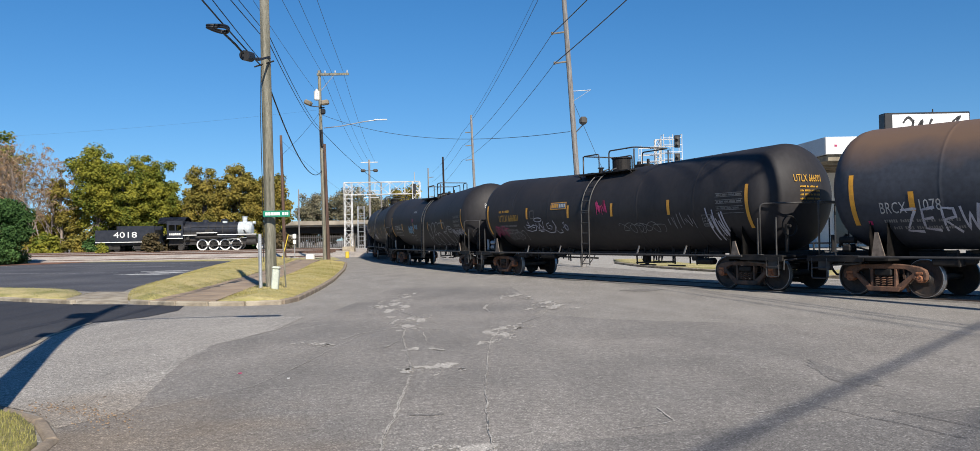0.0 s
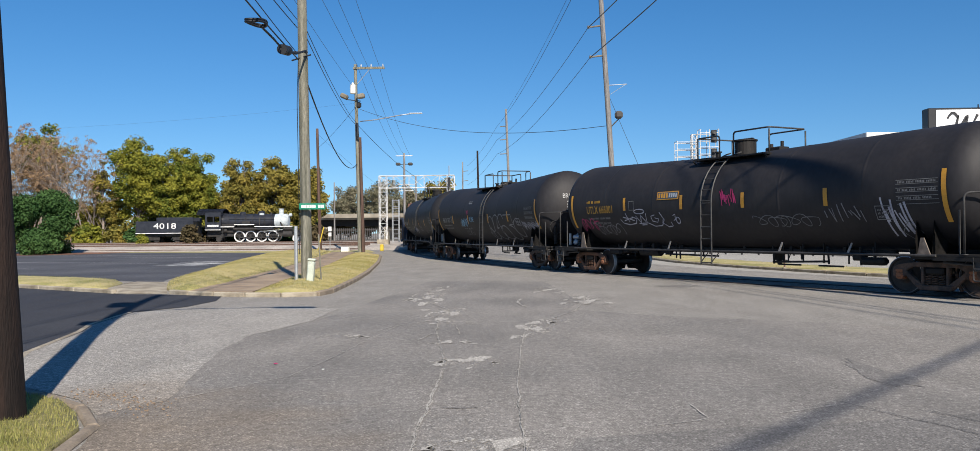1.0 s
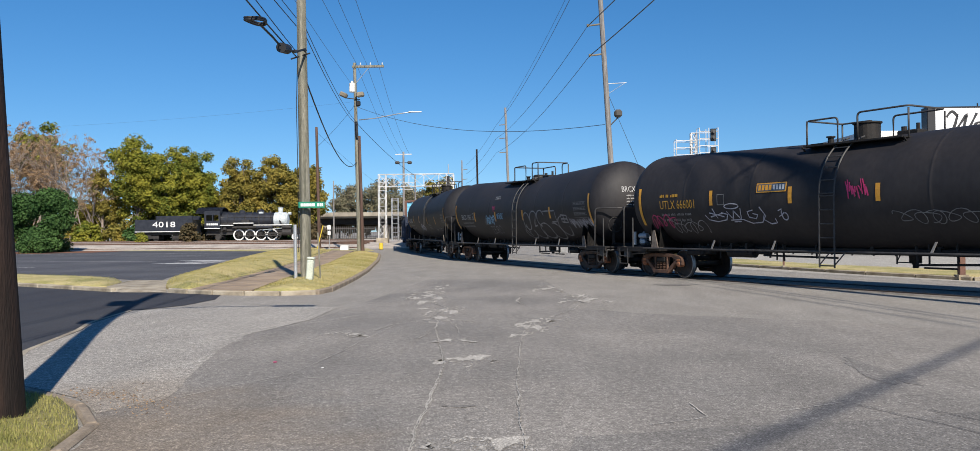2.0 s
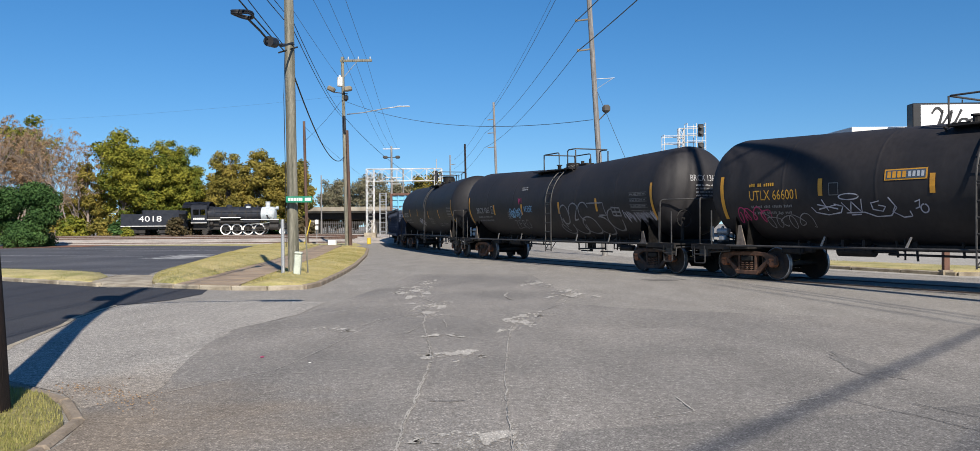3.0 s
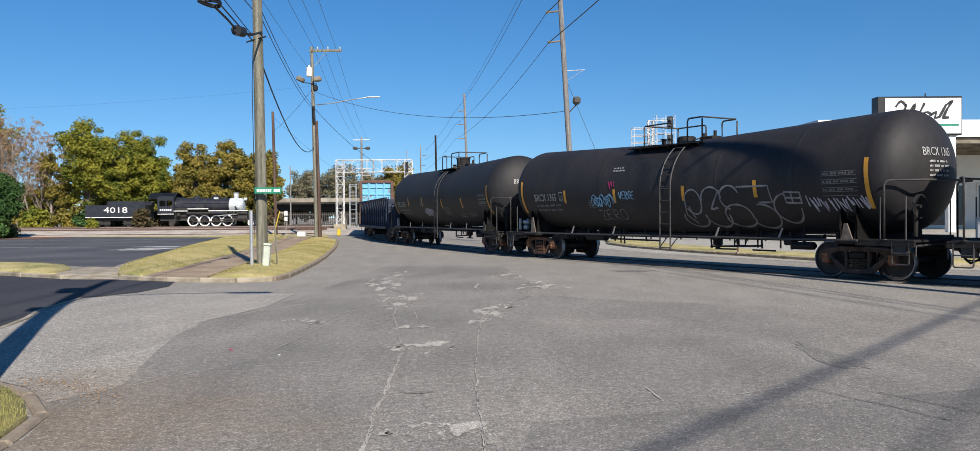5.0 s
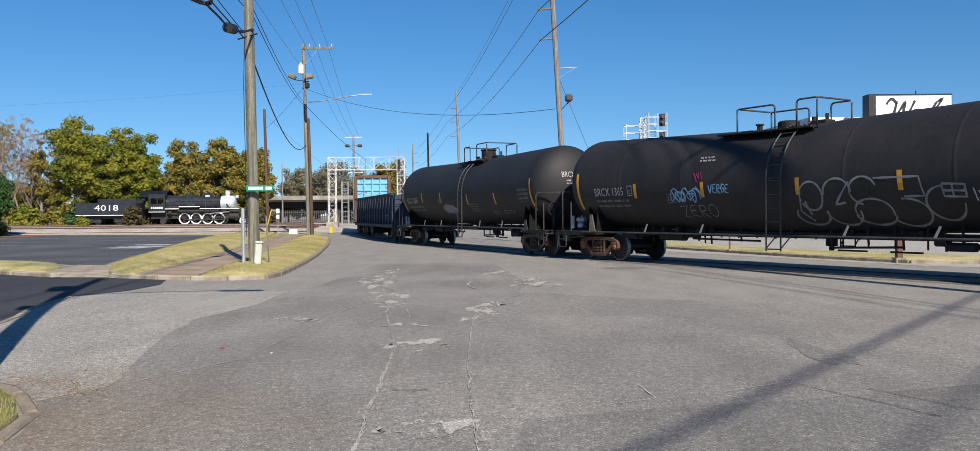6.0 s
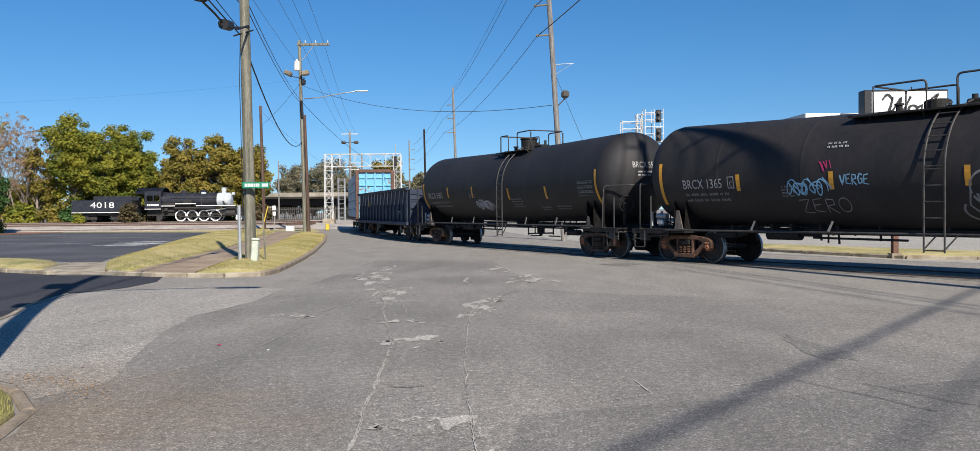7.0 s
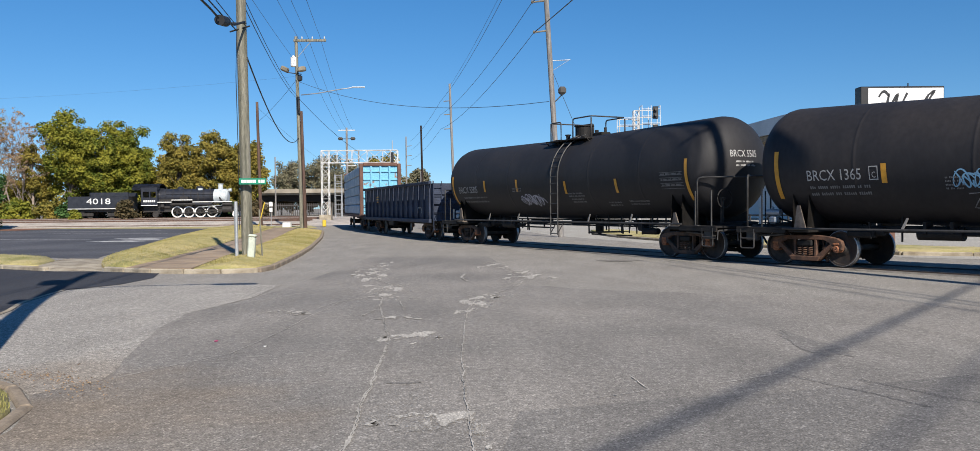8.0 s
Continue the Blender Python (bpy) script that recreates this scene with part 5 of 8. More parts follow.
    box(bm, left, left + 0.4, -0.6, 0.6, zt - 0.06, zt - 0.02)
    for l in (left, gap0, right):
        for s in (-1, 1):
            rod(bm, (l, s * 0.95, zt - 0.12), (l, s * 0.7, zt - 0.35), 0.025, n=5)
    part("top_walkway", bm, M["under"], car)
    top = zt + 0.60
    bm = bmesh.new()
    y = 0.74
    tube(bm, rounded([(gap0, -y, zt - 0.14), (gap0, -y, top), (left, -y, top), (left, y, top), (gap0, y, top), (gap0, y, zt - 0.14)], 0.12), 0.026)
    tube(bm, rounded([(gap1, -y, zt - 0.14), (gap1, -y, top + 0.05), (right, -y, top + 0.05), (right, y, top + 0.05), (gap1, y, top + 0.05), (gap1, y, zt - 0.14)], 0.12), 0.026)
    for l in (left, right):
        for s in (-1, 1):
            rod(bm, (l, s * y, zt - 0.14), (l, s * y, top), 0.026, n=6)
    part("top_railing", bm, M["handrail"], car, smooth=True)
    bm = bmesh.new()
    if dome:
        spin(bm, [(zt - 0.1, 0.33), (zt + 0.40, 0.33), (zt + 0.42, 0.37), (zt + 0.46, 0.37), (zt + 0.47, 0.3)], n=20, axis="z")
        bmesh.ops.translate(bm, verts=bm.verts, vec=((gap0 + gap1) / 2 + 0.05, 0, 0))
    else:
        spin(bm, [(zt - 0.1, 0.3), (zt + 0.16, 0.3), (zt + 0.2, 0.24)], n=16, axis="z")
    part("manway", bm, M["under"], car, "bolted manway dome")
    bm = boxes((right - 0.7, right - 0.1, -0.2, 0.2, zt - 0.05, zt + 0.12), bevel=0.03)
    rod(bm, (right - 0.3, 0.1, zt), (right - 0.3, 0.1, zt + 0.3), 0.05)
    rod(bm, (right - 0.55, -0.1, zt), (right - 0.55, -0.1, zt + 0.22), 0.07)
    part("top_fitting", bm, M["under"], car)
    bm = bmesh.new()
    rod(bm, (left + 0.35, -0.2, zt - 0.1), (left + 0.35, -0.2, zt + 0.14), 0.08)
    rod(bm, (left + 0.35, -0.2, zt + 0.14), (left + 0.35, -0.2, zt + 0.18), 0.12)
    part("relief_valve", bm, M["under"], car)
    make_truck(car, half)
    make_truck(car, -half, rear_truck)
    return car


def bubble_ring(x, y, z, r, n=18):
    return [(x, y + r * math.cos(2 * math.pi * i / n), z + r * math.sin(2 * math.pi * i / n)) for i in range(n)]


def stripes(car, mids, zc, slope=0.10):
    """Yellow reflective stripes on both tank ends and along the side."""
    w = lambda l, z: on_tank(l, z, zc=zc, slope=slope)
    for l in (-7.5, 7.55):
        decal("reflector_stripe", bars([(l - 0.05, l + 0.07, 1.72, 2.92)]), w, M["yellow"], car)
    for l, z0, z1 in mids:
        decal("reflector_stripe", bars([(l - 0.065, l + 0.065, z0, z1)]), w, M["yellow"], car)


def lines_of_text(x0, x1, z, rows, h, gap, seed):
    """Rows of small bars in word groups that stand for print too small to read."""
    r = random.Random(seed)
    out = []
    for k in range(rows):
        x = x0
        while x < x1 - 0.1:
            for _ in range(r.randint(2, 6)):
                if x < x1 - h * 0.6:
                    out.append((x, x + h * 0.52, z - k * gap - h, z - k * gap - h * r.choice((0.0, 0.0, 0.2))))
                x += h * 0.78
            x += h * 0.8
    return out


def table_plate(x0, x1, z0, z1):
    out = []
    n = 6
    for k in range(n + 1):
        z = z1 + (z0 - z1) * k / n
        out.append((x0, x1, z - 0.012, z))
        if k < n and k % 2 == 0:
            out += lines_of_text(x0 + 0.05, x1 - 0.05, z - 0.03, 1, 0.05, 1, k)
    return out


def finish_tank(car, kind, zc, slope=0.10):
    w = lambda l, z: on_tank(l, z, zc=zc, slope=slope)
    w2 = lambda l, z: on_tank(l, z, lift=0.016, zc=zc, slope=slope)
    if kind == "u":
        stripes(car, ((-4.23, 2.28, 2.72), (-1.28, 2.25, 2.70), (1.38, 2.22, 2.66), (4.30, 2.18, 2.64)), zc, slope)
        decal("car_number", fitted(letters("UTLX 666001", 0.27), -6.53, -4.95, 2.22), w, M["ytext"], car, "yellow stencilled car number")
        decal("owner_line", bars(lines_of_text(-6.5, -5.5, 2.68, 1, 0.09, 0.2, 1)), w, M["ytext"], car)
        decal("small_print", bars(lines_of_text(-6.5, -5.1, 2.08, 2, 0.07, 0.17, 2)), w, M["dimtext"], car)
        decal("logo_plate", bars([(-2.46, -1.40, 2.58, 2.84)]), w, M["yellow"], car)
        decal("logo_band", bars([(-2.42, -1.44, 2.61, 2.81)]), w2, M["logo"], car)
        decal("logo_letter", bars([(-2.38 + 0.125 * k, -2.29 + 0.125 * k, 2.635, 2.785) for k in range(4)]), lambda l, z: on_tank(l, z, lift=0.020, zc=zc, slope=slope), M["yellow"], car)
        decal("logo_letter", bars([(-1.86 + 0.105 * k, -1.79 + 0.105 * k, 2.645, 2.775) for k in range(4)]), lambda l, z: on_tank(l, z, lift=0.020, zc=zc, slope=slope), M["sidegrey"], car)
        decal("data_table", bars(table_plate(6.35, 7.42, 2.16, 2.72)), w, M["dimtext"], car)
        decal("inspection_box", bars([(-3.98, -3.7, 2.58, 2.6), (-3.98, -3.7, 2.28, 2.3), (-3.98, -3.96, 2.28, 2.6), (-3.72, -3.7, 2.28, 2.6)]), w, M["dimtext"], car)
        decal("placard", strokes([[(6.5, 1.75), (6.75, 1.5), (6.5, 1.25), (6.25, 1.5), (6.5, 1.75)]], 0.02), w, M["dimtext"], car)
        decal("spray_tag", strokes(sharp_tag(0.42, 1.1, 2.3, 2.8, 5, 12), 0.035), w, M["spraypink"], car, "pink sprayed scribble")
        decal("spray_tag", strokes(angular_tag(-4.55, 1.72, 3.1, 0.62), 0.026), w, M["spraywhite"], car, "white sprayed looping scribble")
        decal("spray_tag", strokes(sharp_tag(4.2, 5.4, 1.75, 2.25, 7, 9), 0.025), w, M["spraygrey"], car, "thin grey sprayed scribble")
        decal("spray_tag", strokes(sharp_tag(5.9, 6.6, 1.35, 2.35, 8, 8), 0.045), w, M["spraywhite"], car, "white sprayed scribble")
        decal("spray_tag", strokes(loop_tag(-7.1, -5.9, 1.6, 2.05, 9, 4), 0.03), w, M["spraypink"], car, "pink sprayed looping scribble")
        decal("spray_tag", strokes(loop_tag(-6.2, -4.6, 1.45, 1.85, 10, 5), 0.022), w, M["spraygrey"], car, "grey sprayed looping scribble")
        decal("spray_tag", strokes(loop_tag(1.7, 4.0, 1.65, 2.0, 11, 6), 0.018), w, M["dimtext"], car, "faded sprayed scribble")
        decal("spray_box", bars([(5.72, 6.15, 2.12, 2.14), (5.72, 6.15, 1.80, 1.82), (5.72, 5.74, 1.8, 2.14), (6.13, 6.15, 1.8, 2.14)] + lines_of_text(5.78, 6.1, 2.06, 3, 0.05, 0.08, 3)), w, M["dimtext"], car)
        head_text(car, "UTLX 666001", "ytext", 5)
    if kind == "a":
        stripes(car, ((-4.66, 2.05, 2.50), (-1.84, 2.02, 2.46), (1.40, 2.02, 2.46), (4.16, 2.06, 2.52)), zc, slope)
        decal("car_number", fitted(letters("BRCX 1365", 0.26), -6.66, -5.22, 2.15), w, M["wtext"], car, "white stencilled car number")
        decal("inspection_box", bars([(-5.02, -4.8, 2.43, 2.45), (-5.02, -4.8, 2.13, 2.15), (-5.02, -5.0, 2.13, 2.45), (-4.82, -4.8, 2.13, 2.45)]), w, M["wtext"], car)
        decal("box_letter", fitted(letters("C", 0.14), -4.96, -4.86, 2.18), w, M["wtext"], car)
        decal("small_print", bars(lines_of_text(-6.6, -5.0, 2.02, 2, 0.07, 0.16, 4)), w, M["dimtext"], car)
        decal("small_print", bars(lines_of_text(-3.3, -2.85, 2.15, 4, 0.04, 0.08, 14)), w, M["dimtext"], car)
        decal("small_print", bars(lines_of_text(-2.0, -1.4, 3.18, 2, 0.05, 0.09, 15)), w, M["wtext"], car)
        decal("data_table", bars(table_plate(6.28, 7.3, 2.05, 2.64)), w, M["dimtext"], car)
        decal("spray_tag", strokes(loop_tag(-3.15, -1.95, 1.88, 2.30, 21, 5) + sharp_tag(-3.1, -2.0, 1.9, 2.35, 3, 8), 0.03), w, M["sprayblue"], car, "pale blue sprayed scribble")
        decal("spray_tag", strokes(hand_letters("ZERO", -2.85, 1.45, 0.34, 0.34), 0.02), w, M["spraygrey"], car, "grey sprayed scribble")
        decal("spray_tag", strokes(hand_letters("VERGE", -1.6, 2.12, 0.145, 0.24), 0.03), w, M["sprayblue"], car, "pale blue sprayed lettering")
        decal("spray_tag", strokes(sharp_tag(-2.2, -1.85, 2.45, 2.75, 24, 5), 0.025), w, M["spraypink"], car, "thin red sprayed scribble")
        big = [bubble(1.75, 1.98, 0.33, 0.36, -150, 200), bubble(1.65, 1.5, 0.45, 0.25, 150, 380), bubble(2.5, 2.05, 0.38, 0.34, 0, 190), bubble(2.55, 1.55, 0.45, 0.3, 170, 370), bubble(3.2, 2.08, 0.36, 0.33, 20, 260),
               bubble(3.35, 1.58, 0.48, 0.3, -20, 200), bubble(3.35, 1.5, 0.5, 0.24, 180, 360), bubble(4.2, 1.55, 0.5, 0.32, -150, 100), bubble(5.1, 1.75, 0.42, 0.38, 90, 360), [(3.5, 2.36), (4.6, 2.36), (4.68, 1.92), (4.2, 1.92)], [(2.85, 2.3), (2.4, 1.75), (2.7, 1.8)],
               [(5.1, 2.18), (5.6, 2.15), (5.6, 1.88), (5.12, 1.9), (5.1, 2.18)], [(5.1, 2.03), (5.6, 2.01)], [(5.32, 2.16), (5.33, 1.9)], [(1.42, 1.9), (1.35, 1.6), (1.6, 1.35)], [(1.55, 1.85), (1.62, 1.5)]]
        decal("spray_lettering", strokes(big, 0.045), w, M["spraygrey"], car, "large grey sprayed bubble outlines")
        decal("spray_tag", strokes(sharp_tag(5.75, 7.5, 1.65, 2.08, 25, 22), 0.035), w, M["spraywhite"], car, "lilac white sprayed scribble")
        decal("placard", strokes([[(6.9, 1.75), (7.1, 1.5), (6.9, 1.25), (6.7, 1.5), (6.9, 1.75)]], 0.015), w, M["dimtext"], car)
        head_text(car, "BRCX 1365", "wtext", 4)
    if kind == "b":
        stripes(car, ((-4.62, 2.2, 2.66), (-2.02, 2.15, 2.62), (1.30, 2.02, 2.46), (4.22, 2.0, 2.45)), zc)
        decal("car_number", fitted(letters("BRCX 5505", 0.27), -7.0, -5.3, 2.18), w, M["wtext"], car, "white stencilled car number")
        decal("small_print", bars(lines_of_text(-6.7, -4.6, 2.02, 2, 0.07, 0.17, 5)), w, M["dimtext"], car)
        decal("data_table", bars(table_plate(6.4, 7.4, 2.08, 2.56)), w, M["dimtext"], car)
        for k, (a, b, z) in enumerate(((1.4, 2.4, 2.05), (1.5, 2.3, 1.85), (3.5, 4.2, 1.72), (4.6, 5.6, 1.75), (-2.4, -1.6, 2.3))):
            decal("small_print", bars(lines_of_text(a, b, z, 2, 0.05, 0.09, 30 + k)), w, M["dimtext"], car)
        decal("spray_tag", strokes(sharp_tag(-1.95, -0.3, 1.65, 2.05, 31, 18) + loop_tag(-1.85, -0.35, 1.6, 2.05, 32, 5), 0.035), w, M["spraywhite"], car, "white sprayed scribble")
        head_text(car, "BRCX 5505", "wtext", 2)
    if kind == "x":
        stripes(car, ((-6.05, 2.02, 2.46), (-2.5, 2.0, 2.45), (1.3, 2.0, 2.45), (4.2, 2.0, 2.45)), zc)
        decal("car_number", fitted(letters("BRCX", 0.26), -6.85, -6.2, 1.98), w, M["wtext"], car, "white stencilled reporting mark")
        decal("car_number", fitted(letters("1078", 0.26), -5.95, -5.4, 2.02), w, M["wtext"], car, "white stencilled car number")
        decal("small_print", bars(lines_of_text(-6.8, -5.0, 1.84, 2, 0.07, 0.16, 6)), w, M["dimtext"], car)
        decal("red_label", bars([(-7.2, -7.1, 1.72, 1.82)]), w, M["spraypink"], car)
        decal("spray_lettering", strokes(hand_letters("ZERWON", -6.35, 1.55, 0.42, 0.52), 0.055), w, M["spraywhite"], car, "large white sprayed capitals, illegible")


def head_text(car, text, material, rows):
    decal("end_number", fitted(letters(text, 0.2), -0.58, 0.42, 2.95), on_head, M[material], car, "car number on the tank end")
    decal("end_print", bars(lines_of_text(-0.40, 0.35, 2.84, rows, 0.05, 0.11, 9)), on_head, M[material], car)


UNITS = []   # car, distance of its front and rear truck at the end of the clip


def add_unit(car, front, rear):
    UNITS.append((car, front, rear, trucks[-2], trucks[-1]))


car = tank_car("black railway tank car with brown dust and white numbers", 6.94, 0.0, "tankdust", True, False)
finish_tank(car, "x", Z_TANK)
add_unit(car, 49.60, 35.72)
car = tank_car("black railway tank car with yellow lettering and sprayed scribbles", 6.945, -0.12, "tank", True, True, (-1.32, -0.33, 0.27, 1.7), slope=0.16)
finish_tank(car, "u", Z_TANK - 0.12, 0.16)
add_unit(car, 31.56, 17.67)
car = tank_car("black railway tank car with large grey sprayed bubble lettering", 6.92, -0.12, "tank", False, True, (-1.18, 0.12, 0.82, 1.45), slope=0.22, ladder=0.74)
finish_tank(car, "a", Z_TANK - 0.12, 0.22)
add_unit(car, 13.52, -0.32)
car = tank_car("clean black railway tank car with white numbers", 6.96, 0.06, "tankb", True, True, (-0.68, 0.0, 0.77, 1.9), 1.03, "frame", ladder=0.80)
finish_tank(car, "b", Z_TANK + 0.06)
add_unit(car, -4.44, -18.36)


def gondola():
    car = thing("gondola_car", Matrix(), "slate blue open gondola car with ribbed steel sides", "railway gondola", "freight cars of the train")
    L, W, z0, z1 = 8.0, 1.5, 0.95, 2.82
    bm = boxes((-L, L, -W + 0.1, W - 0.1, z0, z0 + 0.15))
    part("floor_plate", bm, M["gond"], car)
    for s in (-1, 1):
        bm = boxes((-L, L, s * (W - 0.12) - 0.02, s * (W - 0.12) + 0.02, z0, z1 - 0.1))
        part("side_wall", bm, M["gond"], car)
        bm = boxes((-L, L, s * W - 0.1, s * W + 0.06, z1 - 0.14, z1), bevel=0.02)
        part("top_rail", bm, M["gond"], car)
        bm = boxes((-L, L, s * W - 0.1, s * W + 0.04, z0 - 0.1, z0 + 0.08), bevel=0.02)
        part("side_sill", bm, M["gond"], car)
        for i in range(15):
            shared("side_rib|%d" % s, lambda: boxes((-0.07, 0.07, min(s * (W - 0.12), s * W), max(s * (W - 0.12), s * W), z0, z1 - 0.12), bevel=0.015), M["gond"], car).location = (-L + 0.35 + i * (2 * L - 0.7) / 14, 0, 0)
    for e in (-1, 1):
        bm = boxes((e * L - 0.05, e * L + 0.05, -W + 0.1, W - 0.1, z0, z1 - 0.1))
        for z in (1.35, 1.8, 2.25):
            box(bm, min(e * L, e * (L + 0.14)), max(e * L, e * (L + 0.14)), -W + 0.1, W - 0.1, z - 0.07, z + 0.07, bevel=0.02)
        part("end_wall", bm, M["gond"], car)
        for s in (-1, 1):
            bm = bmesh.new()
            for y in (0.0, 0.4):
                rod(bm, (e * (L + 0.16), s * (W - 0.1 - y), 0.5), (e * (L + 0.16), s * (W - 0.1 - y), z1), 0.02, n=5)
            for k in range(6):
                rod(bm, (e * (L + 0.16), s * (W - 0.1), 0.55 + 0.4 * k), (e * (L + 0.16), s * (W - 0.5), 0.55 + 0.4 * k), 0.018, n=5)
                rod(bm, (e * (L - 0.1), s * (W + 0.05), 0.55 + 0.4 * k), (e * (L - 0.55), s * (W + 0.05), 0.55 + 0.4 * k), 0.018, n=5)
            part("ladder", bm, M["gond"], car)
        bm = boxes((min(e * L, e * 8.75), max(e * L, e * 8.75), -0.2, 0.2, 0.74, 1.02), bevel=0.03)
        part("coupler", bm, M["frame"], car)
    bm = boxes((-L, L, -0.3, 0.3, 0.7, 0.96))
    part("centre_sill", bm, M["under"], car)
    bm = boxes((-1.0, 0.2, -1.5, -1.2, 0.6, 0.9), bevel=0.05)
    part("brake_cylinder", bm, M["under"], car)
    decal("mark_bars", bars([(-4.2, -3.6, 2.2, 2.26), (-4.2, -3.6, 2.05, 2.11), (-4.1, -3.7, 1.9, 1.96)]), lambda l, z: (l, -W - 0.004, z), M["ytext"], car)
    decal("mark_bars", bars([(5.6, 6.3, 1.55, 1.58), (5.6, 5.65, 1.3, 1.58), (6.25, 6.3, 1.3, 1.58)]), lambda l, z: (l, -W - 0.004, z), M["wtext"], car)
    make_truck(car, 5.9, "frame")
    make_truck(car, -5.9, "frame")
    return car


add_unit(gondola(), -23.35, -35.15)


def bulkhead_flat(label, group):
    car = thing("bulkhead_flat_car", Matrix(), label, "railway flat car", group)
    L = 9.2
    bm = boxes((-L, L, -1.45, 1.45, 0.95, 1.15), bevel=0.02)
    part("deck", bm, M["oxide"], car)
    bm = boxes((-L, L, -0.3, 0.3, 0.7, 0.95))
    part("centre_sill", bm, M["under"], car)
    for e in (-1, 1):
        x = e * (L - 0.2)
        bm = boxes((x - 0.04, x + 0.04, -1.16, 1.16, 1.15, 4.5))
        part("bulkhead_sheet", bm, M["cyan"], car, "light blue ribbed steel bulkhead")
        for y in (-1.28, 1.28):
            part("bulkhead_post", boxes((x - 0.18, x + 0.18, y - 0.12, y + 0.12, 1.15, 4.6), bevel=0.03), M["oxide"], car)
        part("bulkhead_beam", boxes((x - 0.18, x + 0.18, -1.15, 1.15, 4.42, 4.66), bevel=0.03), M["oxide"], car)
        for z in (1.7, 2.3, 2.9, 3.5, 4.05):
            part("bulkhead_rib", boxes((min(x, x + e * 0.12), max(x, x + e * 0.12), -1.15, 1.15, z - 0.05, z + 0.05), bevel=0.01), M["cyan"], car)
        for y in (-0.62, 0.0, 0.62):
            part("bulkhead_stile", boxes((min(x, x + e * 0.16), max(x, x + e * 0.16), y - 0.06, y + 0.06, 1.15, 4.42), bevel=0.01), M["cyan"], car)
        part("coupler", boxes((min(e * L, e * (L + 0.65)), max(e * L, e * (L + 0.65)), -0.2, 0.2, 0.74, 1.02), bevel=0.03), M["frame"], car)
    for i in range(4):
        for k in range(5):
            for y in (-0.72, 0.72):
                x0 = -8.6 + i * 4.3
                z0 = 1.18 + k * 0.66
                bm = boxes((x0 + 0.04, x0 + 4.2, y - 0.68, y + 0.68, z0, z0 + 0.62), bevel=0.05)
                ob = part("wrapped_load", bm, M["wrap"], car, "bundle of lumber in pale blue wrap")
    make_truck(car, 6.4, "frame")
    make_truck(car, -6.4, "frame")
    return car


add_unit(bulkhead_flat("light blue bulkhead flat car loaded with wrapped lumber", "freight cars of the train"), -42.1, -54.9)


# ---- poles and wires ----
def pole(name, base, top, r0, r1, material, label, n=14, bend=0.0):
    bm = bmesh.new()
    k = 12
    rings = []
    b, t = Vector((0, 0, -0.3)), Vector((top[0] - base[0], top[1] - base[1], top[2]))
    for i in range(k + 1):
        s = i / k
        c = b.lerp(t, s)
        c.x += bend * max(0.0, c.z - 4.0) ** 2
        r = r0 + (r1 - r0) * s
        rings.append([bm.verts.new((c.x + r * math.cos(2 * math.pi * j / n) * (1 + 0.03 * noise.noise((j, i * 0.7, r0 * 9))), c.y + r * math.sin(2 * math.pi * j / n), c.z)) for j in range(n)])
    for a, c in zip(rings, rings[1:]):
        for j in range(n):
            bm.faces.new((a[j], a[(j + 1) % n], c[(j + 1) % n], c[j]))
    bm.faces.new(rings[-1])
    root = thing("utility_pole", Matrix.Translation((base[0], base[1], 0)), label, "utility pole")
    part("shaft", bm, M[material], root, smooth=True)
    return root


def sagging(a, b, sag, n=18):
    a, b = Vector(a), Vector(b)
    return [a.lerp(b, i / n) - Vector((0, 0, sag * 4 * (i / n) * (1 - i / n))) for i in range(n + 1)]


def wire(a, b, sag, r, material="wire", label="overhead power wire between poles", name="power_wire"):
    bm = tube(bmesh.new(), sagging(a, b, sag), r, n=5)
    return tagged(part(name, bm, M[material]), label, "overhead wire", "overhead wires")


# pole at the near corner, leaning away, dark creosote
near = pole("utility_pole", (-4.49, 7.09), (-5.30, 7.3, 12.0), 0.2, 0.13, "brownwood", "dark brown creosoted utility pole leaning beside the kerb", bend=0.014)
bm = bmesh.new()
tube(bm, [(-0.12, -0.17, 0.0), (-0.26, -0.12, 2.2), (-0.42, -0.06, 4.6)], 0.03)
part("ground_wire_guard", bm, M["black"], near)
bm = boxes((-0.28, 0.3, -0.25, -0.05, 6.4, 6.9), bevel=0.04)
bmesh.ops.translate(bm, verts=bm.verts, vec=(-0.42, 0.0, 0))
part("service_box", bm, M["galv"], near)
bm = tube(bmesh.new(), [(-0.3, 0, 8.3), (1.2, 0.1, 8.75), (3.0, 0.25, 8.85)], 0.04)
part("lamp_arm", bm, M["galv"], near)
part("street_lamp_head", boxes((2.9, 3.85, 0.1, 0.4, 8.72, 8.92), bevel=0.06), M["galv"], near)
bm = spin(bmesh.new(), [(9.2, 0.22), (9.3, 0.26), (10.0, 0.26), (10.1, 0.1)], n=12, axis="z")
bmesh.ops.translate(bm, verts=bm.verts, vec=(-0.58, 0.15, 0))
part("transformer", bm, M["galv"], near)

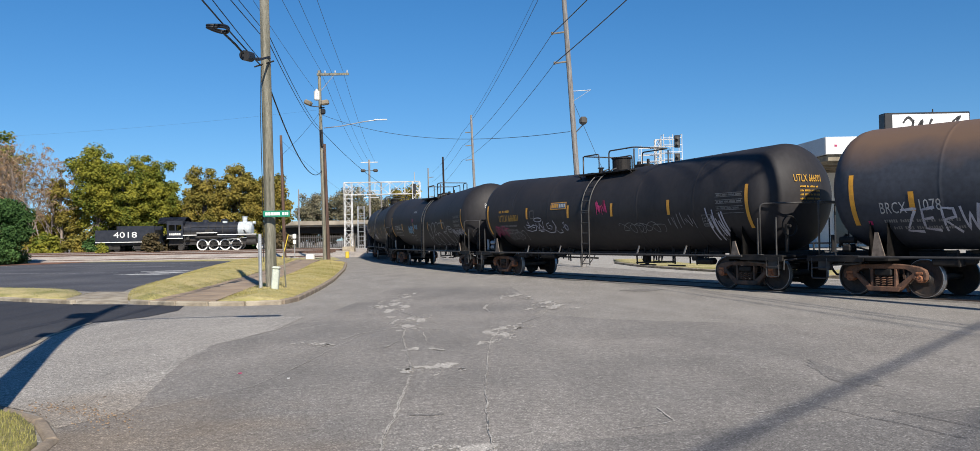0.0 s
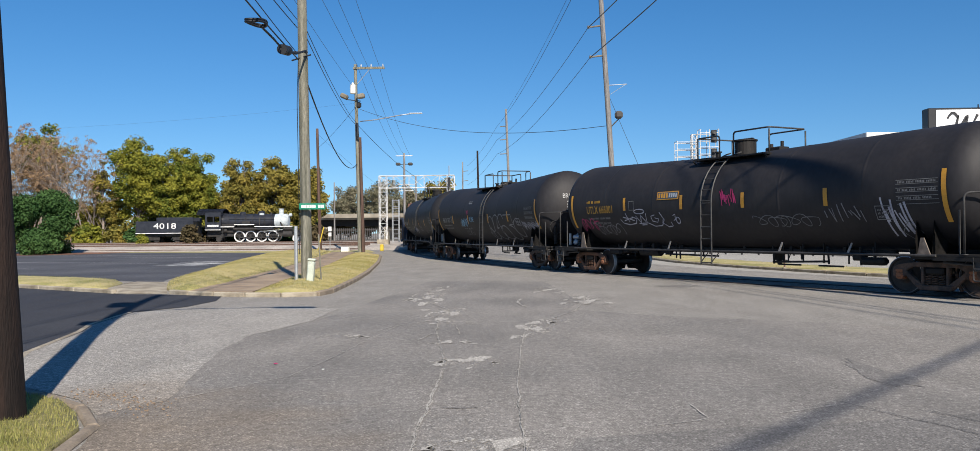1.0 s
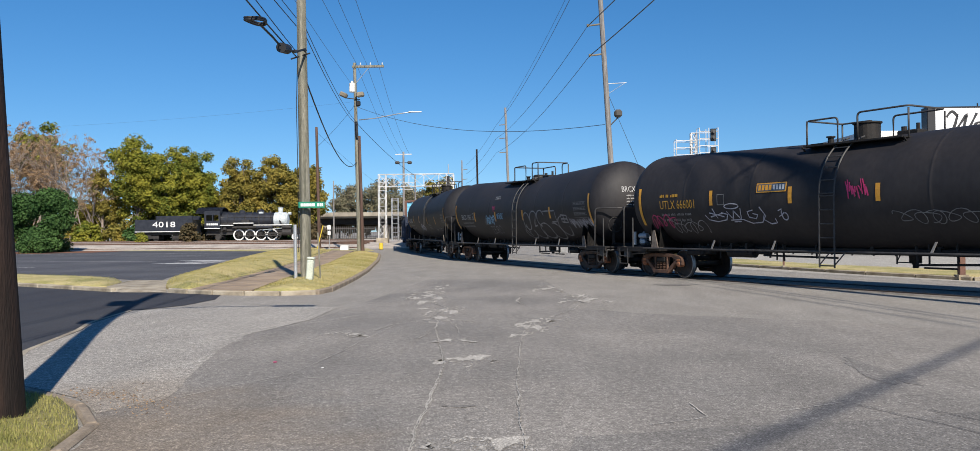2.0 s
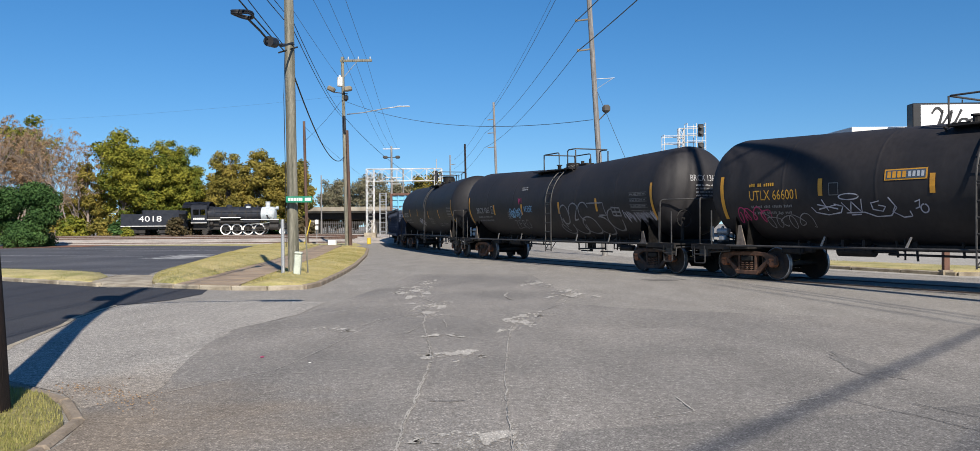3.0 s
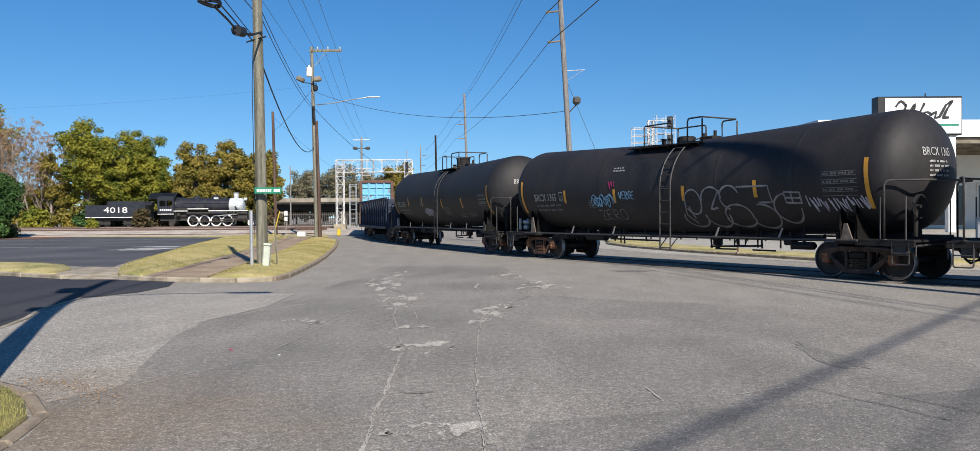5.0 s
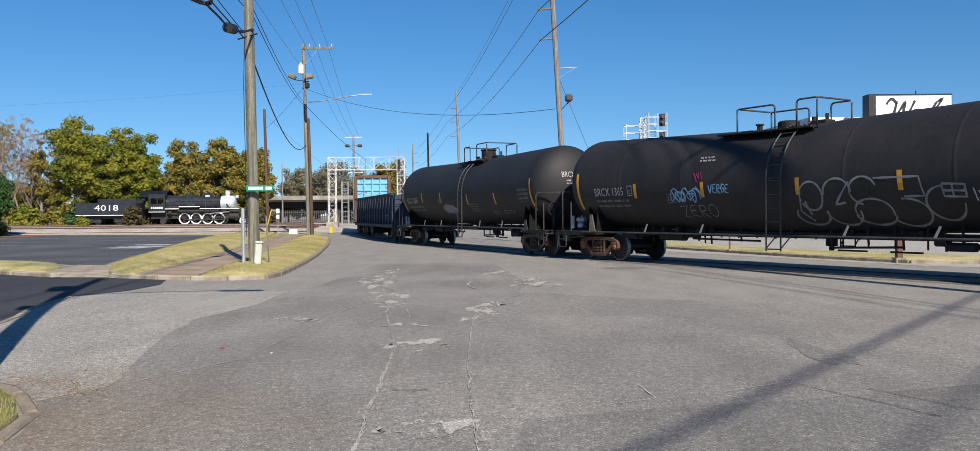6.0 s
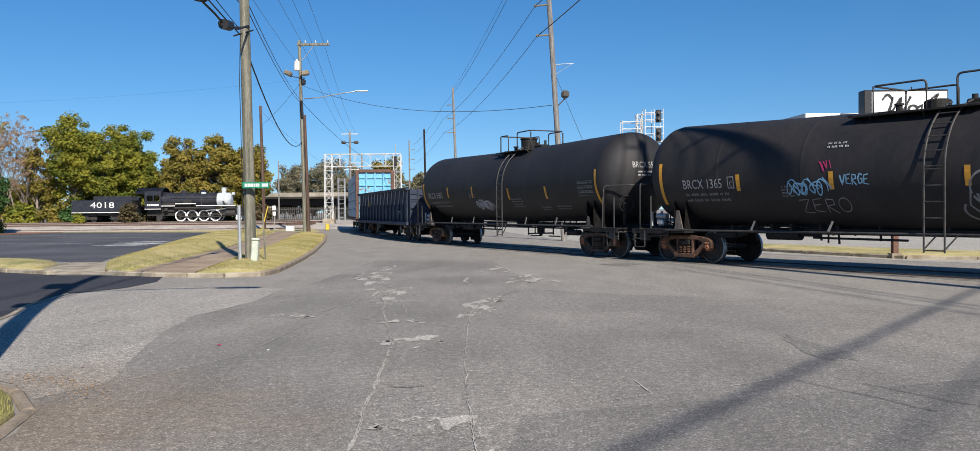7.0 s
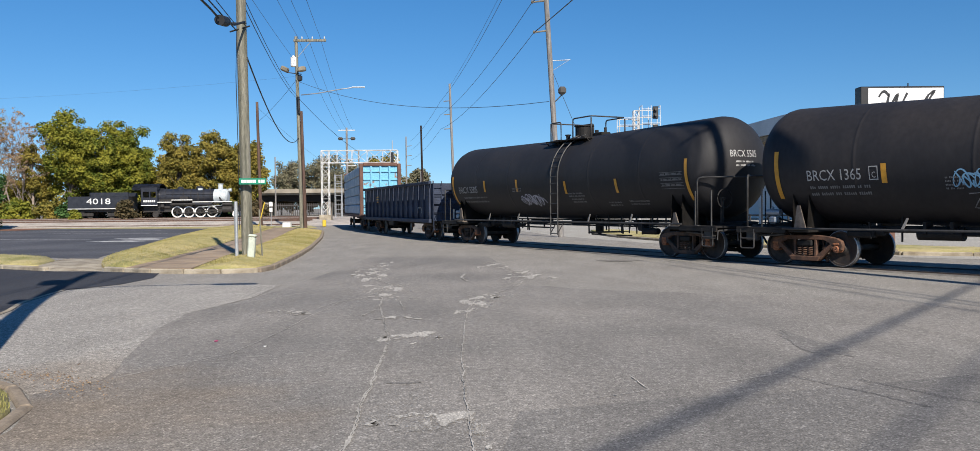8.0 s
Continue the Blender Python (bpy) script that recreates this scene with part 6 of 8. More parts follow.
# pole with the street sign
p1 = pole("utility_pole", (-6.74, 25.87), (-6.87, 25.87, 11.5), 0.175, 0.135, "wood", "weathered grey-brown wooden utility pole on the corner lawn")
bm = bmesh.new()
rod(bm, (-0.29, -0.16, 0.0), (-0.30, -0.16, 1.85), 0.055, n=8)
part("guy_guard", bm, M["galv"], p1, "pale grey cable guard")
bm = bmesh.new()
tube(bm, [(-0.20, -0.1, 7.0), (-0.24, -0.12, 5.6), (-0.2, -0.15, 3.2), (-0.19, -0.16, 1.0)], 0.012)
part("down_lead", bm, M["cable"], p1)
bm = bmesh.new()
rod(bm, (-0.4, -0.12, 6.95), (0.2, -0.12, 7.12), 0.025)
rod(bm, (-0.35, -0.12, 7.22), (0.1, -0.12, 7.2), 0.02)
part("cable_clamp", bm, M["cable"], p1)

sign = thing("street_sign", Matrix.Translation((-6.43, 25.5, -0.2)), "green street name sign with white lettering fixed to a wooden pole", "street sign")
bm = boxes((-0.44, 0.36, -0.015, 0.015, 2.55, 2.74), bevel=0.004)
part("name_blade", bm, M["green"], sign)
for x, w in ((-0.37, 0.07), (-0.285, 0.07), (-0.2, 0.08), (-0.105, 0.05), (-0.04, 0.05), (0.02, 0.045), (0.14, 0.06), (0.215, 0.05), (0.275, 0.045)):
    part("lettering_bar", boxes((x, x + w, -0.021, -0.0165, 2.60, 2.69)), M["white"], sign)
part("bracket", boxes((-0.40, -0.26, 0.016, 0.26, 2.60, 2.69), bevel=0.005), M["galv"], sign)

ped = thing("cable_pedestal", Matrix.Translation((-6.33, 24.6, 0.13)) @ Matrix.Rotation(radians(5), 4, "Y"), "pale green telephone cable pedestal leaning on the lawn", "cable pedestal")
part("housing", boxes((-0.10, 0.10, -0.1, 0.1, -0.05, 0.68), bevel=0.03), M["pede"], ped)
part("cap", boxes((-0.11, 0.11, -0.11, 0.11, 0.68, 0.76), bevel=0.03), M["pede"], ped)
part("base_stub", boxes((-0.08, 0.08, -0.07, 0.07, -0.25, -0.04)), M["black"], ped)
stake = thing("marker_stake", Matrix.Translation((-6.25, 25.6, 0.1)), "thin brown marker stake with a yellow tip", "stake")
bm = bmesh.new()
rod(bm, (0.02, 0, -0.1), (-0.06, 0, 1.5), 0.025, n=6)
part("shaft", bm, M["wood"], stake)
bm = bmesh.new()
rod(bm, (-0.09, 0.02, 1.0), (0.1, 0.02, 1.72), 0.016, n=5)
part("tip", bm, M["safety"], stake)

# far wooden pole with crossarm, transformer, flood lamps and street lamp arm
p2 = pole("utility_pole", (-13.98, 71.0), (-14.25, 71.0, 15.9), 0.17, 0.13, "wood", "tall weathered utility pole with crossarm, transformer and lamps")
part("crossarm", boxes((-0.45, 2.25, -0.18, -0.06, 15.45, 15.65), bevel=0.02), M["wood"], p2)
bm = bmesh.new()
rod(bm, (-0.1, -0.12, 14.2), (1.0, -0.12, 15.5), 0.03)
part("brace", bm, M["galv"], p2)
for x in (0.25, 1.1, 2.1):
    bm = bmesh.new()
    spin(bm, [(15.65, 0.05), (15.75, 0.07), (15.85, 0.04), (15.9, 0.02)], n=8, axis="z")
    bmesh.ops.translate(bm, verts=bm.verts, vec=(x, -0.12, 0))
    part("insulator", bm, M["sidegrey"], p2)
bm = spin(bmesh.new(), [(13.4, 0.2), (13.45, 0.24), (14.15, 0.24), (14.2, 0.12), (14.35, 0.05)], n=12, axis="z")
bmesh.ops.translate(bm, verts=bm.verts, vec=(-0.48, -0.1, 0))
part("transformer", bm, M["white"], p2, "pale grey transformer can")
for x, tilt in ((-1.15, 25), (0.25, -10)):
    bm = boxes((-0.33, 0.33, -0.25, 0.25, -0.2, 0.2), bevel=0.09)
    bmesh.ops.rotate(bm, verts=bm.verts, matrix=Matrix.Rotation(radians(tilt), 3, "Y"))
    bmesh.ops.translate(bm, verts=bm.verts, vec=(x, -0.35, 13.15))
    part("flood_lamp", bm, M["soffit"], p2, "weathered flood lamp housing")
bm = bmesh.new()
rod(bm, (-1.0, -0.3, 12.9), (0.2, -0.2, 12.75), 0.04)
spin(bm, [(12.2, 0.1), (12.3, 0.22), (12.6, 0.22), (12.7, 0.1)], n=10, axis="z")
part("lamp_bracket", bm, M["black"], p2)
bm = tube(bmesh.new(), [(0.1, -0.1, 11.05), (1.5, -0.3, 11.15), (3.5, -0.6, 11.45), (4.6, -0.8, 11.55)], 0.045)
part("lamp_arm", bm, M["galv"], p2, smooth=True)
part("street_lamp_head", boxes((4.4, 5.5, -0.95, -0.70, 11.52, 11.60), bevel=0.035), M["white"], p2)
bm = tube(bmesh.new(), [(-0.12, -0.2, 10.9), (-0.10, -0.2, 10.2), (-0.06, -0.2, 9.5)], 0.13)
part("cable_coil", bm, M["cable"], p2)
pole("utility_pole", (-13.64, 70.85), (-13.86, 70.85, 9.7), 0.15, 0.11, "redwood", "reddish brown stub pole beside the tall pole")
pole("utility_pole", (-18.9, 77.3), (-19.1, 77.3, 11.3), 0.16, 0.12, "redwood", "bare reddish brown utility pole near the tracks")
pole("utility_pole", (-26.8, 118), (-26.8, 118, 8.8), 0.12, 0.08, "greywood", "thin grey wooden pole beyond the tracks", 8)

# tall poles on the far side of the train
rp = pole("utility_pole", (4.78, 44.0), (3.76, 44.0, 18.5), 0.155, 0.115, "greywood", "tall grey leaning transmission pole with stand-off arms")
for z in (10.65, 12.2, 15.0):
    x = -1.05 * z / 18.5
    bm = bmesh.new()
    rod(bm, (x, 0, z + 0.06), (x - 0.72, 0, z - 0.02), 0.05, 0.04)
    rod(bm, (x - 0.72, 0, z - 0.08), (x - 0.72, 0, z + 0.06), 0.06)
    part("standoff_arm", bm, M["soffit"], rp)
bm = bmesh.new()
rod(bm, (-0.45, 0, 9.15), (0.55, 0, 9.2), 0.02)
rod(bm, (-0.45, 0, 8.6), (0.5, 0, 9.2), 0.012)
part("side_bracket", bm, M["galv"], rp)
bm = boxes((-0.1, 0.3, -0.25, 0.15, 7.4, 7.8), bevel=0.1)
rod(bm, (-0.4, 0, 6.9), (0.1, 0, 7.4), 0.03)
part("flood_lamp", bm, M["shade"], rp, "weathered flood lamp housing")
fp = pole("utility_pole", (-1.6, 95.0), (-2.05, 95.0, 15.4), 0.17, 0.12, "greywood", "distant grey transmission pole with stand-off arms")
for z in (10.4, 12.0, 13.5):
    bm = bmesh.new()
    rod(bm, (-0.35, 0, z), (-1.15, 0, z - 0.05), 0.05)
    part("standoff_arm", bm, M["soffit"], fp)
dp = pole("utility_pole", (-4.6, 85.0), (-4.75, 85.0, 9.8), 0.12, 0.09, "brownwood", "distant dark brown pole")
for x, y, h in ((-10.3, 140, 13.3), (-8.5, 150, 8.0), (-6.6, 155, 6.5), (-14.2, 160, 10.4)):
    q = pole("utility_pole", (x, y), (x, y, h), 0.15, 0.1, "greywood", "thin distant utility pole with short arms", 8)
    for k in range(3):
        part("standoff_arm", rod(bmesh.new(), (0, 0, h - 1.6 - 1.6 * k), (0.9, 0, h - 1.5 - 1.6 * k), 0.05), M["soffit"], q)
cp = pole("utility_pole", (-18.6, 130), (-18.6, 130, 13.9), 0.2, 0.15, "greywood", "distant pole with double crossarms and yard lamps")
for b in ((-1.3, 1.3, -0.1, 0.1, 13.45, 13.57), (-1.0, 1.4, -0.1, 0.1, 9.05, 9.15), (-0.9, 1.4, -0.1, 0.1, 8.05, 8.15)):
    part("crossarm", boxes(b), M["lattice"], cp)
for x in (-0.95, 0.95):
    bm = boxes((x - 0.36, x + 0.36, -0.3, 0.3, 12.0, 12.45), bevel=0.14)
    part("yard_lamp", bm, M["shade"], cp)
bm = bmesh.new()
rod(bm, (-0.9, 0, 12.2), (0.9, 0, 12.2), 0.05)
part("lamp_bracket", bm, M["black"], cp)
pole("utility_pole", (-17.2, 133), (-17.2, 133, 10.6), 0.16, 0.12, "greywood", "distant grey pole beside the yard lamps", 8)

# poles behind the viewer that carry the wires overhead
back_a = pole("utility_pole", (-2.4, -24.0), (-2.4, -24, 15.6), 0.18, 0.13, "wood", "weathered utility pole farther down the street")
part("crossarm", boxes((-1.2, 1.2, -0.1, 0.1, 15.1, 15.3)), M["wood"], back_a)
back_d = pole("utility_pole", (-8.4, -30.5), (-8.4, -30.5, 14.5), 0.17, 0.13, "wood", "weathered utility pole at the end of the bundled cable")
back_b = pole("utility_pole", (-3.0, -9.0), (-3.0, -9.0, 9.2), 0.17, 0.13, "wood", "weathered utility pole carrying telephone cables")
back_c = pole("utility_pole", (30.0, 15.5), (30.0, 15.5, 14.5), 0.17, 0.13, "wood", "weathered utility pole across the tracks")
for q in (back_c, back_d):
    part("crossarm", boxes((-0.3, 2.1, -0.07, 0.07, 13.82, 13.95), bevel=0.01), M["wood"], q)

for i, (x2, xb) in enumerate(((0.25, -1.1), (1.1, 0.0), (2.1, 1.1))):
    wire((-14.35 + x2, 70.9, 15.88), (-2.4 + xb, -24, 15.3), 0.9, 0.014)
    wire((-14.35 + x2, 70.9, 15.88), (-18.6 + 0.9 * (i - 1), 130, 13.6), 0.8, 0.014)
wire((-14.35, 70.9, 13.9), (-4.5, -24, 14.2), 1.0, 0.012)
wire((-6.9, 25.9, 8.35), (-14.1, 71, 10.9), 0.45, 0.014, "cable")
wire((-6.9, 25.9, 8.1), (-14.1, 71, 10.7), 0.5, 0.015, "cable")
wire((-14.1, 71, 10.8), (-12.3, 94, 7.9), 0.3, 0.02, "cable")
wire((-6.95, 25.7, 8.2), (-4.3, -9, 8.9), 0.30, 0.012, "cable")
wire((-6.95, 25.7, 7.95), (-4.2, -9, 8.6), 0.35, 0.014, "cable", "thick telephone cable between poles", "telephone_cable")
wire((-6.95, 25.7, 7.15), (-3.0, -9, 7.7), 0.30, 0.013, "cable", "thick telephone cable between poles", "telephone_cable")
wire((-6.95, 25.7, 7.0), (-3.0, -9, 7.3), 0.42, 0.02, "cable", "thick telephone cable between poles", "telephone_cable")
wire((-6.85, 25.9, 6.7), (-14.15, 71.0, 7.5), 1.4, 0.026, "cable", "sagging black service cable between poles", "service_cable")
wire((-14.35, 71, 12.3), (4.2, 44, 7.05), 1.1, 0.016)
wire((-14.2, 71, 12.4), (-19.05, 77.3, 9.5), 0.2, 0.014)
wire((-14.4, 71, 12.6), (-70, 92, 13.4), 0.6, 0.005)
wire((-19.05, 77.3, 10.8), (-16.3, 94, 6.9), 0.2, 0.01)
tp = pole("utility_pole", (12.55, 9.2), (12.45, 9.2, 19.0), 0.21, 0.14, "greywood", "tall grey transmission pole beside the street track")
for z in (14.25, 15.8, 18.6):
    bm = bmesh.new()
    rod(bm, (-0.1, 0, z + 0.06), (-0.8, 0, z - 0.02), 0.05, 0.04)
    part("standoff_arm", bm, M["soffit"], tp)
for z, zf in ((10.6, 10.35), (12.15, 11.95), (15.0, 13.45)):
    x = 4.75 - 1.05 * z / 18.5 - 0.72
    wire((x, 44, z), (-3.1, 95, zf), 0.7, 0.016)
    wire((x, 44, z), (11.75, 9.2, z + 3.6), 0.45, 0.025)
    wire((11.75, 9.2, z + 3.6), (18.5, -26, z + 3), 0.6, 0.03)
    wire((-3.1, 95, zf), (-9.6, 140, zf - 0.9), 0.5, 0.016)
wire((3.9, 44, 17.0), (-2.0, 95, 15.2), 0.5, 0.012)
wire((4.25, 43.9, 8.9), (8.5, 47.5, 0.1), 0.05, 0.012)
# heavy bundled cable overhead whose shadow crosses the street
wire((-8.15, -30.5, 14.0), (30.0, 15.5, 14.0), 0.0, 0.043, "cable", "heavy bundled cable across the street", "bundled_cable")
wire((-6.32, -30.5, 14.0), (31.83, 15.5, 14.0), 0.0, 0.022, "cable", "heavy bundled cable across the street", "bundled_cable")

# slack loop and splice case on the telephone cable
loop = thing("cable_slack_loop", Matrix.Translation((-6.46, 20.2, 6.72)), "black slack cable loop hung on the overhead cable", "cable loop")
ring = []
for i in range(28):
    a = 2 * math.pi * i / 28
    ring.append((0.21 * math.cos(a), 0.50 * math.sin(a), 0.05 * math.sin(a) + 0.02 * math.cos(2 * a)))
for dz in (0.0, 0.05):
    bm = tube(bmesh.new(), [(x, y, z + dz) for x, y, z in ring], 0.03, closed=True)
    part("cable_turn", bm, M["cable"], loop, smooth=True)
splice = thing("splice_case", Matrix.Translation((-6.62, 23.2, 6.72)) @ Matrix.Rotation(radians(8), 4, "X"), "black dome-shaped cable splice case hung under the cable", "splice case")
bm = bmesh.new()
rod(bm, (0, -0.30, 0), (0, 0.30, 0), 0.14, n=16)
bmesh.ops.bevel(bm, geom=[e for e in bm.edges if len(e.link_faces) == 2 and e.calc_face_angle(0) > 1], offset=0.045, segments=2, affect="EDGES")
part("case", bm, M["cable"], splice)
bm = tube(bmesh.new(), [(0, 0.4, 0.0), (-0.02, 1.2, -0.02), (-0.02, 2.4, 0.15)], 0.035)
part("stub_cable", bm, M["cable"], splice)
bm = tube(bmesh.new(), [(0, -0.4, 0.05), (0.05, -1.2, 0.2), (0.14, -2.6, 0.4)], 0.03)
part("tail_cable", bm, M["cable"], splice)


# ---- signal gantry ----
def truss(a, b, w, h, r, panels):
    """An open box truss from a to b."""
    bm = bmesh.new()
    a, b = Vector(a), Vector(b)
    d = (b - a).normalized()
    vertical = abs(d.z) > 0.7
    u = Vector((1, 0, 0)) if vertical else d.cross(Vector((0, 0, 1))).normalized()
    v = d.cross(u).normalized()
    corner = [(u * sx * w / 2 + v * sy * h / 2) for sx, sy in ((-1, -1), (1, -1), (1, 1), (-1, 1))]
    for c in corner:
        rod(bm, a + c, b + c, r, n=6)
    for i in range(panels):
        p, q = a.lerp(b, i / panels), a.lerp(b, (i + 1) / panels)
        for k in range(4):
            c, e = corner[k], corner[(k + 1) % 4]
            if i % 2:
                c, e = e, c
            rod(bm, p + c, q + e, r * 0.6, n=4, caps=False)
            rod(bm, q + c, q + e, r * 0.6, n=4, caps=False)
    return bm


g = thing("signal_gantry", Matrix.Translation((-12.2, 94, 0)), "white lattice signal gantry spanning the railway track", "signal gantry")
part("leg", truss((-3.65, 0, 0.9), (-3.65, 0, 7.95), 0.8, 0.8, 0.04, 8), M["lattice"], g)
part("leg", truss((3.95, 0, 0.0), (3.95, 0, 7.95), 0.8, 0.8, 0.04, 8), M["lattice"], g)
part("beam", truss((-4.05, 0, 7.3), (4.35, 0, 7.3), 0.8, 1.35, 0.042, 5), M["lattice"], g)
part("footing", boxes((-4.3, -3.0, -0.6, 0.6, 0.0, 0.9), bevel=0.05), M["kerb"], g)
part("footing", boxes((3.4, 4.5, -0.6, 0.6, -0.1, 0.2), bevel=0.05), M["kerb"], g)
bm = bmesh.new()
for y in (-0.9, -1.5):
    for x in (-2.4, -1.7):
        rod(bm, (x, y, 0.6), (x, y, 5.3), 0.035, n=5)
for k in range(9):
    z = 1.0 + 0.5 * k
    rod(bm, (-2.4, -1.5, z), (-1.7, -1.5, z), 0.025, n=4)
for z in (3.4, 4.3, 5.2):
    for a, b in (((-2.4, -1.5), (-1.7, -1.5)), ((-1.7, -1.5), (-1.7, -0.9)), ((-1.7, -0.9), (-2.4, -0.9)), ((-2.4, -0.9), (-2.4, -1.5))):
        rod(bm, (*a, z), (*b, z), 0.03, n=4)
part("ladder_cage", bm, M["galv"], g)
for x in (3.8,):
    part("signal_head", boxes((x - 0.14, x + 0.14, -0.7, -0.45, 6.6, 7.7), bevel=0.03), M["black"], g)
    bm = bmesh.new()
    rod(bm, (x, -0.45, 7.9), (x, -0.45, 9.0), 0.05)
    part("mast", bm, M["galv"], g)

st = thing("signal_tower", Matrix.Translation((14.7, 75, 0)), "white railed signal platform on a steel mast", "signal tower")
part("mast", truss((0.2, 0, 0), (0.2, 0, 10.0), 0.5, 0.5, 0.05, 12), M["lattice"], st)
bm = bmesh.new()
for x0, x1, z0, z1 in ((-1.4, 0.2, 6.2, 9.4), (0.6, 2.2, 7.6, 10.4), (-1.4, 4.2, 5.6, 6.9)):
    for y in (-0.6, 0.6):
        k = max(2, int((x1 - x0) / 0.8) + 1)
        for i in range(k):
            x = x0 + (x1 - x0) * i / (k - 1)
            rod(bm, (x, y, z0), (x, y, z1), 0.035, n=4)
        z = z0
        while z <= z1 + 0.01:
            rod(bm, (x0, y, z), (x1, y, z), 0.035, n=4)
            z += 0.62
    for x in (x0, x1):
        rod(bm, (x, -0.6, z1), (x, 0.6, z1), 0.03, n=4)
part("railing", bm, M["lattice"], st)
part("deck", boxes((-1.5, 4.3, -0.65, 0.65, 5.5, 5.6), (0.5, 2.3, -0.65, 0.65, 7.5, 7.58)), M["galv"], st)
bm = truss((0.2, 0, 5.2), (4.4, 0, 5.2), 0.7, 0.7, 0.04, 5)
part("cantilever", bm, M["lattice"], st)
for z in (7.6, 9.2):
    part("signal_head", boxes((1.5, 2.0, -0.8, -0.66, z, z + 1.1), bevel=0.05), M["black"], st)
    for k in range(2):
        bm = bmesh.new()
        rod(bm, (1.75, -0.8, z + 0.3 + 0.5 * k), (1.75, -1.05, z + 0.32 + 0.5 * k), 0.13, n=10)
        part("lamp_hood", bm, M["black"], st)


# ---- steam locomotive with tender ----
def locomotive():
    D, Z = 112.0, 0.592
    lo = thing("steam_locomotive", Matrix.Translation((-36.9, D, Z)), "black preserved steam locomotive with silver smokebox", "steam locomotive")
    # x forward (right); boiler
    bm = spin(bmesh.new(), [(-3.5, 1.0), (-3.5, 1.02), (1.2, 0.98), (3.6, 0.92), (3.6, 0.9)], n=28)
    bmesh.ops.translate(bm, verts=bm.verts, vec=(0, 0, 2.75))
    part("boiler", bm, M["locoblack"], lo, smooth=False)
    bm = spin(bmesh.new(), [(3.6, 0.88), (3.6, 0.97), (5.1, 0.97), (5.2, 0.85), (5.32, 0.7), (5.36, 0.2)], n=28)
    bmesh.ops.translate(bm, verts=bm.verts, vec=(0, 0, 2.75))
    part("smokebox", bm, M["silver"], lo, "silver painted smokebox")
    bm = spin(bmesh.new(), [(3.6, 0.36), (3.75, 0.3), (4.3, 0.32), (4.4, 0.4), (4.42, 0.28)], n=16, axis="z")
    bmesh.ops.translate(bm, verts=bm.verts, vec=(4.3, 0, 0))
    part("chimney", bm, M["silver"], lo)
    for x, r, h in ((1.6, 0.48, 0.55), (-0.9, 0.42, 0.45)):
        bm = spin(bmesh.new(), [(3.55, r), (3.6 + h * 0.6, r), (3.6 + h * 0.9, r * 0.7), (3.6 + h, r * 0.2)], n=16, axis="z")
        bmesh.ops.translate(bm, verts=bm.verts, vec=(x, 0, 0))
        part("dome", bm, M["locoblack"], lo)
    bm = boxes((1.5, 2.1, -0.55, -0.35, 3.55, 3.8), bevel=0.03)
    part("number_box", bm, M["silver"], lo)
    for x in (-2.6, -1.6, -0.3, 0.7, 2.3, 3.2):
        bm = bmesh.new()
        rr = 1.035 - max(0, x - 1.2) * 0.026
        tube(bm, [(x, rr * math.cos(2 * math.pi * j / 32), 2.75 + rr * math.sin(2 * math.pi * j / 32)) for j in range(32)], 0.03, closed=True)
        part("boiler_band", bm, M["locodark"], lo)
    for line, r in (([(1.6, -0.9, 3.3), (1.7, -1.12, 2.7), (1.7, -1.2, 1.6)], 0.05), ([(-0.2, -0.95, 3.25), (-0.1, -1.15, 2.6), (0.2, -1.25, 2.1)], 0.04), ([(4.4, -0.9, 2.6), (4.7, -1.15, 2.2), (5.2, -1.2, 1.8)], 0.1)):
        part("sand_pipe" if r < 0.1 else "steam_pipe", tube(bmesh.new(), line, r), M["locodark"], lo)
    bm = boxes((-0.6, 0.5, -1.42, -1.05, 2.1, 2.75), bevel=0.06)
    part("air_pump", bm, M["locodark"], lo)
    # cab
    bm = bmesh.new()
    box(bm, -5.5, -5.4, -1.45, 1.45, 1.6, 3.9)
    box(bm, -3.5, -3.4, -1.45, 1.45, 1.6, 3.9)
    for y in (-1.5, 1.42):
        for b in ((-5.5, -3.4, 1.6, 2.65), (-5.5, -3.4, 3.4, 3.95), (-5.5, -5.25, 2.65, 3.4), (-4.45, -4.3, 2.65, 3.4), (-3.6, -3.4, 2.65, 3.4)):
            box(bm, b[0], b[1], y, y + 0.08, b[2], b[3])
    part("cab", bm, M["locoblack"], lo)
    bm = bmesh.new()
    k = 9
    top = [(1.7 * math.sin(radians(-62 + 124 * i / (k - 1))), 2.85 + 1.6 * math.cos(radians(-62 + 124 * i / (k - 1)))) for i in range(k)]
    a = [bm.verts.new((-6.7, y, z)) for y, z in top]
    b = [bm.verts.new((-3.2, y, z)) for y, z in top]
    for i in range(k - 1):
        bm.faces.new((a[i], a[i + 1], b[i + 1], b[i]))
    bmesh.ops.solidify(bm, geom=bm.faces[:], thickness=0.06)
    part("cab_roof", bm, M["locoblack"], lo)
    part("name_bars", boxes(*[(x, x + 0.18, -1.512, -1.503, 2.05, 2.3) for x in (-5.2, -4.93, -4.66, -4.4, -4.14, -3.88)]), M["white"], lo, "white lettering bars on the cab")
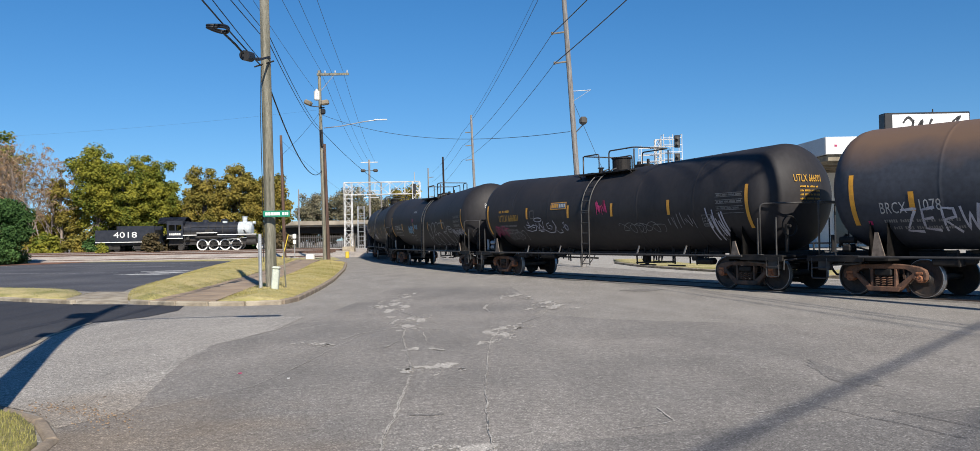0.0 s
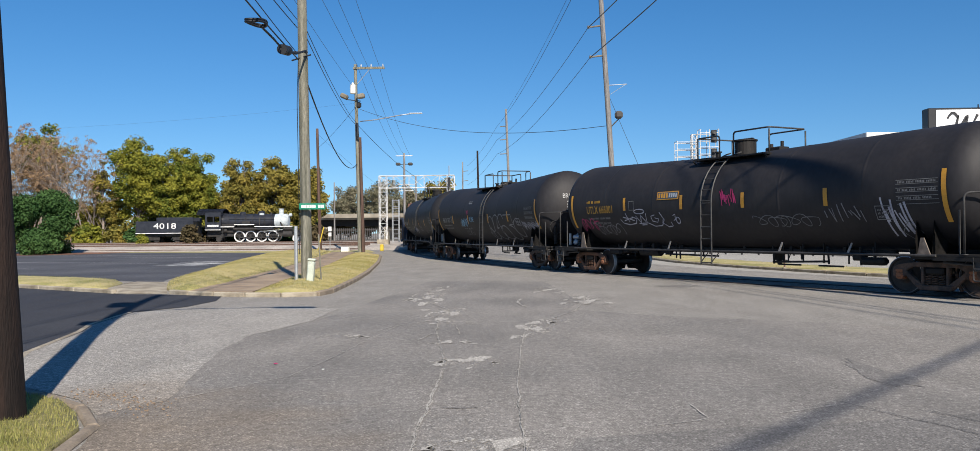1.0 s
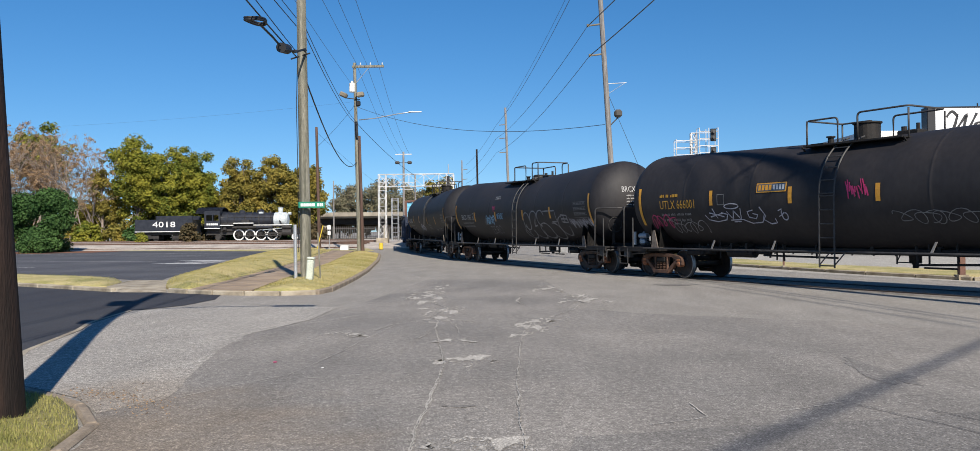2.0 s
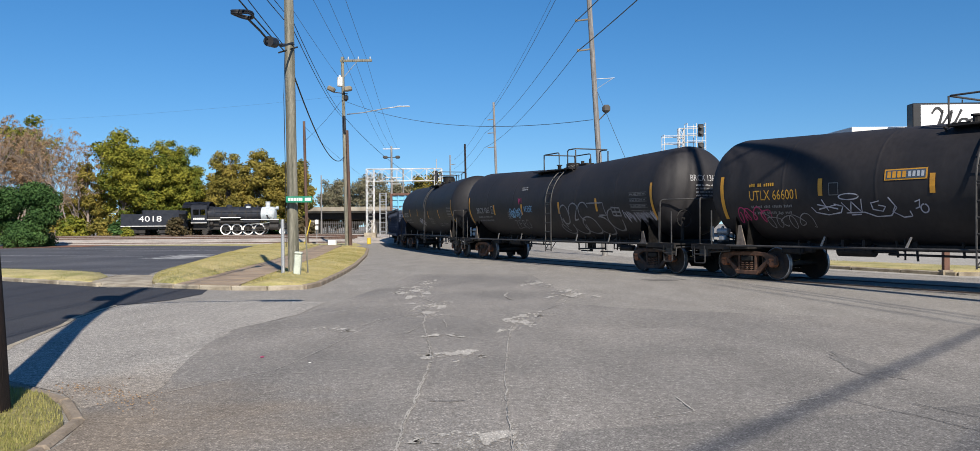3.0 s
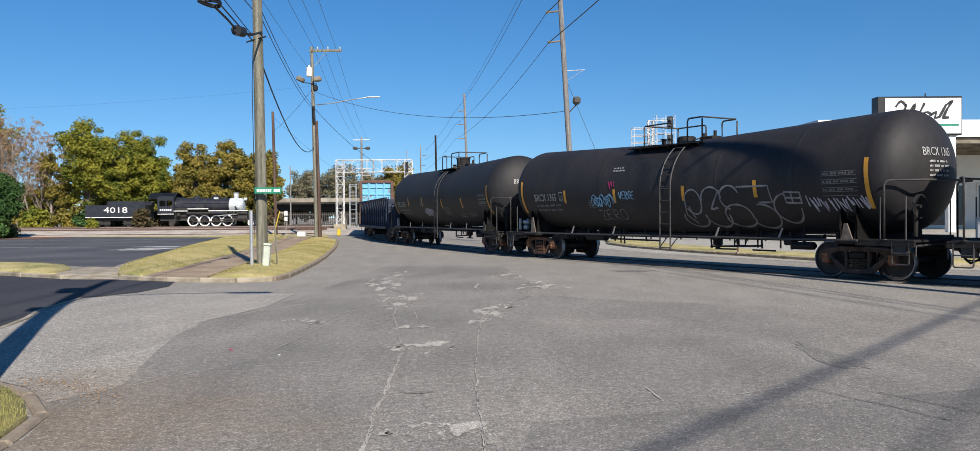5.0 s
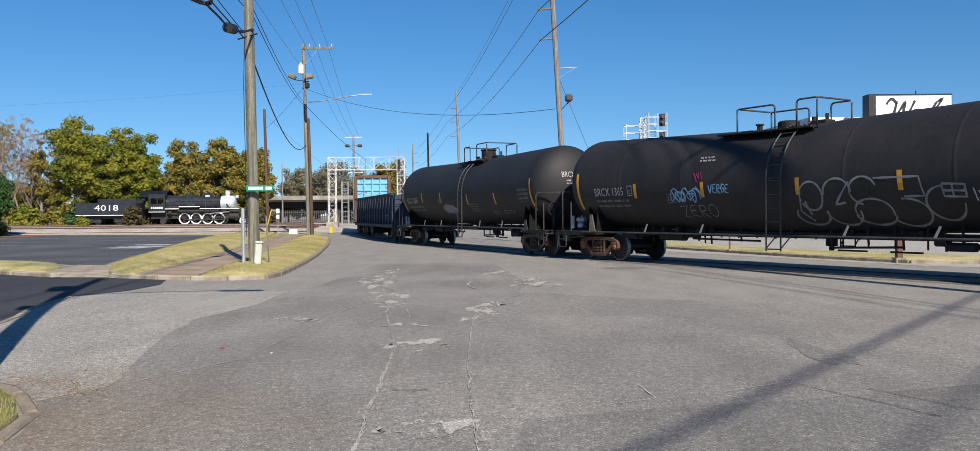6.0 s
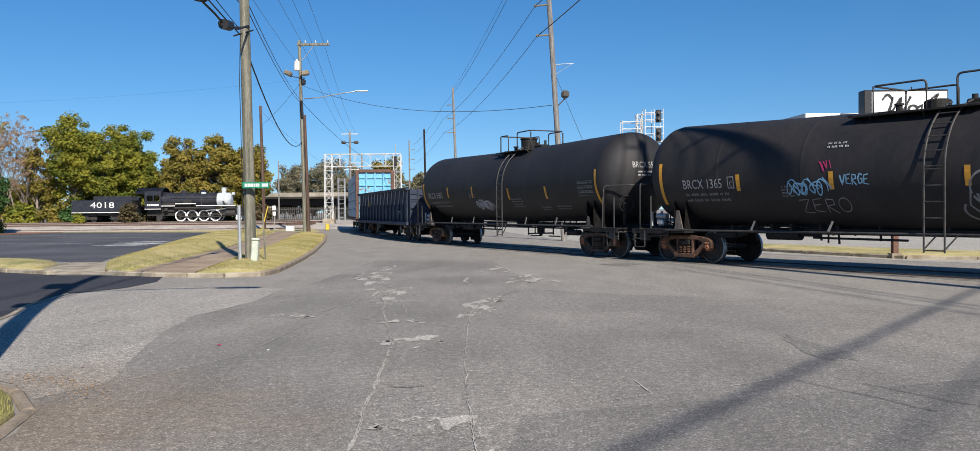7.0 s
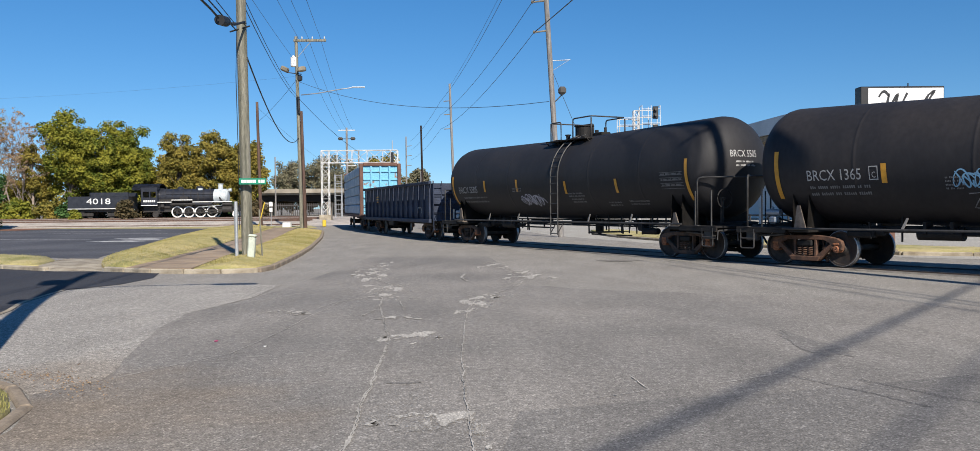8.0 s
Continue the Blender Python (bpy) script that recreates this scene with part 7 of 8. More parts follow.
    # running board with white edge
    for x0, x1, z in ((-3.4, -1.6, 2.05), (-1.6, 1.1, 2.32), (1.1, 6.2, 2.05)):
        part("running_board", boxes((x0, x1, -1.5, -0.9, z - 0.05, z)), M["locoblack"], lo)
        part("white_edge", boxes((x0, x1, -1.53, -1.5, z - 0.07, z + 0.03)), M["white"], lo)
    part("white_edge", boxes((-5.5, -3.4, -1.53, -1.5, 1.6, 1.68)), M["white"], lo)
    part("frame", boxes((-5.5, 6.6, -0.7, 0.7, 0.75, 1.55)), M["locodark"], lo)
    part("firebox", boxes((-3.9, -1.6, -0.95, 0.95, 1.2, 2.6), bevel=0.1), M["locodark"], lo)
    # driving wheels with white tyres
    for i in range(4):
        x = -1.1 + 1.5 * i
        for y in (-0.78, 0.78):
            bm = bmesh.new()
            tube(bm, [(x + 0.57 * math.cos(2 * math.pi * j / 32), y, 0.745 + 0.57 * math.sin(2 * math.pi * j / 32)) for j in range(32)], 0.05, closed=True)
            for j in range(12):
                a = 2 * math.pi * j / 12
                rod(bm, (x, y, 0.745), (x + 0.60 * math.cos(a), y, 0.745 + 0.60 * math.sin(a)), 0.035, n=4)
            rod(bm, (x, y - 0.1, 0.745), (x, y + 0.1, 0.745), 0.14, n=10)
            a = 0.9
            extrude_outline(bm, [(x + 0.56 * math.cos(a + k * 0.22), 0.745 + 0.56 * math.sin(a + k * 0.22)) for k in range(7)], y - 0.06, y + 0.06)
            wl = part("driving_wheel", bm, M["locodark"], lo)
            bm = bmesh.new()
            vs = []
            for rr in (0.60, 0.745):
                for yy in (-0.08, 0.08):
                    vs.append([bm.verts.new((x + rr * math.cos(2 * math.pi * j / 32), y + yy, 0.745 + rr * math.sin(2 * math.pi * j / 32))) for j in range(32)])
            for a_, b_ in ((0, 1), (1, 3), (3, 2), (2, 0)):
                for j in range(32):
                    bm.faces.new((vs[a_][j], vs[a_][(j + 1) % 32], vs[b_][(j + 1) % 32], vs[b_][j]))
            bmesh.ops.recalc_face_normals(bm, faces=bm.faces)
            part("tyre", bm, M["white"], wl, "white painted wheel tyre")
    bm = boxes((-1.1, 4.5, -1.05, -0.95, 0.55, 0.67), (2.4, 5.6, -1.2, -1.1, 0.85, 0.97))
    part("side_rod", bm, M["locodark"], lo)
    bm = bmesh.new()
    rod(bm, (4.9, -1.15, 1.05), (6.1, -1.15, 1.05), 0.42, n=16)
    rod(bm, (4.9, -1.2, 1.75), (6.1, -1.2, 1.75), 0.26, n=14)
    part("cylinder", bm, M["locodark"], lo)
    for x, y in ((6.4, -0.78), (6.4, 0.78), (-3.9, -0.78), (-3.9, 0.78)):
        bm = bmesh.new()
        tube(bm, [(x + 0.38 * math.cos(2 * math.pi * j / 24), y, 0.45 + 0.38 * math.sin(2 * math.pi * j / 24)) for j in range(24)], 0.06, closed=True)
        rod(bm, (x, y - 0.05, 0.45), (x, y + 0.05, 0.45), 0.34, n=16)
        part("leading_wheel" if x > 0 else "trailing_wheel", bm, M["white"] if x > 0 else M["locodark"], lo)
    bm = bmesh.new()
    for k in range(9):
        y = -1.2 + 0.3 * k
        rod(bm, (7.0, y, 1.0), (7.7, y * 0.35, 0.25), 0.04, n=5)
    box(bm, 6.7, 7.05, -1.4, 1.4, 0.85, 1.2)
    part("pilot", bm, M["locodark"], lo)
    bm = bmesh.new()
    rod(bm, (5.3, -1.3, 2.2), (6.9, -1.1, 1.25), 0.03)
    rod(bm, (-2.4, -1.08, 3.1), (3.6, -1.0, 3.05), 0.025)
    rod(bm, (-1.8, -1.25, 1.75), (2.0, -1.25, 1.75), 0.16, n=10)
    part("piping", bm, M["locodark"], lo)
    # handrail posts, steps, injector, steam pipes and valve gear
    for x in (-2.4, -1.2, 0.0, 1.2, 2.4, 3.4):
        part("handrail_post", rod(bmesh.new(), (x, -0.98, 3.0), (x, -1.05, 3.08), 0.02, n=5), M["locodark"], lo)
    for x in (-3.2, 4.2):
        part("cab_step", boxes((x - 0.25, x + 0.25, -1.5, -1.2, 0.55, 0.60), (x - 0.03, x + 0.03, -1.46, -1.40, 0.55, 2.0)), M["locodark"], lo)
    part("injector", boxes((-3.1, -2.6, -1.45, -1.15, 1.35, 1.75), bevel=0.08), M["locodark"], lo)
    part("air_reservoir", rod(bmesh.new(), (1.4, -1.25, 1.78), (3.6, -1.25, 1.78), 0.2, n=12), M["locoblack"], lo)
    part("valve_link", tube(bmesh.new(), [(2.3, -1.18, 1.5), (2.55, -1.18, 1.15), (2.4, -1.18, 0.8)], 0.05), M["locodark"], lo)
    part("eccentric_rod", rod(bmesh.new(), (2.3, -1.2, 1.4), (4.9, -1.2, 1.6), 0.04, n=6), M["silver"], lo)
    part("bell", spin(bmesh.new(), [(3.62, 0.2), (3.7, 0.19), (3.86, 0.12), (3.93, 0.04)], n=12, axis="z"), M["locodark"], lo).location = (2.9, 0, 0)
    part("whistle", rod(bmesh.new(), (-2.6, -0.3, 3.6), (-2.6, -0.3, 4.05), 0.05, n=8), M["locodark"], lo)
    bm = bmesh.new()
    spin(bm, [(5.36, 0.2), (5.7, 0.22), (5.72, 0.18)], n=14)
    bmesh.ops.translate(bm, verts=bm.verts, vec=(0, 0, 3.55))
    part("headlamp", bm, M["silver"], lo)

    te = thing("locomotive_tender", Matrix.Translation((-46.9, D, Z)), "black locomotive tender lettered with white numerals", "locomotive tender")
    part("water_tank", boxes((-4.9, 2.9, -1.5, 1.5, 1.15, 2.85), bevel=0.04), M["locoblack"], te)
    bm = boxes((-2.0, 2.9, -1.5, -1.4, 2.83, 3.35), (-2.0, 2.9, 1.4, 1.5, 2.83, 3.35), (-2.05, -1.95, -1.5, 1.5, 2.83, 3.35))
    part("coal_bunker", bm, M["locoblack"], te)
    part("tender_frame", boxes((-5.1, 3.2, -1.1, 1.1, 0.85, 1.12)), M["locodark"], te)
    part("white_line", boxes((-4.9, 2.9, -1.512, -1.503, 1.22, 1.3)), M["white"], te)
    vs, fs = letters("4018", 0.75)
    w = max(a for a, b in vs)
    mesh_object("number", [(-2.5 + a * 3.1 / w, -1.512, 1.85 + b) for a, b in vs], fs, M["white"], te, "white tender number")
    for x in (-3.2, 1.3):
        tt = part("truck_frame", boxes((x - 1.35, x + 1.35, -1.0, -0.88, 0.3, 0.72), (x - 0.25, x + 0.25, -1.02, 1.0, 0.5, 0.9), bevel=0.03), M["locodark"], te)
        for dx in (-0.85, 0.85):
            for y in (-0.78, 0.78):
                bm = bmesh.new()
                rod(bm, (x + dx, y - 0.06, 0.43), (x + dx, y + 0.06, 0.43), 0.42, n=18)
                part("wheel", bm, M["locodark"], tt)


locomotive()


# ---- trees and shrubs ----
def crown_mesh(clumps, count, size, rng):
    """Leaf pieces spread through clumps (x, y, z, radius), each turned roughly outwards and up."""
    vol = np.array([c[3] ** 2 for c in clumps])
    n = np.maximum(1, (count * vol / vol.sum()).astype(int))
    c = np.repeat(np.array(clumps, float), n, axis=0)
    k = len(c)
    unit_rows = lambda a: a / np.linalg.norm(a, axis=1)[:, None]
    d = unit_rows(rng.normal(size=(k, 3)))
    p = c[:, :3] + d * (c[:, 3] * (0.35 + 0.85 * rng.random(k)))[:, None] * np.array([1, 1, 0.8])
    face = unit_rows(d * 0.7 + np.array([0, 0, 0.45]) + 0.75 * unit_rows(rng.normal(size=(k, 3))))
    u = unit_rows(np.cross(face, rng.normal(size=(k, 3))))
    w = np.cross(face, u)
    s = size * (0.55 + 0.9 * rng.random(k))[:, None]
    q = np.stack([p - u * s, p + w * s * 0.7, p + u * s, p - w * s * 0.6], axis=1).reshape(-1, 3)
    return q.tolist(), np.arange(4 * k).reshape(-1, 4).tolist()


def twiggy_tree(x, y, h, width, material, label, seed, leaves=2500, z=0.0):
    """An almost bare tree: trunk, rising limbs, branches and fine twigs with a few leaves at their ends."""
    rng = np.random.default_rng(seed)
    root = thing("tree", Matrix.Translation((x, y, z)), label, "tree", "trees behind the railway")
    verts, faces, tips = [], [], []

    def branch(a, b, r0, r1):
        a, b = Vector(a), Vector(b)
        q = (b - a).to_track_quat("Z", "Y")
        k = len(verts)
        for c, r in ((a, r0), (b, r1)):
            verts.extend(tuple(c + q @ Vector((r * math.cos(2.094 * i), r * math.sin(2.094 * i), 0))) for i in range(3))
        faces.extend((k + i, k + (i + 1) % 3, k + 3 + (i + 1) % 3, k + 3 + i) for i in range(3))

    def grow(a, way, length, r, level):
        a = Vector(a)
        bent = (way + Vector(rng.normal(size=3) * 0.12)).normalized()
        mid, end = a + way * length * 0.5, a + way * length * 0.5 + bent * length * 0.5
        branch(a, mid, r, r * 0.75)
        branch(mid, end, r * 0.75, r * 0.45)
        if level == 0:
            tips.append(tuple(end))
            return
        for i in range((9, 6, 6)[3 - level] if level < 4 else 9):
            s = rng.uniform(0.3, 1.0)
            side = Vector(rng.normal(size=3)).normalized()
            w = (bent * 0.8 + side * 0.75 + Vector((0, 0, 0.35))).normalized()
            base = a.lerp(end, s)
            grow(base, w, length * rng.uniform(0.36, 0.55), r * 0.42, level - 1)

    for i in range(3):
        lean = Vector((rng.uniform(-1, 1) * width / h * 0.45, rng.uniform(-0.3, 0.3), 1)).normalized()
        grow((rng.uniform(-0.5, 0.5), 0, -0.2), lean, h * rng.uniform(0.62, 0.72), 0.14, 3)
    top = max(v[2] for v in verts)
    verts[:] = [(a, b, c * h / top) for a, b, c in verts]
    mesh_object("trunk", verts, faces, M["twig"], root)
    pick = [tips[i] for i in rng.integers(0, len(tips), 260)]
    vs, fs = crown_mesh([(a, b, c * h / top, width * 0.045) for a, b, c in pick], leaves, 0.11, rng)
    mesh_object("crown", vs, fs, M[material], root)
    return root


def tree(x, y, h, width, material, label, seed, count=5500, size=0.3, low=0.25, clumps=26, trunk=0.3, sparse=1.0, z=0.0):
    rng = np.random.default_rng(seed)
    root = thing("tree", Matrix.Translation((x, y, z)), label, "tree", "trees behind the railway")
    cl = []
    for i in range(clumps * 2):
        d = rng.normal(size=3)
        d /= np.linalg.norm(d)
        rad = rng.uniform(0.15, 1) ** 0.5 * (0.82 + 0.45 * noise.noise((d[0] * 1.8 + seed, d[1] * 1.8, d[2] * 1.8)))
        cl.append((d[0] * width * 0.47 * rad, d[1] * width * 0.42 * rad, h * (0.97 + low) / 2 + d[2] * h * (0.93 - low) / 2 * rad, width * rng.uniform(0.065, 0.135) * sparse))
    bm = bmesh.new()
    rod(bm, (0, 0, -0.2), (0.1, 0, h * 0.45), trunk, trunk * 0.6, n=9)
    rod(bm, (0.1, 0, h * 0.45), (0.0, 0.1, h * 0.88), trunk * 0.6, trunk * 0.12, n=7)
    for c in cl[::2]:
        zb = min(c[2] * 0.8, h * 0.75) * rng.uniform(0.55, 0.95)
        rod(bm, (0.05, 0.02, max(zb, h * 0.12)), (c[0] * 0.9, c[1] * 0.9, c[2]), trunk * 0.24, trunk * 0.06, n=5)
    part("trunk", bm, M["bark" if sparse > 0.8 else "twig"], root)
    vs, fs = crown_mesh(cl, count, size, rng)
    mesh_object("crown", vs, fs, M[material], root)
    return root


GREEN = "broad tree in green and yellow autumn leaf"
OLIVE = "olive-yellow autumn tree behind the locomotive"
BROWN = "sparse tree with brown autumn leaves and pale twigs"
tree(-60.5, 130, 18.6, 11.0, "leaf_g", GREEN, 1, 34000, 0.17, 0.10, 64)
tree(-54.8, 128, 15.6, 8.0, "leaf_g", GREEN, 11, 24000, 0.17, 0.10, 50)
tree(-52.3, 131, 16.8, 9.4, "leaf_g", GREEN, 2, 34000, 0.17, 0.08, 64)
tree(-47.6, 134, 11.0, 7.0, "leaf_y", OLIVE, 12, 20000, 0.17, 0.05, 44)
tree(-43.4, 129, 14.9, 8.5, "leaf_y", OLIVE, 3, 26000, 0.165, 0.06, 50)
tree(-38.4, 130, 14.4, 8.5, "leaf_y", OLIVE, 4, 26000, 0.165, 0.05, 50)
tree(-34.0, 131, 14.2, 8.0, "leaf_y", OLIVE, 5, 24000, 0.165, 0.05, 50)
tree(-64.6, 127, 14.5, 6.0, "leaf_y", "thin olive-brown autumn tree by the railway", 6, 9000, 0.14, 0.05, 40, sparse=0.8, trunk=0.2)
twiggy_tree(-66.3, 126, 16.2, 7.0, "leaf_b", BROWN, 21, 5200)
twiggy_tree(-69.8, 127, 18.2, 7.5, "leaf_b", BROWN, 17, 3600)
twiggy_tree(-73.5, 126, 18.2, 7.5, "leaf_b", BROWN, 7, 6500)
twiggy_tree(-77.0, 128, 19.0, 9.0, "leaf_b", BROWN, 8, 9000)
twiggy_tree(-82.0, 127, 20.0, 9.5, "leaf_b", BROWN, 9, 9000)
tree(-79.0, 136, 22.0, 10.0, "leaf_g", GREEN, 10, 14000, 0.2, 0.35, 40)
tree(-88.0, 130, 17.0, 12.0, "leaf_y", OLIVE, 16, 9000, 0.22, 0.1, 48)
for i in range(10):
    tree(-94 + 6.2 * i, 138 + 2 * (i % 2), 7.5 + (i * 7 % 5) * 0.5, 8.5, "leaf_y" if i % 3 else "leaf_g", "low thicket of autumn brush behind the trees", 60 + i, 4500, 0.26, 0.02, 30, trunk=0.15)
# grey-green trees far beyond the viaduct; leaf_f carries the haze in its colour
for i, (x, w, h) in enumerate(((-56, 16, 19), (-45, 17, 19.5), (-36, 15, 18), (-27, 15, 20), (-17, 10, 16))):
    tree(x + 1.5, 262, h, w, "leaf_f" if i != 3 else "leaf_y", "distant tree of a row painted hazy beyond the viaduct", 30 + i, 11000, 0.30, 0.05, 44)


def shrub(x, y, h, w, material, label, seed, count=3000, size=0.1, z=0.0):
    rng = np.random.default_rng(seed)
    root = thing("shrub", Matrix.Translation((x, y, z)), label, "shrub", "shrubs by the railway")
    cl = []
    for i in range(22):
        a, s = rng.uniform(0, 6.28), rng.uniform(0, 1)
        rad = w / 2 * math.sqrt(rng.uniform(0, 1)) * math.sqrt(max(0.05, 1 - s * s * 0.9)) * 0.8
        cl.append((rad * math.cos(a), rad * math.sin(a), h * (0.08 + 0.78 * s), w * rng.uniform(0.13, 0.2)))
    bm = bmesh.new()
    for c in cl[:9]:
        rod(bm, (c[0] * 0.1, c[1] * 0.1, -0.1), (c[0] * 0.8, c[1] * 0.8, c[2]), 0.05, 0.02, n=5)
    part("stems", bm, M["bark"], root)
    vs, fs = crown_mesh(cl, count, size, rng)
    mesh_object("foliage", vs, fs, M[material], root)


for i in range(14):
    tree(-86 + 6.6 * i, 210.5 + (i % 3), 5.2 + (i * 5 % 4) * 0.4, 8.5, "leaf_r", "dark scrub in the shade of the viaduct", 90 + i, 1500, 0.36, 0.0, 22, trunk=0.12)
for i in range(8):
    shrub(-54.5 + 3.6 * i, 115.6, 2.4 + 0.3 * (i % 3), 4.6, "leaf_r" if i % 2 else "leaf_d", "low dark brush behind the locomotive", 70 + i, 1500, 0.2, 0.3)
EVER = "dense dark evergreen shrub on a mulch bed"
shrub(-42.4, 74.5, 6.0, 5.2, "leaf_d", EVER, 1, 24000, 0.10)
shrub(-46.0, 75.5, 6.0, 5.0, "leaf_d", EVER, 2, 20000, 0.10)
shrub(-42.6, 71.5, 1.9, 3.2, "leaf_d", "low green shrub before the tall evergreen", 3, 9000, 0.075)
for i, (x, h, w, m) in enumerate(((-57.5, 3.6, 6, "leaf_y"), (-62.5, 3.2, 5, "leaf_g"), (-67, 3.4, 6, "leaf_y"), (-72.5, 3.0, 6, "leaf_g"), (-79, 3.5, 7, "leaf_y"))):
    shrub(x, 119, h, w, m, "rank yellow-green bush behind the tracks", 20 + i, 2600, 0.2, 0.3)
shrub(-43.6, 108.5, 2.5, 3.1, "leaf_r", "dull brown bush in front of the tender", 40, 2600, 0.16, 0.5)
shrub(-50.2, 108.8, 1.2, 2.0, "leaf_g", "small green bush before the tender", 41, 1200, 0.14, 0.5)
ground_piece("mulch_bed", sheet(bmesh.new(), [(-55, 69), (-42, 68.6), (-37.5, 72), (-37, 78), (-44, 80.5), (-58, 81)], 0.02), M["mulch"], "red-brown mulch bed under the evergreen shrubs")

# ---- viaduct, fence and small trackside things ----
via = thing("road_viaduct", Matrix.Translation((0, 200, 0)), "concrete road viaduct far behind the tracks, girders darkened like the shade under its deck", "viaduct", kind="structure")
part("parapet", boxes((-95, 30, -0.4, 0.4, 5.3, 6.25)), M["bridge"], via)
part("deck", boxes((-95, 30, 0.3, 11, 4.9, 5.3)), M["bridge"], via)
# front girder is near black, so its colour deepens the shade under the deck
part("girder", boxes((-95, 30, 2.2, 2.6, 3.4, 4.85)), M["under"], via)
part("girder", boxes((-95, 30, 8.6, 9.1, 3.2, 4.7)), M["shade"], via)
for i in range(9):
    x = -92 + i * 14.5
    part("pier", boxes((x, x + 0.9, 2.4, 9.5, -0.1, 3.2), bevel=0.05), M["bridge"], via)
fence = thing("dark_fence", Matrix.Translation((0, 122, 0)), "dark picket fence behind the railway", "fence", kind="structure")
for i in range(16):
    shared("picket_panel", lambda: boxes(*[(k * 0.3, k * 0.3 + 0.1, 0, 0.06, 0, 2.2) for k in range(6)], (0, 1.8, 0.02, 0.05, 0.3, 0.42), (0, 1.8, 0.02, 0.05, 1.85, 1.97)), M["shade"], fence).location = (-38 + 1.8 * i, 2, 0.2)
wb = thing("relay_box", Matrix.Translation((-15.8, 73.7, 0.0)), "small white trackside relay box", "relay box")
part("cabinet", boxes((-0.34, 0.34, -0.3, 0.3, 0.0, 0.42), bevel=0.03), M["white"], wb)
for x, y, h in ((-12.8, 75.0, 0.6),):
    b = thing("bollard", Matrix.Translation((x, y, 0)), "yellow safety bollard beside the crossing", "bollard")
    part("post", boxes((-0.16, 0.16, -0.12, 0.12, 0, h), bevel=0.05), M["safety"], b)
sg = thing("track_sign", Matrix.Translation((-18.2, 78.2, 0)), "white notice plates on a thin trackside post", "track sign")
bm = bmesh.new()
rod(bm, (0, 0, 0), (0, 0, 2.3), 0.03, n=6)
part("post", bm, M["galv"], sg)
part("plate", boxes((-0.16, 0.16, -0.05, -0.03, 1.85, 2.25)), M["white"], sg)
part("plate", boxes((-0.14, 0.14, -0.05, -0.03, 1.35, 1.7)), M["white"], sg)

# the shop and its sign stand on a sunken lot and are large
AFAR = Matrix.Translation((0, 0, 1.615)) @ Matrix.Scale(1.8, 4) @ Matrix.Translation((0, 0, -1.615))
# ---- shop with white canopy and sign across the track ----
shop = thing("shop_building", AFAR @ Matrix.Translation((16.56, 41.5, 0.03)) @ Matrix.Rotation(radians(2), 4, "Z"), "low white shop building with a deep flat canopy", "shop building")
part("fascia", boxes((-0.15, 22, -0.15, 0.0, 5.35, 6.2), bevel=0.01), M["facade"], shop, "white canopy fascia")
# the side turned from the sun has its shade in the colour
part("side_fascia", boxes((-0.15, -0.02, 0.004, 26, 5.35, 6.2)), M["sidegrey"], shop, "side fascia panels with their shade painted as blue-grey")
part("canopy_roof", boxes((0.0, 22, 0.004, 26, 6.0, 6.14)), M["soffit"], shop)
part("soffit", boxes((0.02, 22, 0.02, 26, 5.05, 5.33)), M["soffit"], shop, "stained canopy soffit")
for i in range(12):
    part("soffit_beam", boxes((0.3, 21.8, 0.6 + 2 * i, 0.75 + 2 * i, 4.93, 5.05)), M["soffit"], shop)
part("front_wall", boxes((2.5, 22, 7.0, 7.2, 0, 5.05)), M["facade"], shop)
part("side_wall", boxes((2.3, 2.5, 7.0, 26, 0, 5.05)), M["facade"], shop)
for i in range(6):
    wx = 3.4 + 3.0 * i
    win = part("window", boxes((wx, wx + 2.2, 6.96, 7.0, 0.9, 3.2)), M["glass"], shop)
    part("window_frame", boxes((wx - 0.08, wx, 6.93, 7.0, 0.82, 3.28), (wx + 2.2, wx + 2.28, 6.93, 7.0, 0.82, 3.28), (wx, wx + 2.2, 6.93, 7.0, 3.2, 3.28), (wx, wx + 2.2, 6.93, 7.0, 0.82, 0.9), (wx + 1.06, wx + 1.14, 6.93, 6.96, 0.9, 3.2)), M["white"], win)
for x in (4.2, 11, 18):
    part("column", boxes((x, x + 0.3, 0.6, 0.9, 0, 4.93), bevel=0.02), M["white"], shop)
part("red_emblem", boxes((0.28, 0.42, -0.16, -0.151, 5.72, 5.82)), M["spraypink"], shop)

ps = thing("pylon_sign", AFAR @ Matrix.Translation((18.85, 40.0, 0)) @ Matrix.Rotation(radians(-1), 4, "Z"), "white illuminated shop sign with black frame on white posts", "shop sign")
part("cabinet", boxes((-0.30, 3.68, -0.32, 0.32, 5.3, 7.12), bevel=0.03), M["black"], ps, "black sign cabinet")
part("face", boxes((0.06, 3.62, -0.335, -0.321, 5.37, 7.03)), M["signface"], ps, "white sign face")
part("dark_band", boxes((0.15, 3.5, -0.343, -0.336, 5.72, 5.82)), M["green"], ps)
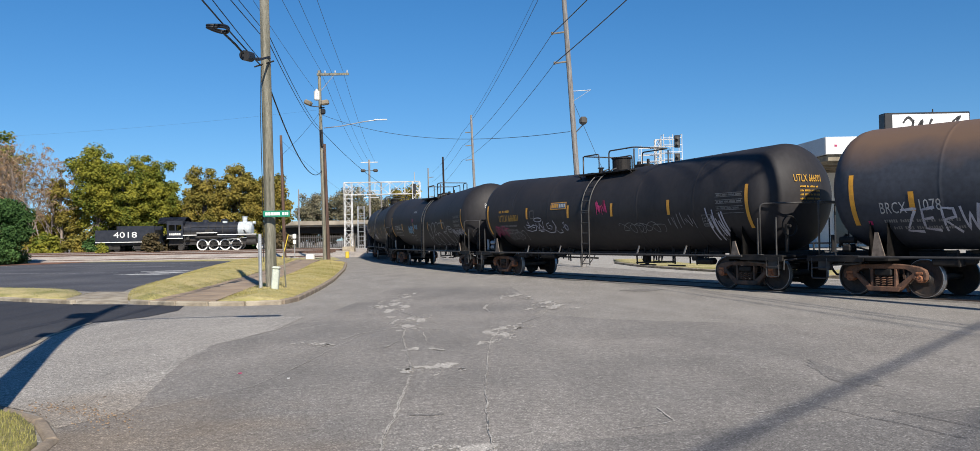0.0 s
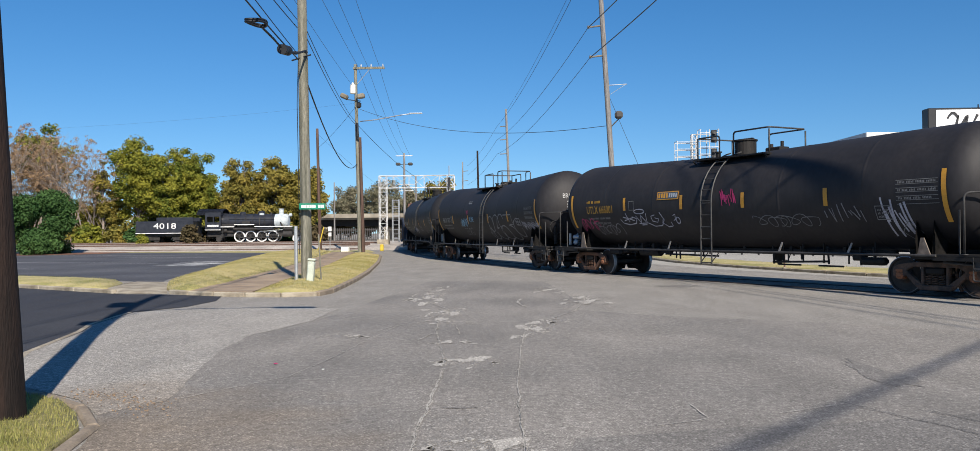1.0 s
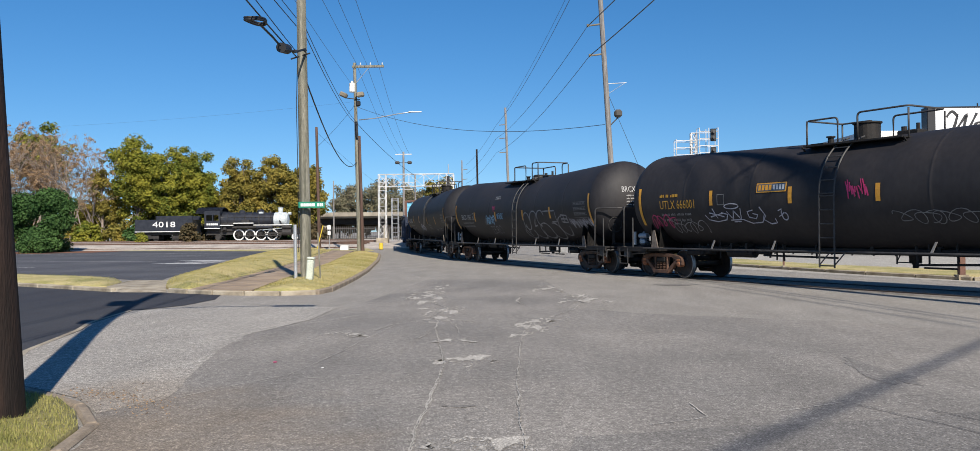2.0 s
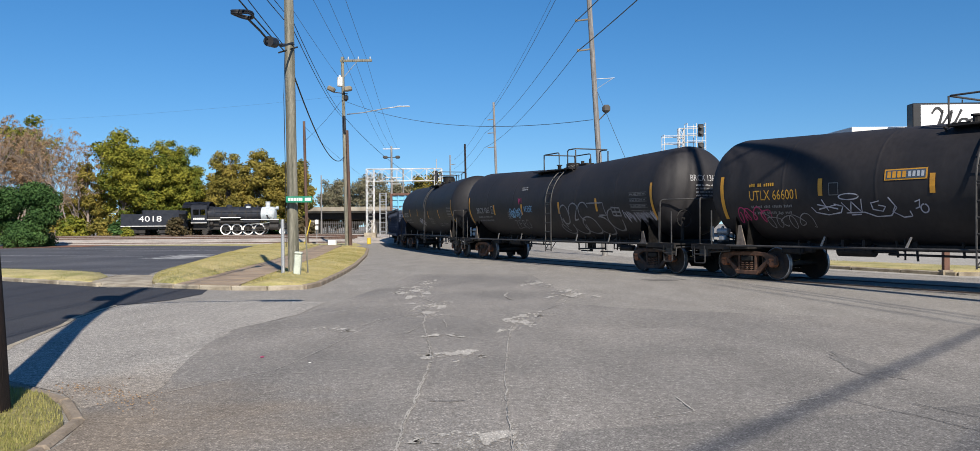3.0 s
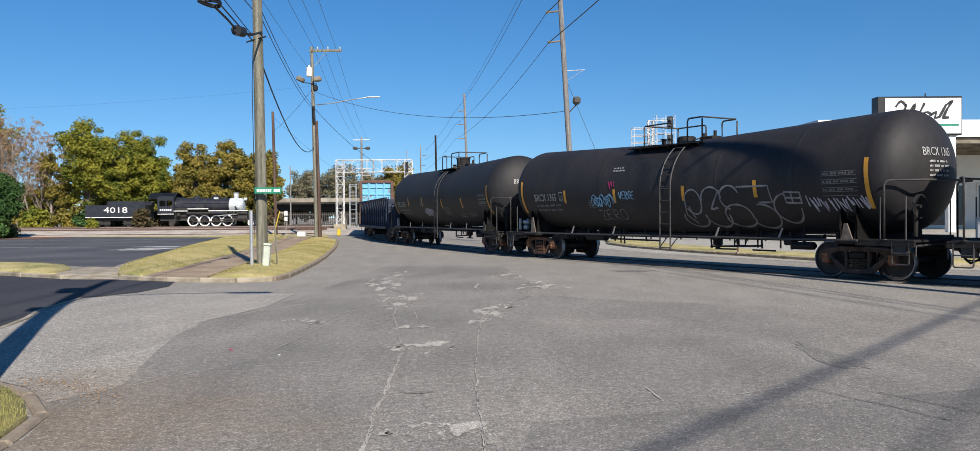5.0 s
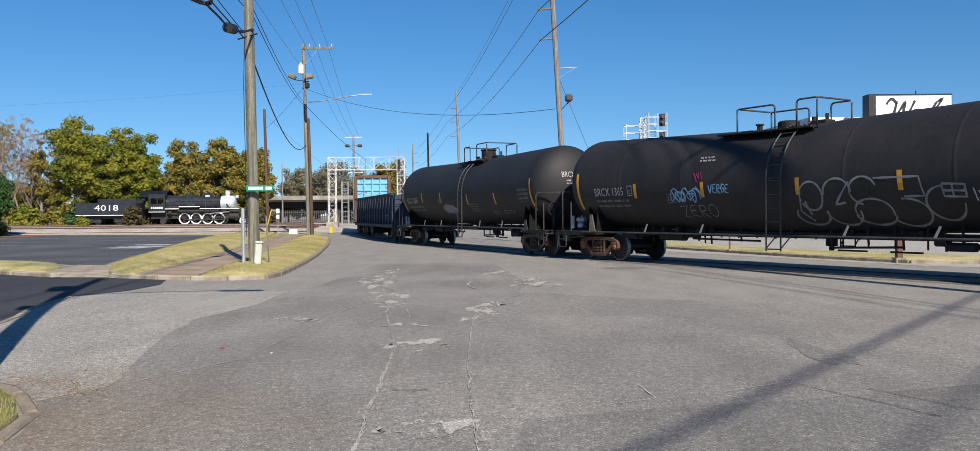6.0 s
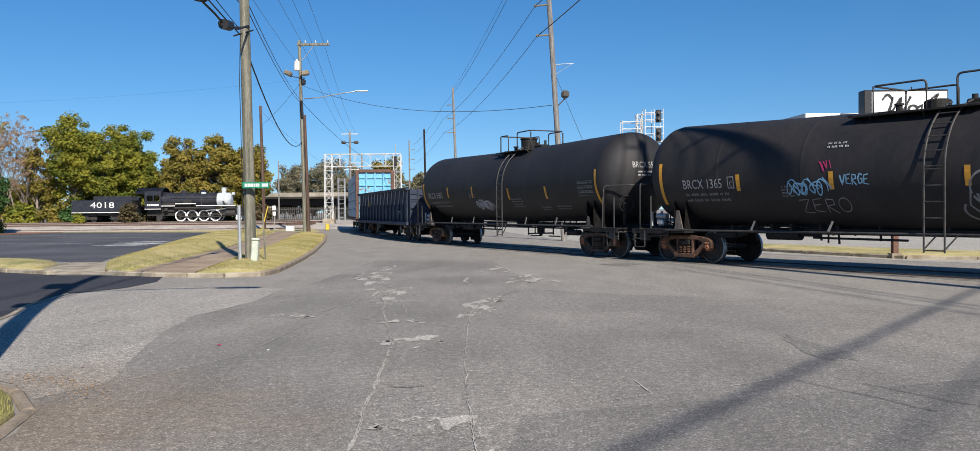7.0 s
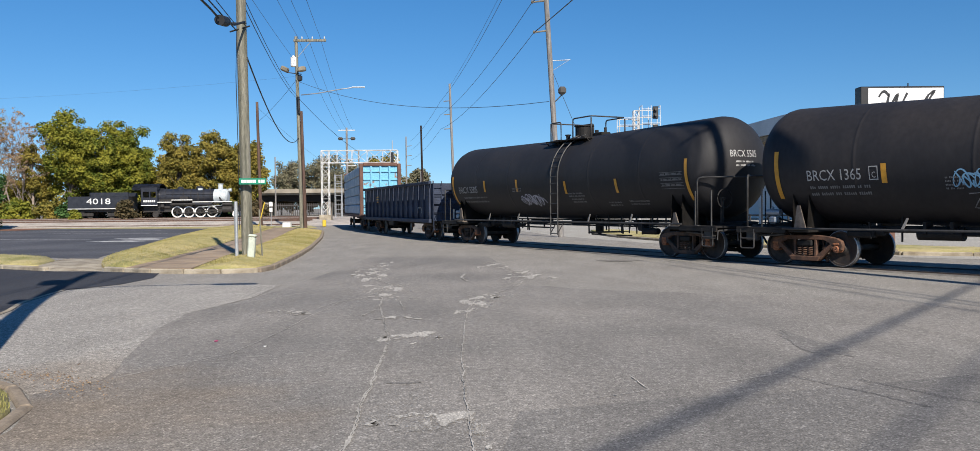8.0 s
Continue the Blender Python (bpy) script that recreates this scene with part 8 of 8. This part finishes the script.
for x in (0.25, 0.4, 0.55, 0.8, 0.95, 1.1, 1.35, 1.5, 1.65, 1.8):
    part("number_bar", boxes((x, x + 0.11, -0.343, -0.336, 5.46, 5.62)), M["black"], ps)
swash = [[(0.85 + 0.5 * s, 6.62 + 0.26 * math.sin(math.pi * s)) for s in [i / 8 for i in range(9)]],
         [(1.35, 6.78), (1.25, 6.35), (1.12, 6.0), (1.35, 6.15), (1.75, 6.75), (1.65, 6.3), (1.6, 6.02), (1.9, 6.2), (2.2, 6.8)],
         bubble(2.3, 6.2, 0.2, 0.17, 0, 330, 14), [(2.5, 6.25), (2.75, 6.4), (2.68, 6.08), (2.9, 6.15), (3.2, 6.7), (3.5, 6.9), (3.25, 6.5), (3.05, 6.1), (3.35, 6.12)]]
vs, fs = strokes(swash, 0.11)
mesh_object("brush_emblem", [(x - 0.3, -0.345, z) for x, z in vs], fs, M["black"], ps, "black brush-stroke emblem")
for x in (0.3, 3.1):
    part("post", boxes((x, x + 0.36, -0.18, 0.18, 0, 5.3), bevel=0.02), M["white"], ps)
bm = bmesh.new()
rod(bm, (2.1, 0, 7.12), (2.1, 0, 7.3), 0.03)
part("lifting_eye", bm, M["black"], ps)

# low barriers and posts beyond the grass across the track
bar = thing("pipe_fence", Matrix.Translation((0, 0, 0)), "dark low pipe fence beside the far pavement", "fence", "far fences")
fa, fb = Vector((11.5, 58)), Vector((21.0, 46))
for i in range(13):
    p = fa.lerp(fb, i / 12)
    bm = bmesh.new()
    rod(bm, (p.x, p.y, -0.05), (p.x, p.y, 1.0), 0.06, n=6)
    part("post", bm, M["black"], bar)
for z in (0.5, 0.95):
    bm = bmesh.new()
    rod(bm, (fa.x, fa.y, z), (fb.x, fb.y, z), 0.05, n=6)
    part("rail", bm, M["black"], bar)
for x, y, h, w in ((13.1, 26.0, 0.95, 0.085), (16.8, 24.2, 1.0, 0.05), (10.0, 33.2, 0.9, 0.03)):
    b = thing("guard_post", Matrix.Translation((x, y, 0.1)), "dark steel guard post on the grass island", "post", "guard posts")
    part("post", boxes((-w, w, -w, w, -0.1, h), bevel=0.01), M["oxide"], b)
    part("foot", boxes((-w * 1.8, w * 1.8, -w * 1.8, w * 1.8, -0.1, 0.06)), M["kerb"], b)


# ---- movement ----
def car_pose(front, rear, t):
    a, b = track(front + travel(t))[0], track(rear + travel(t))[0]
    d, m = a - b, (a + b) / 2
    return Matrix.Translation((m.x, m.y, 0.03)) @ Matrix.Rotation(math.atan2(d.y, d.x), 4, "Z")


def motions():
    times = [i * 0.25 for i in range(33)]
    spins = [i * 0.1 for i in range(81)]
    for car, front, rear, truck_f, truck_r in UNITS:
        walk(car, [(t, car_pose(front, rear, t)) for t in times])
        for truck, s in ((truck_f, front), (truck_r, rear)):
            rows = []
            for t in times[::2]:
                m = car_pose(front, rear, t)
                d = track(s + travel(t))[1]
                turn = math.atan2(d.y, d.x) - math.atan2(m[1][0], m[0][0])
                turn = (turn + math.pi) % (2 * math.pi) - math.pi
                rows.append((t, pose(truck.location.x, 0, 0, 0, 0, math.degrees(turn))))
            walk(truck, rows)
    for ws, x in wheelsets:
        walk(ws, [(t, pose(x, 0, 0.457, 0, math.degrees(travel(t) / 0.457), 0)) for t in spins])


motions()
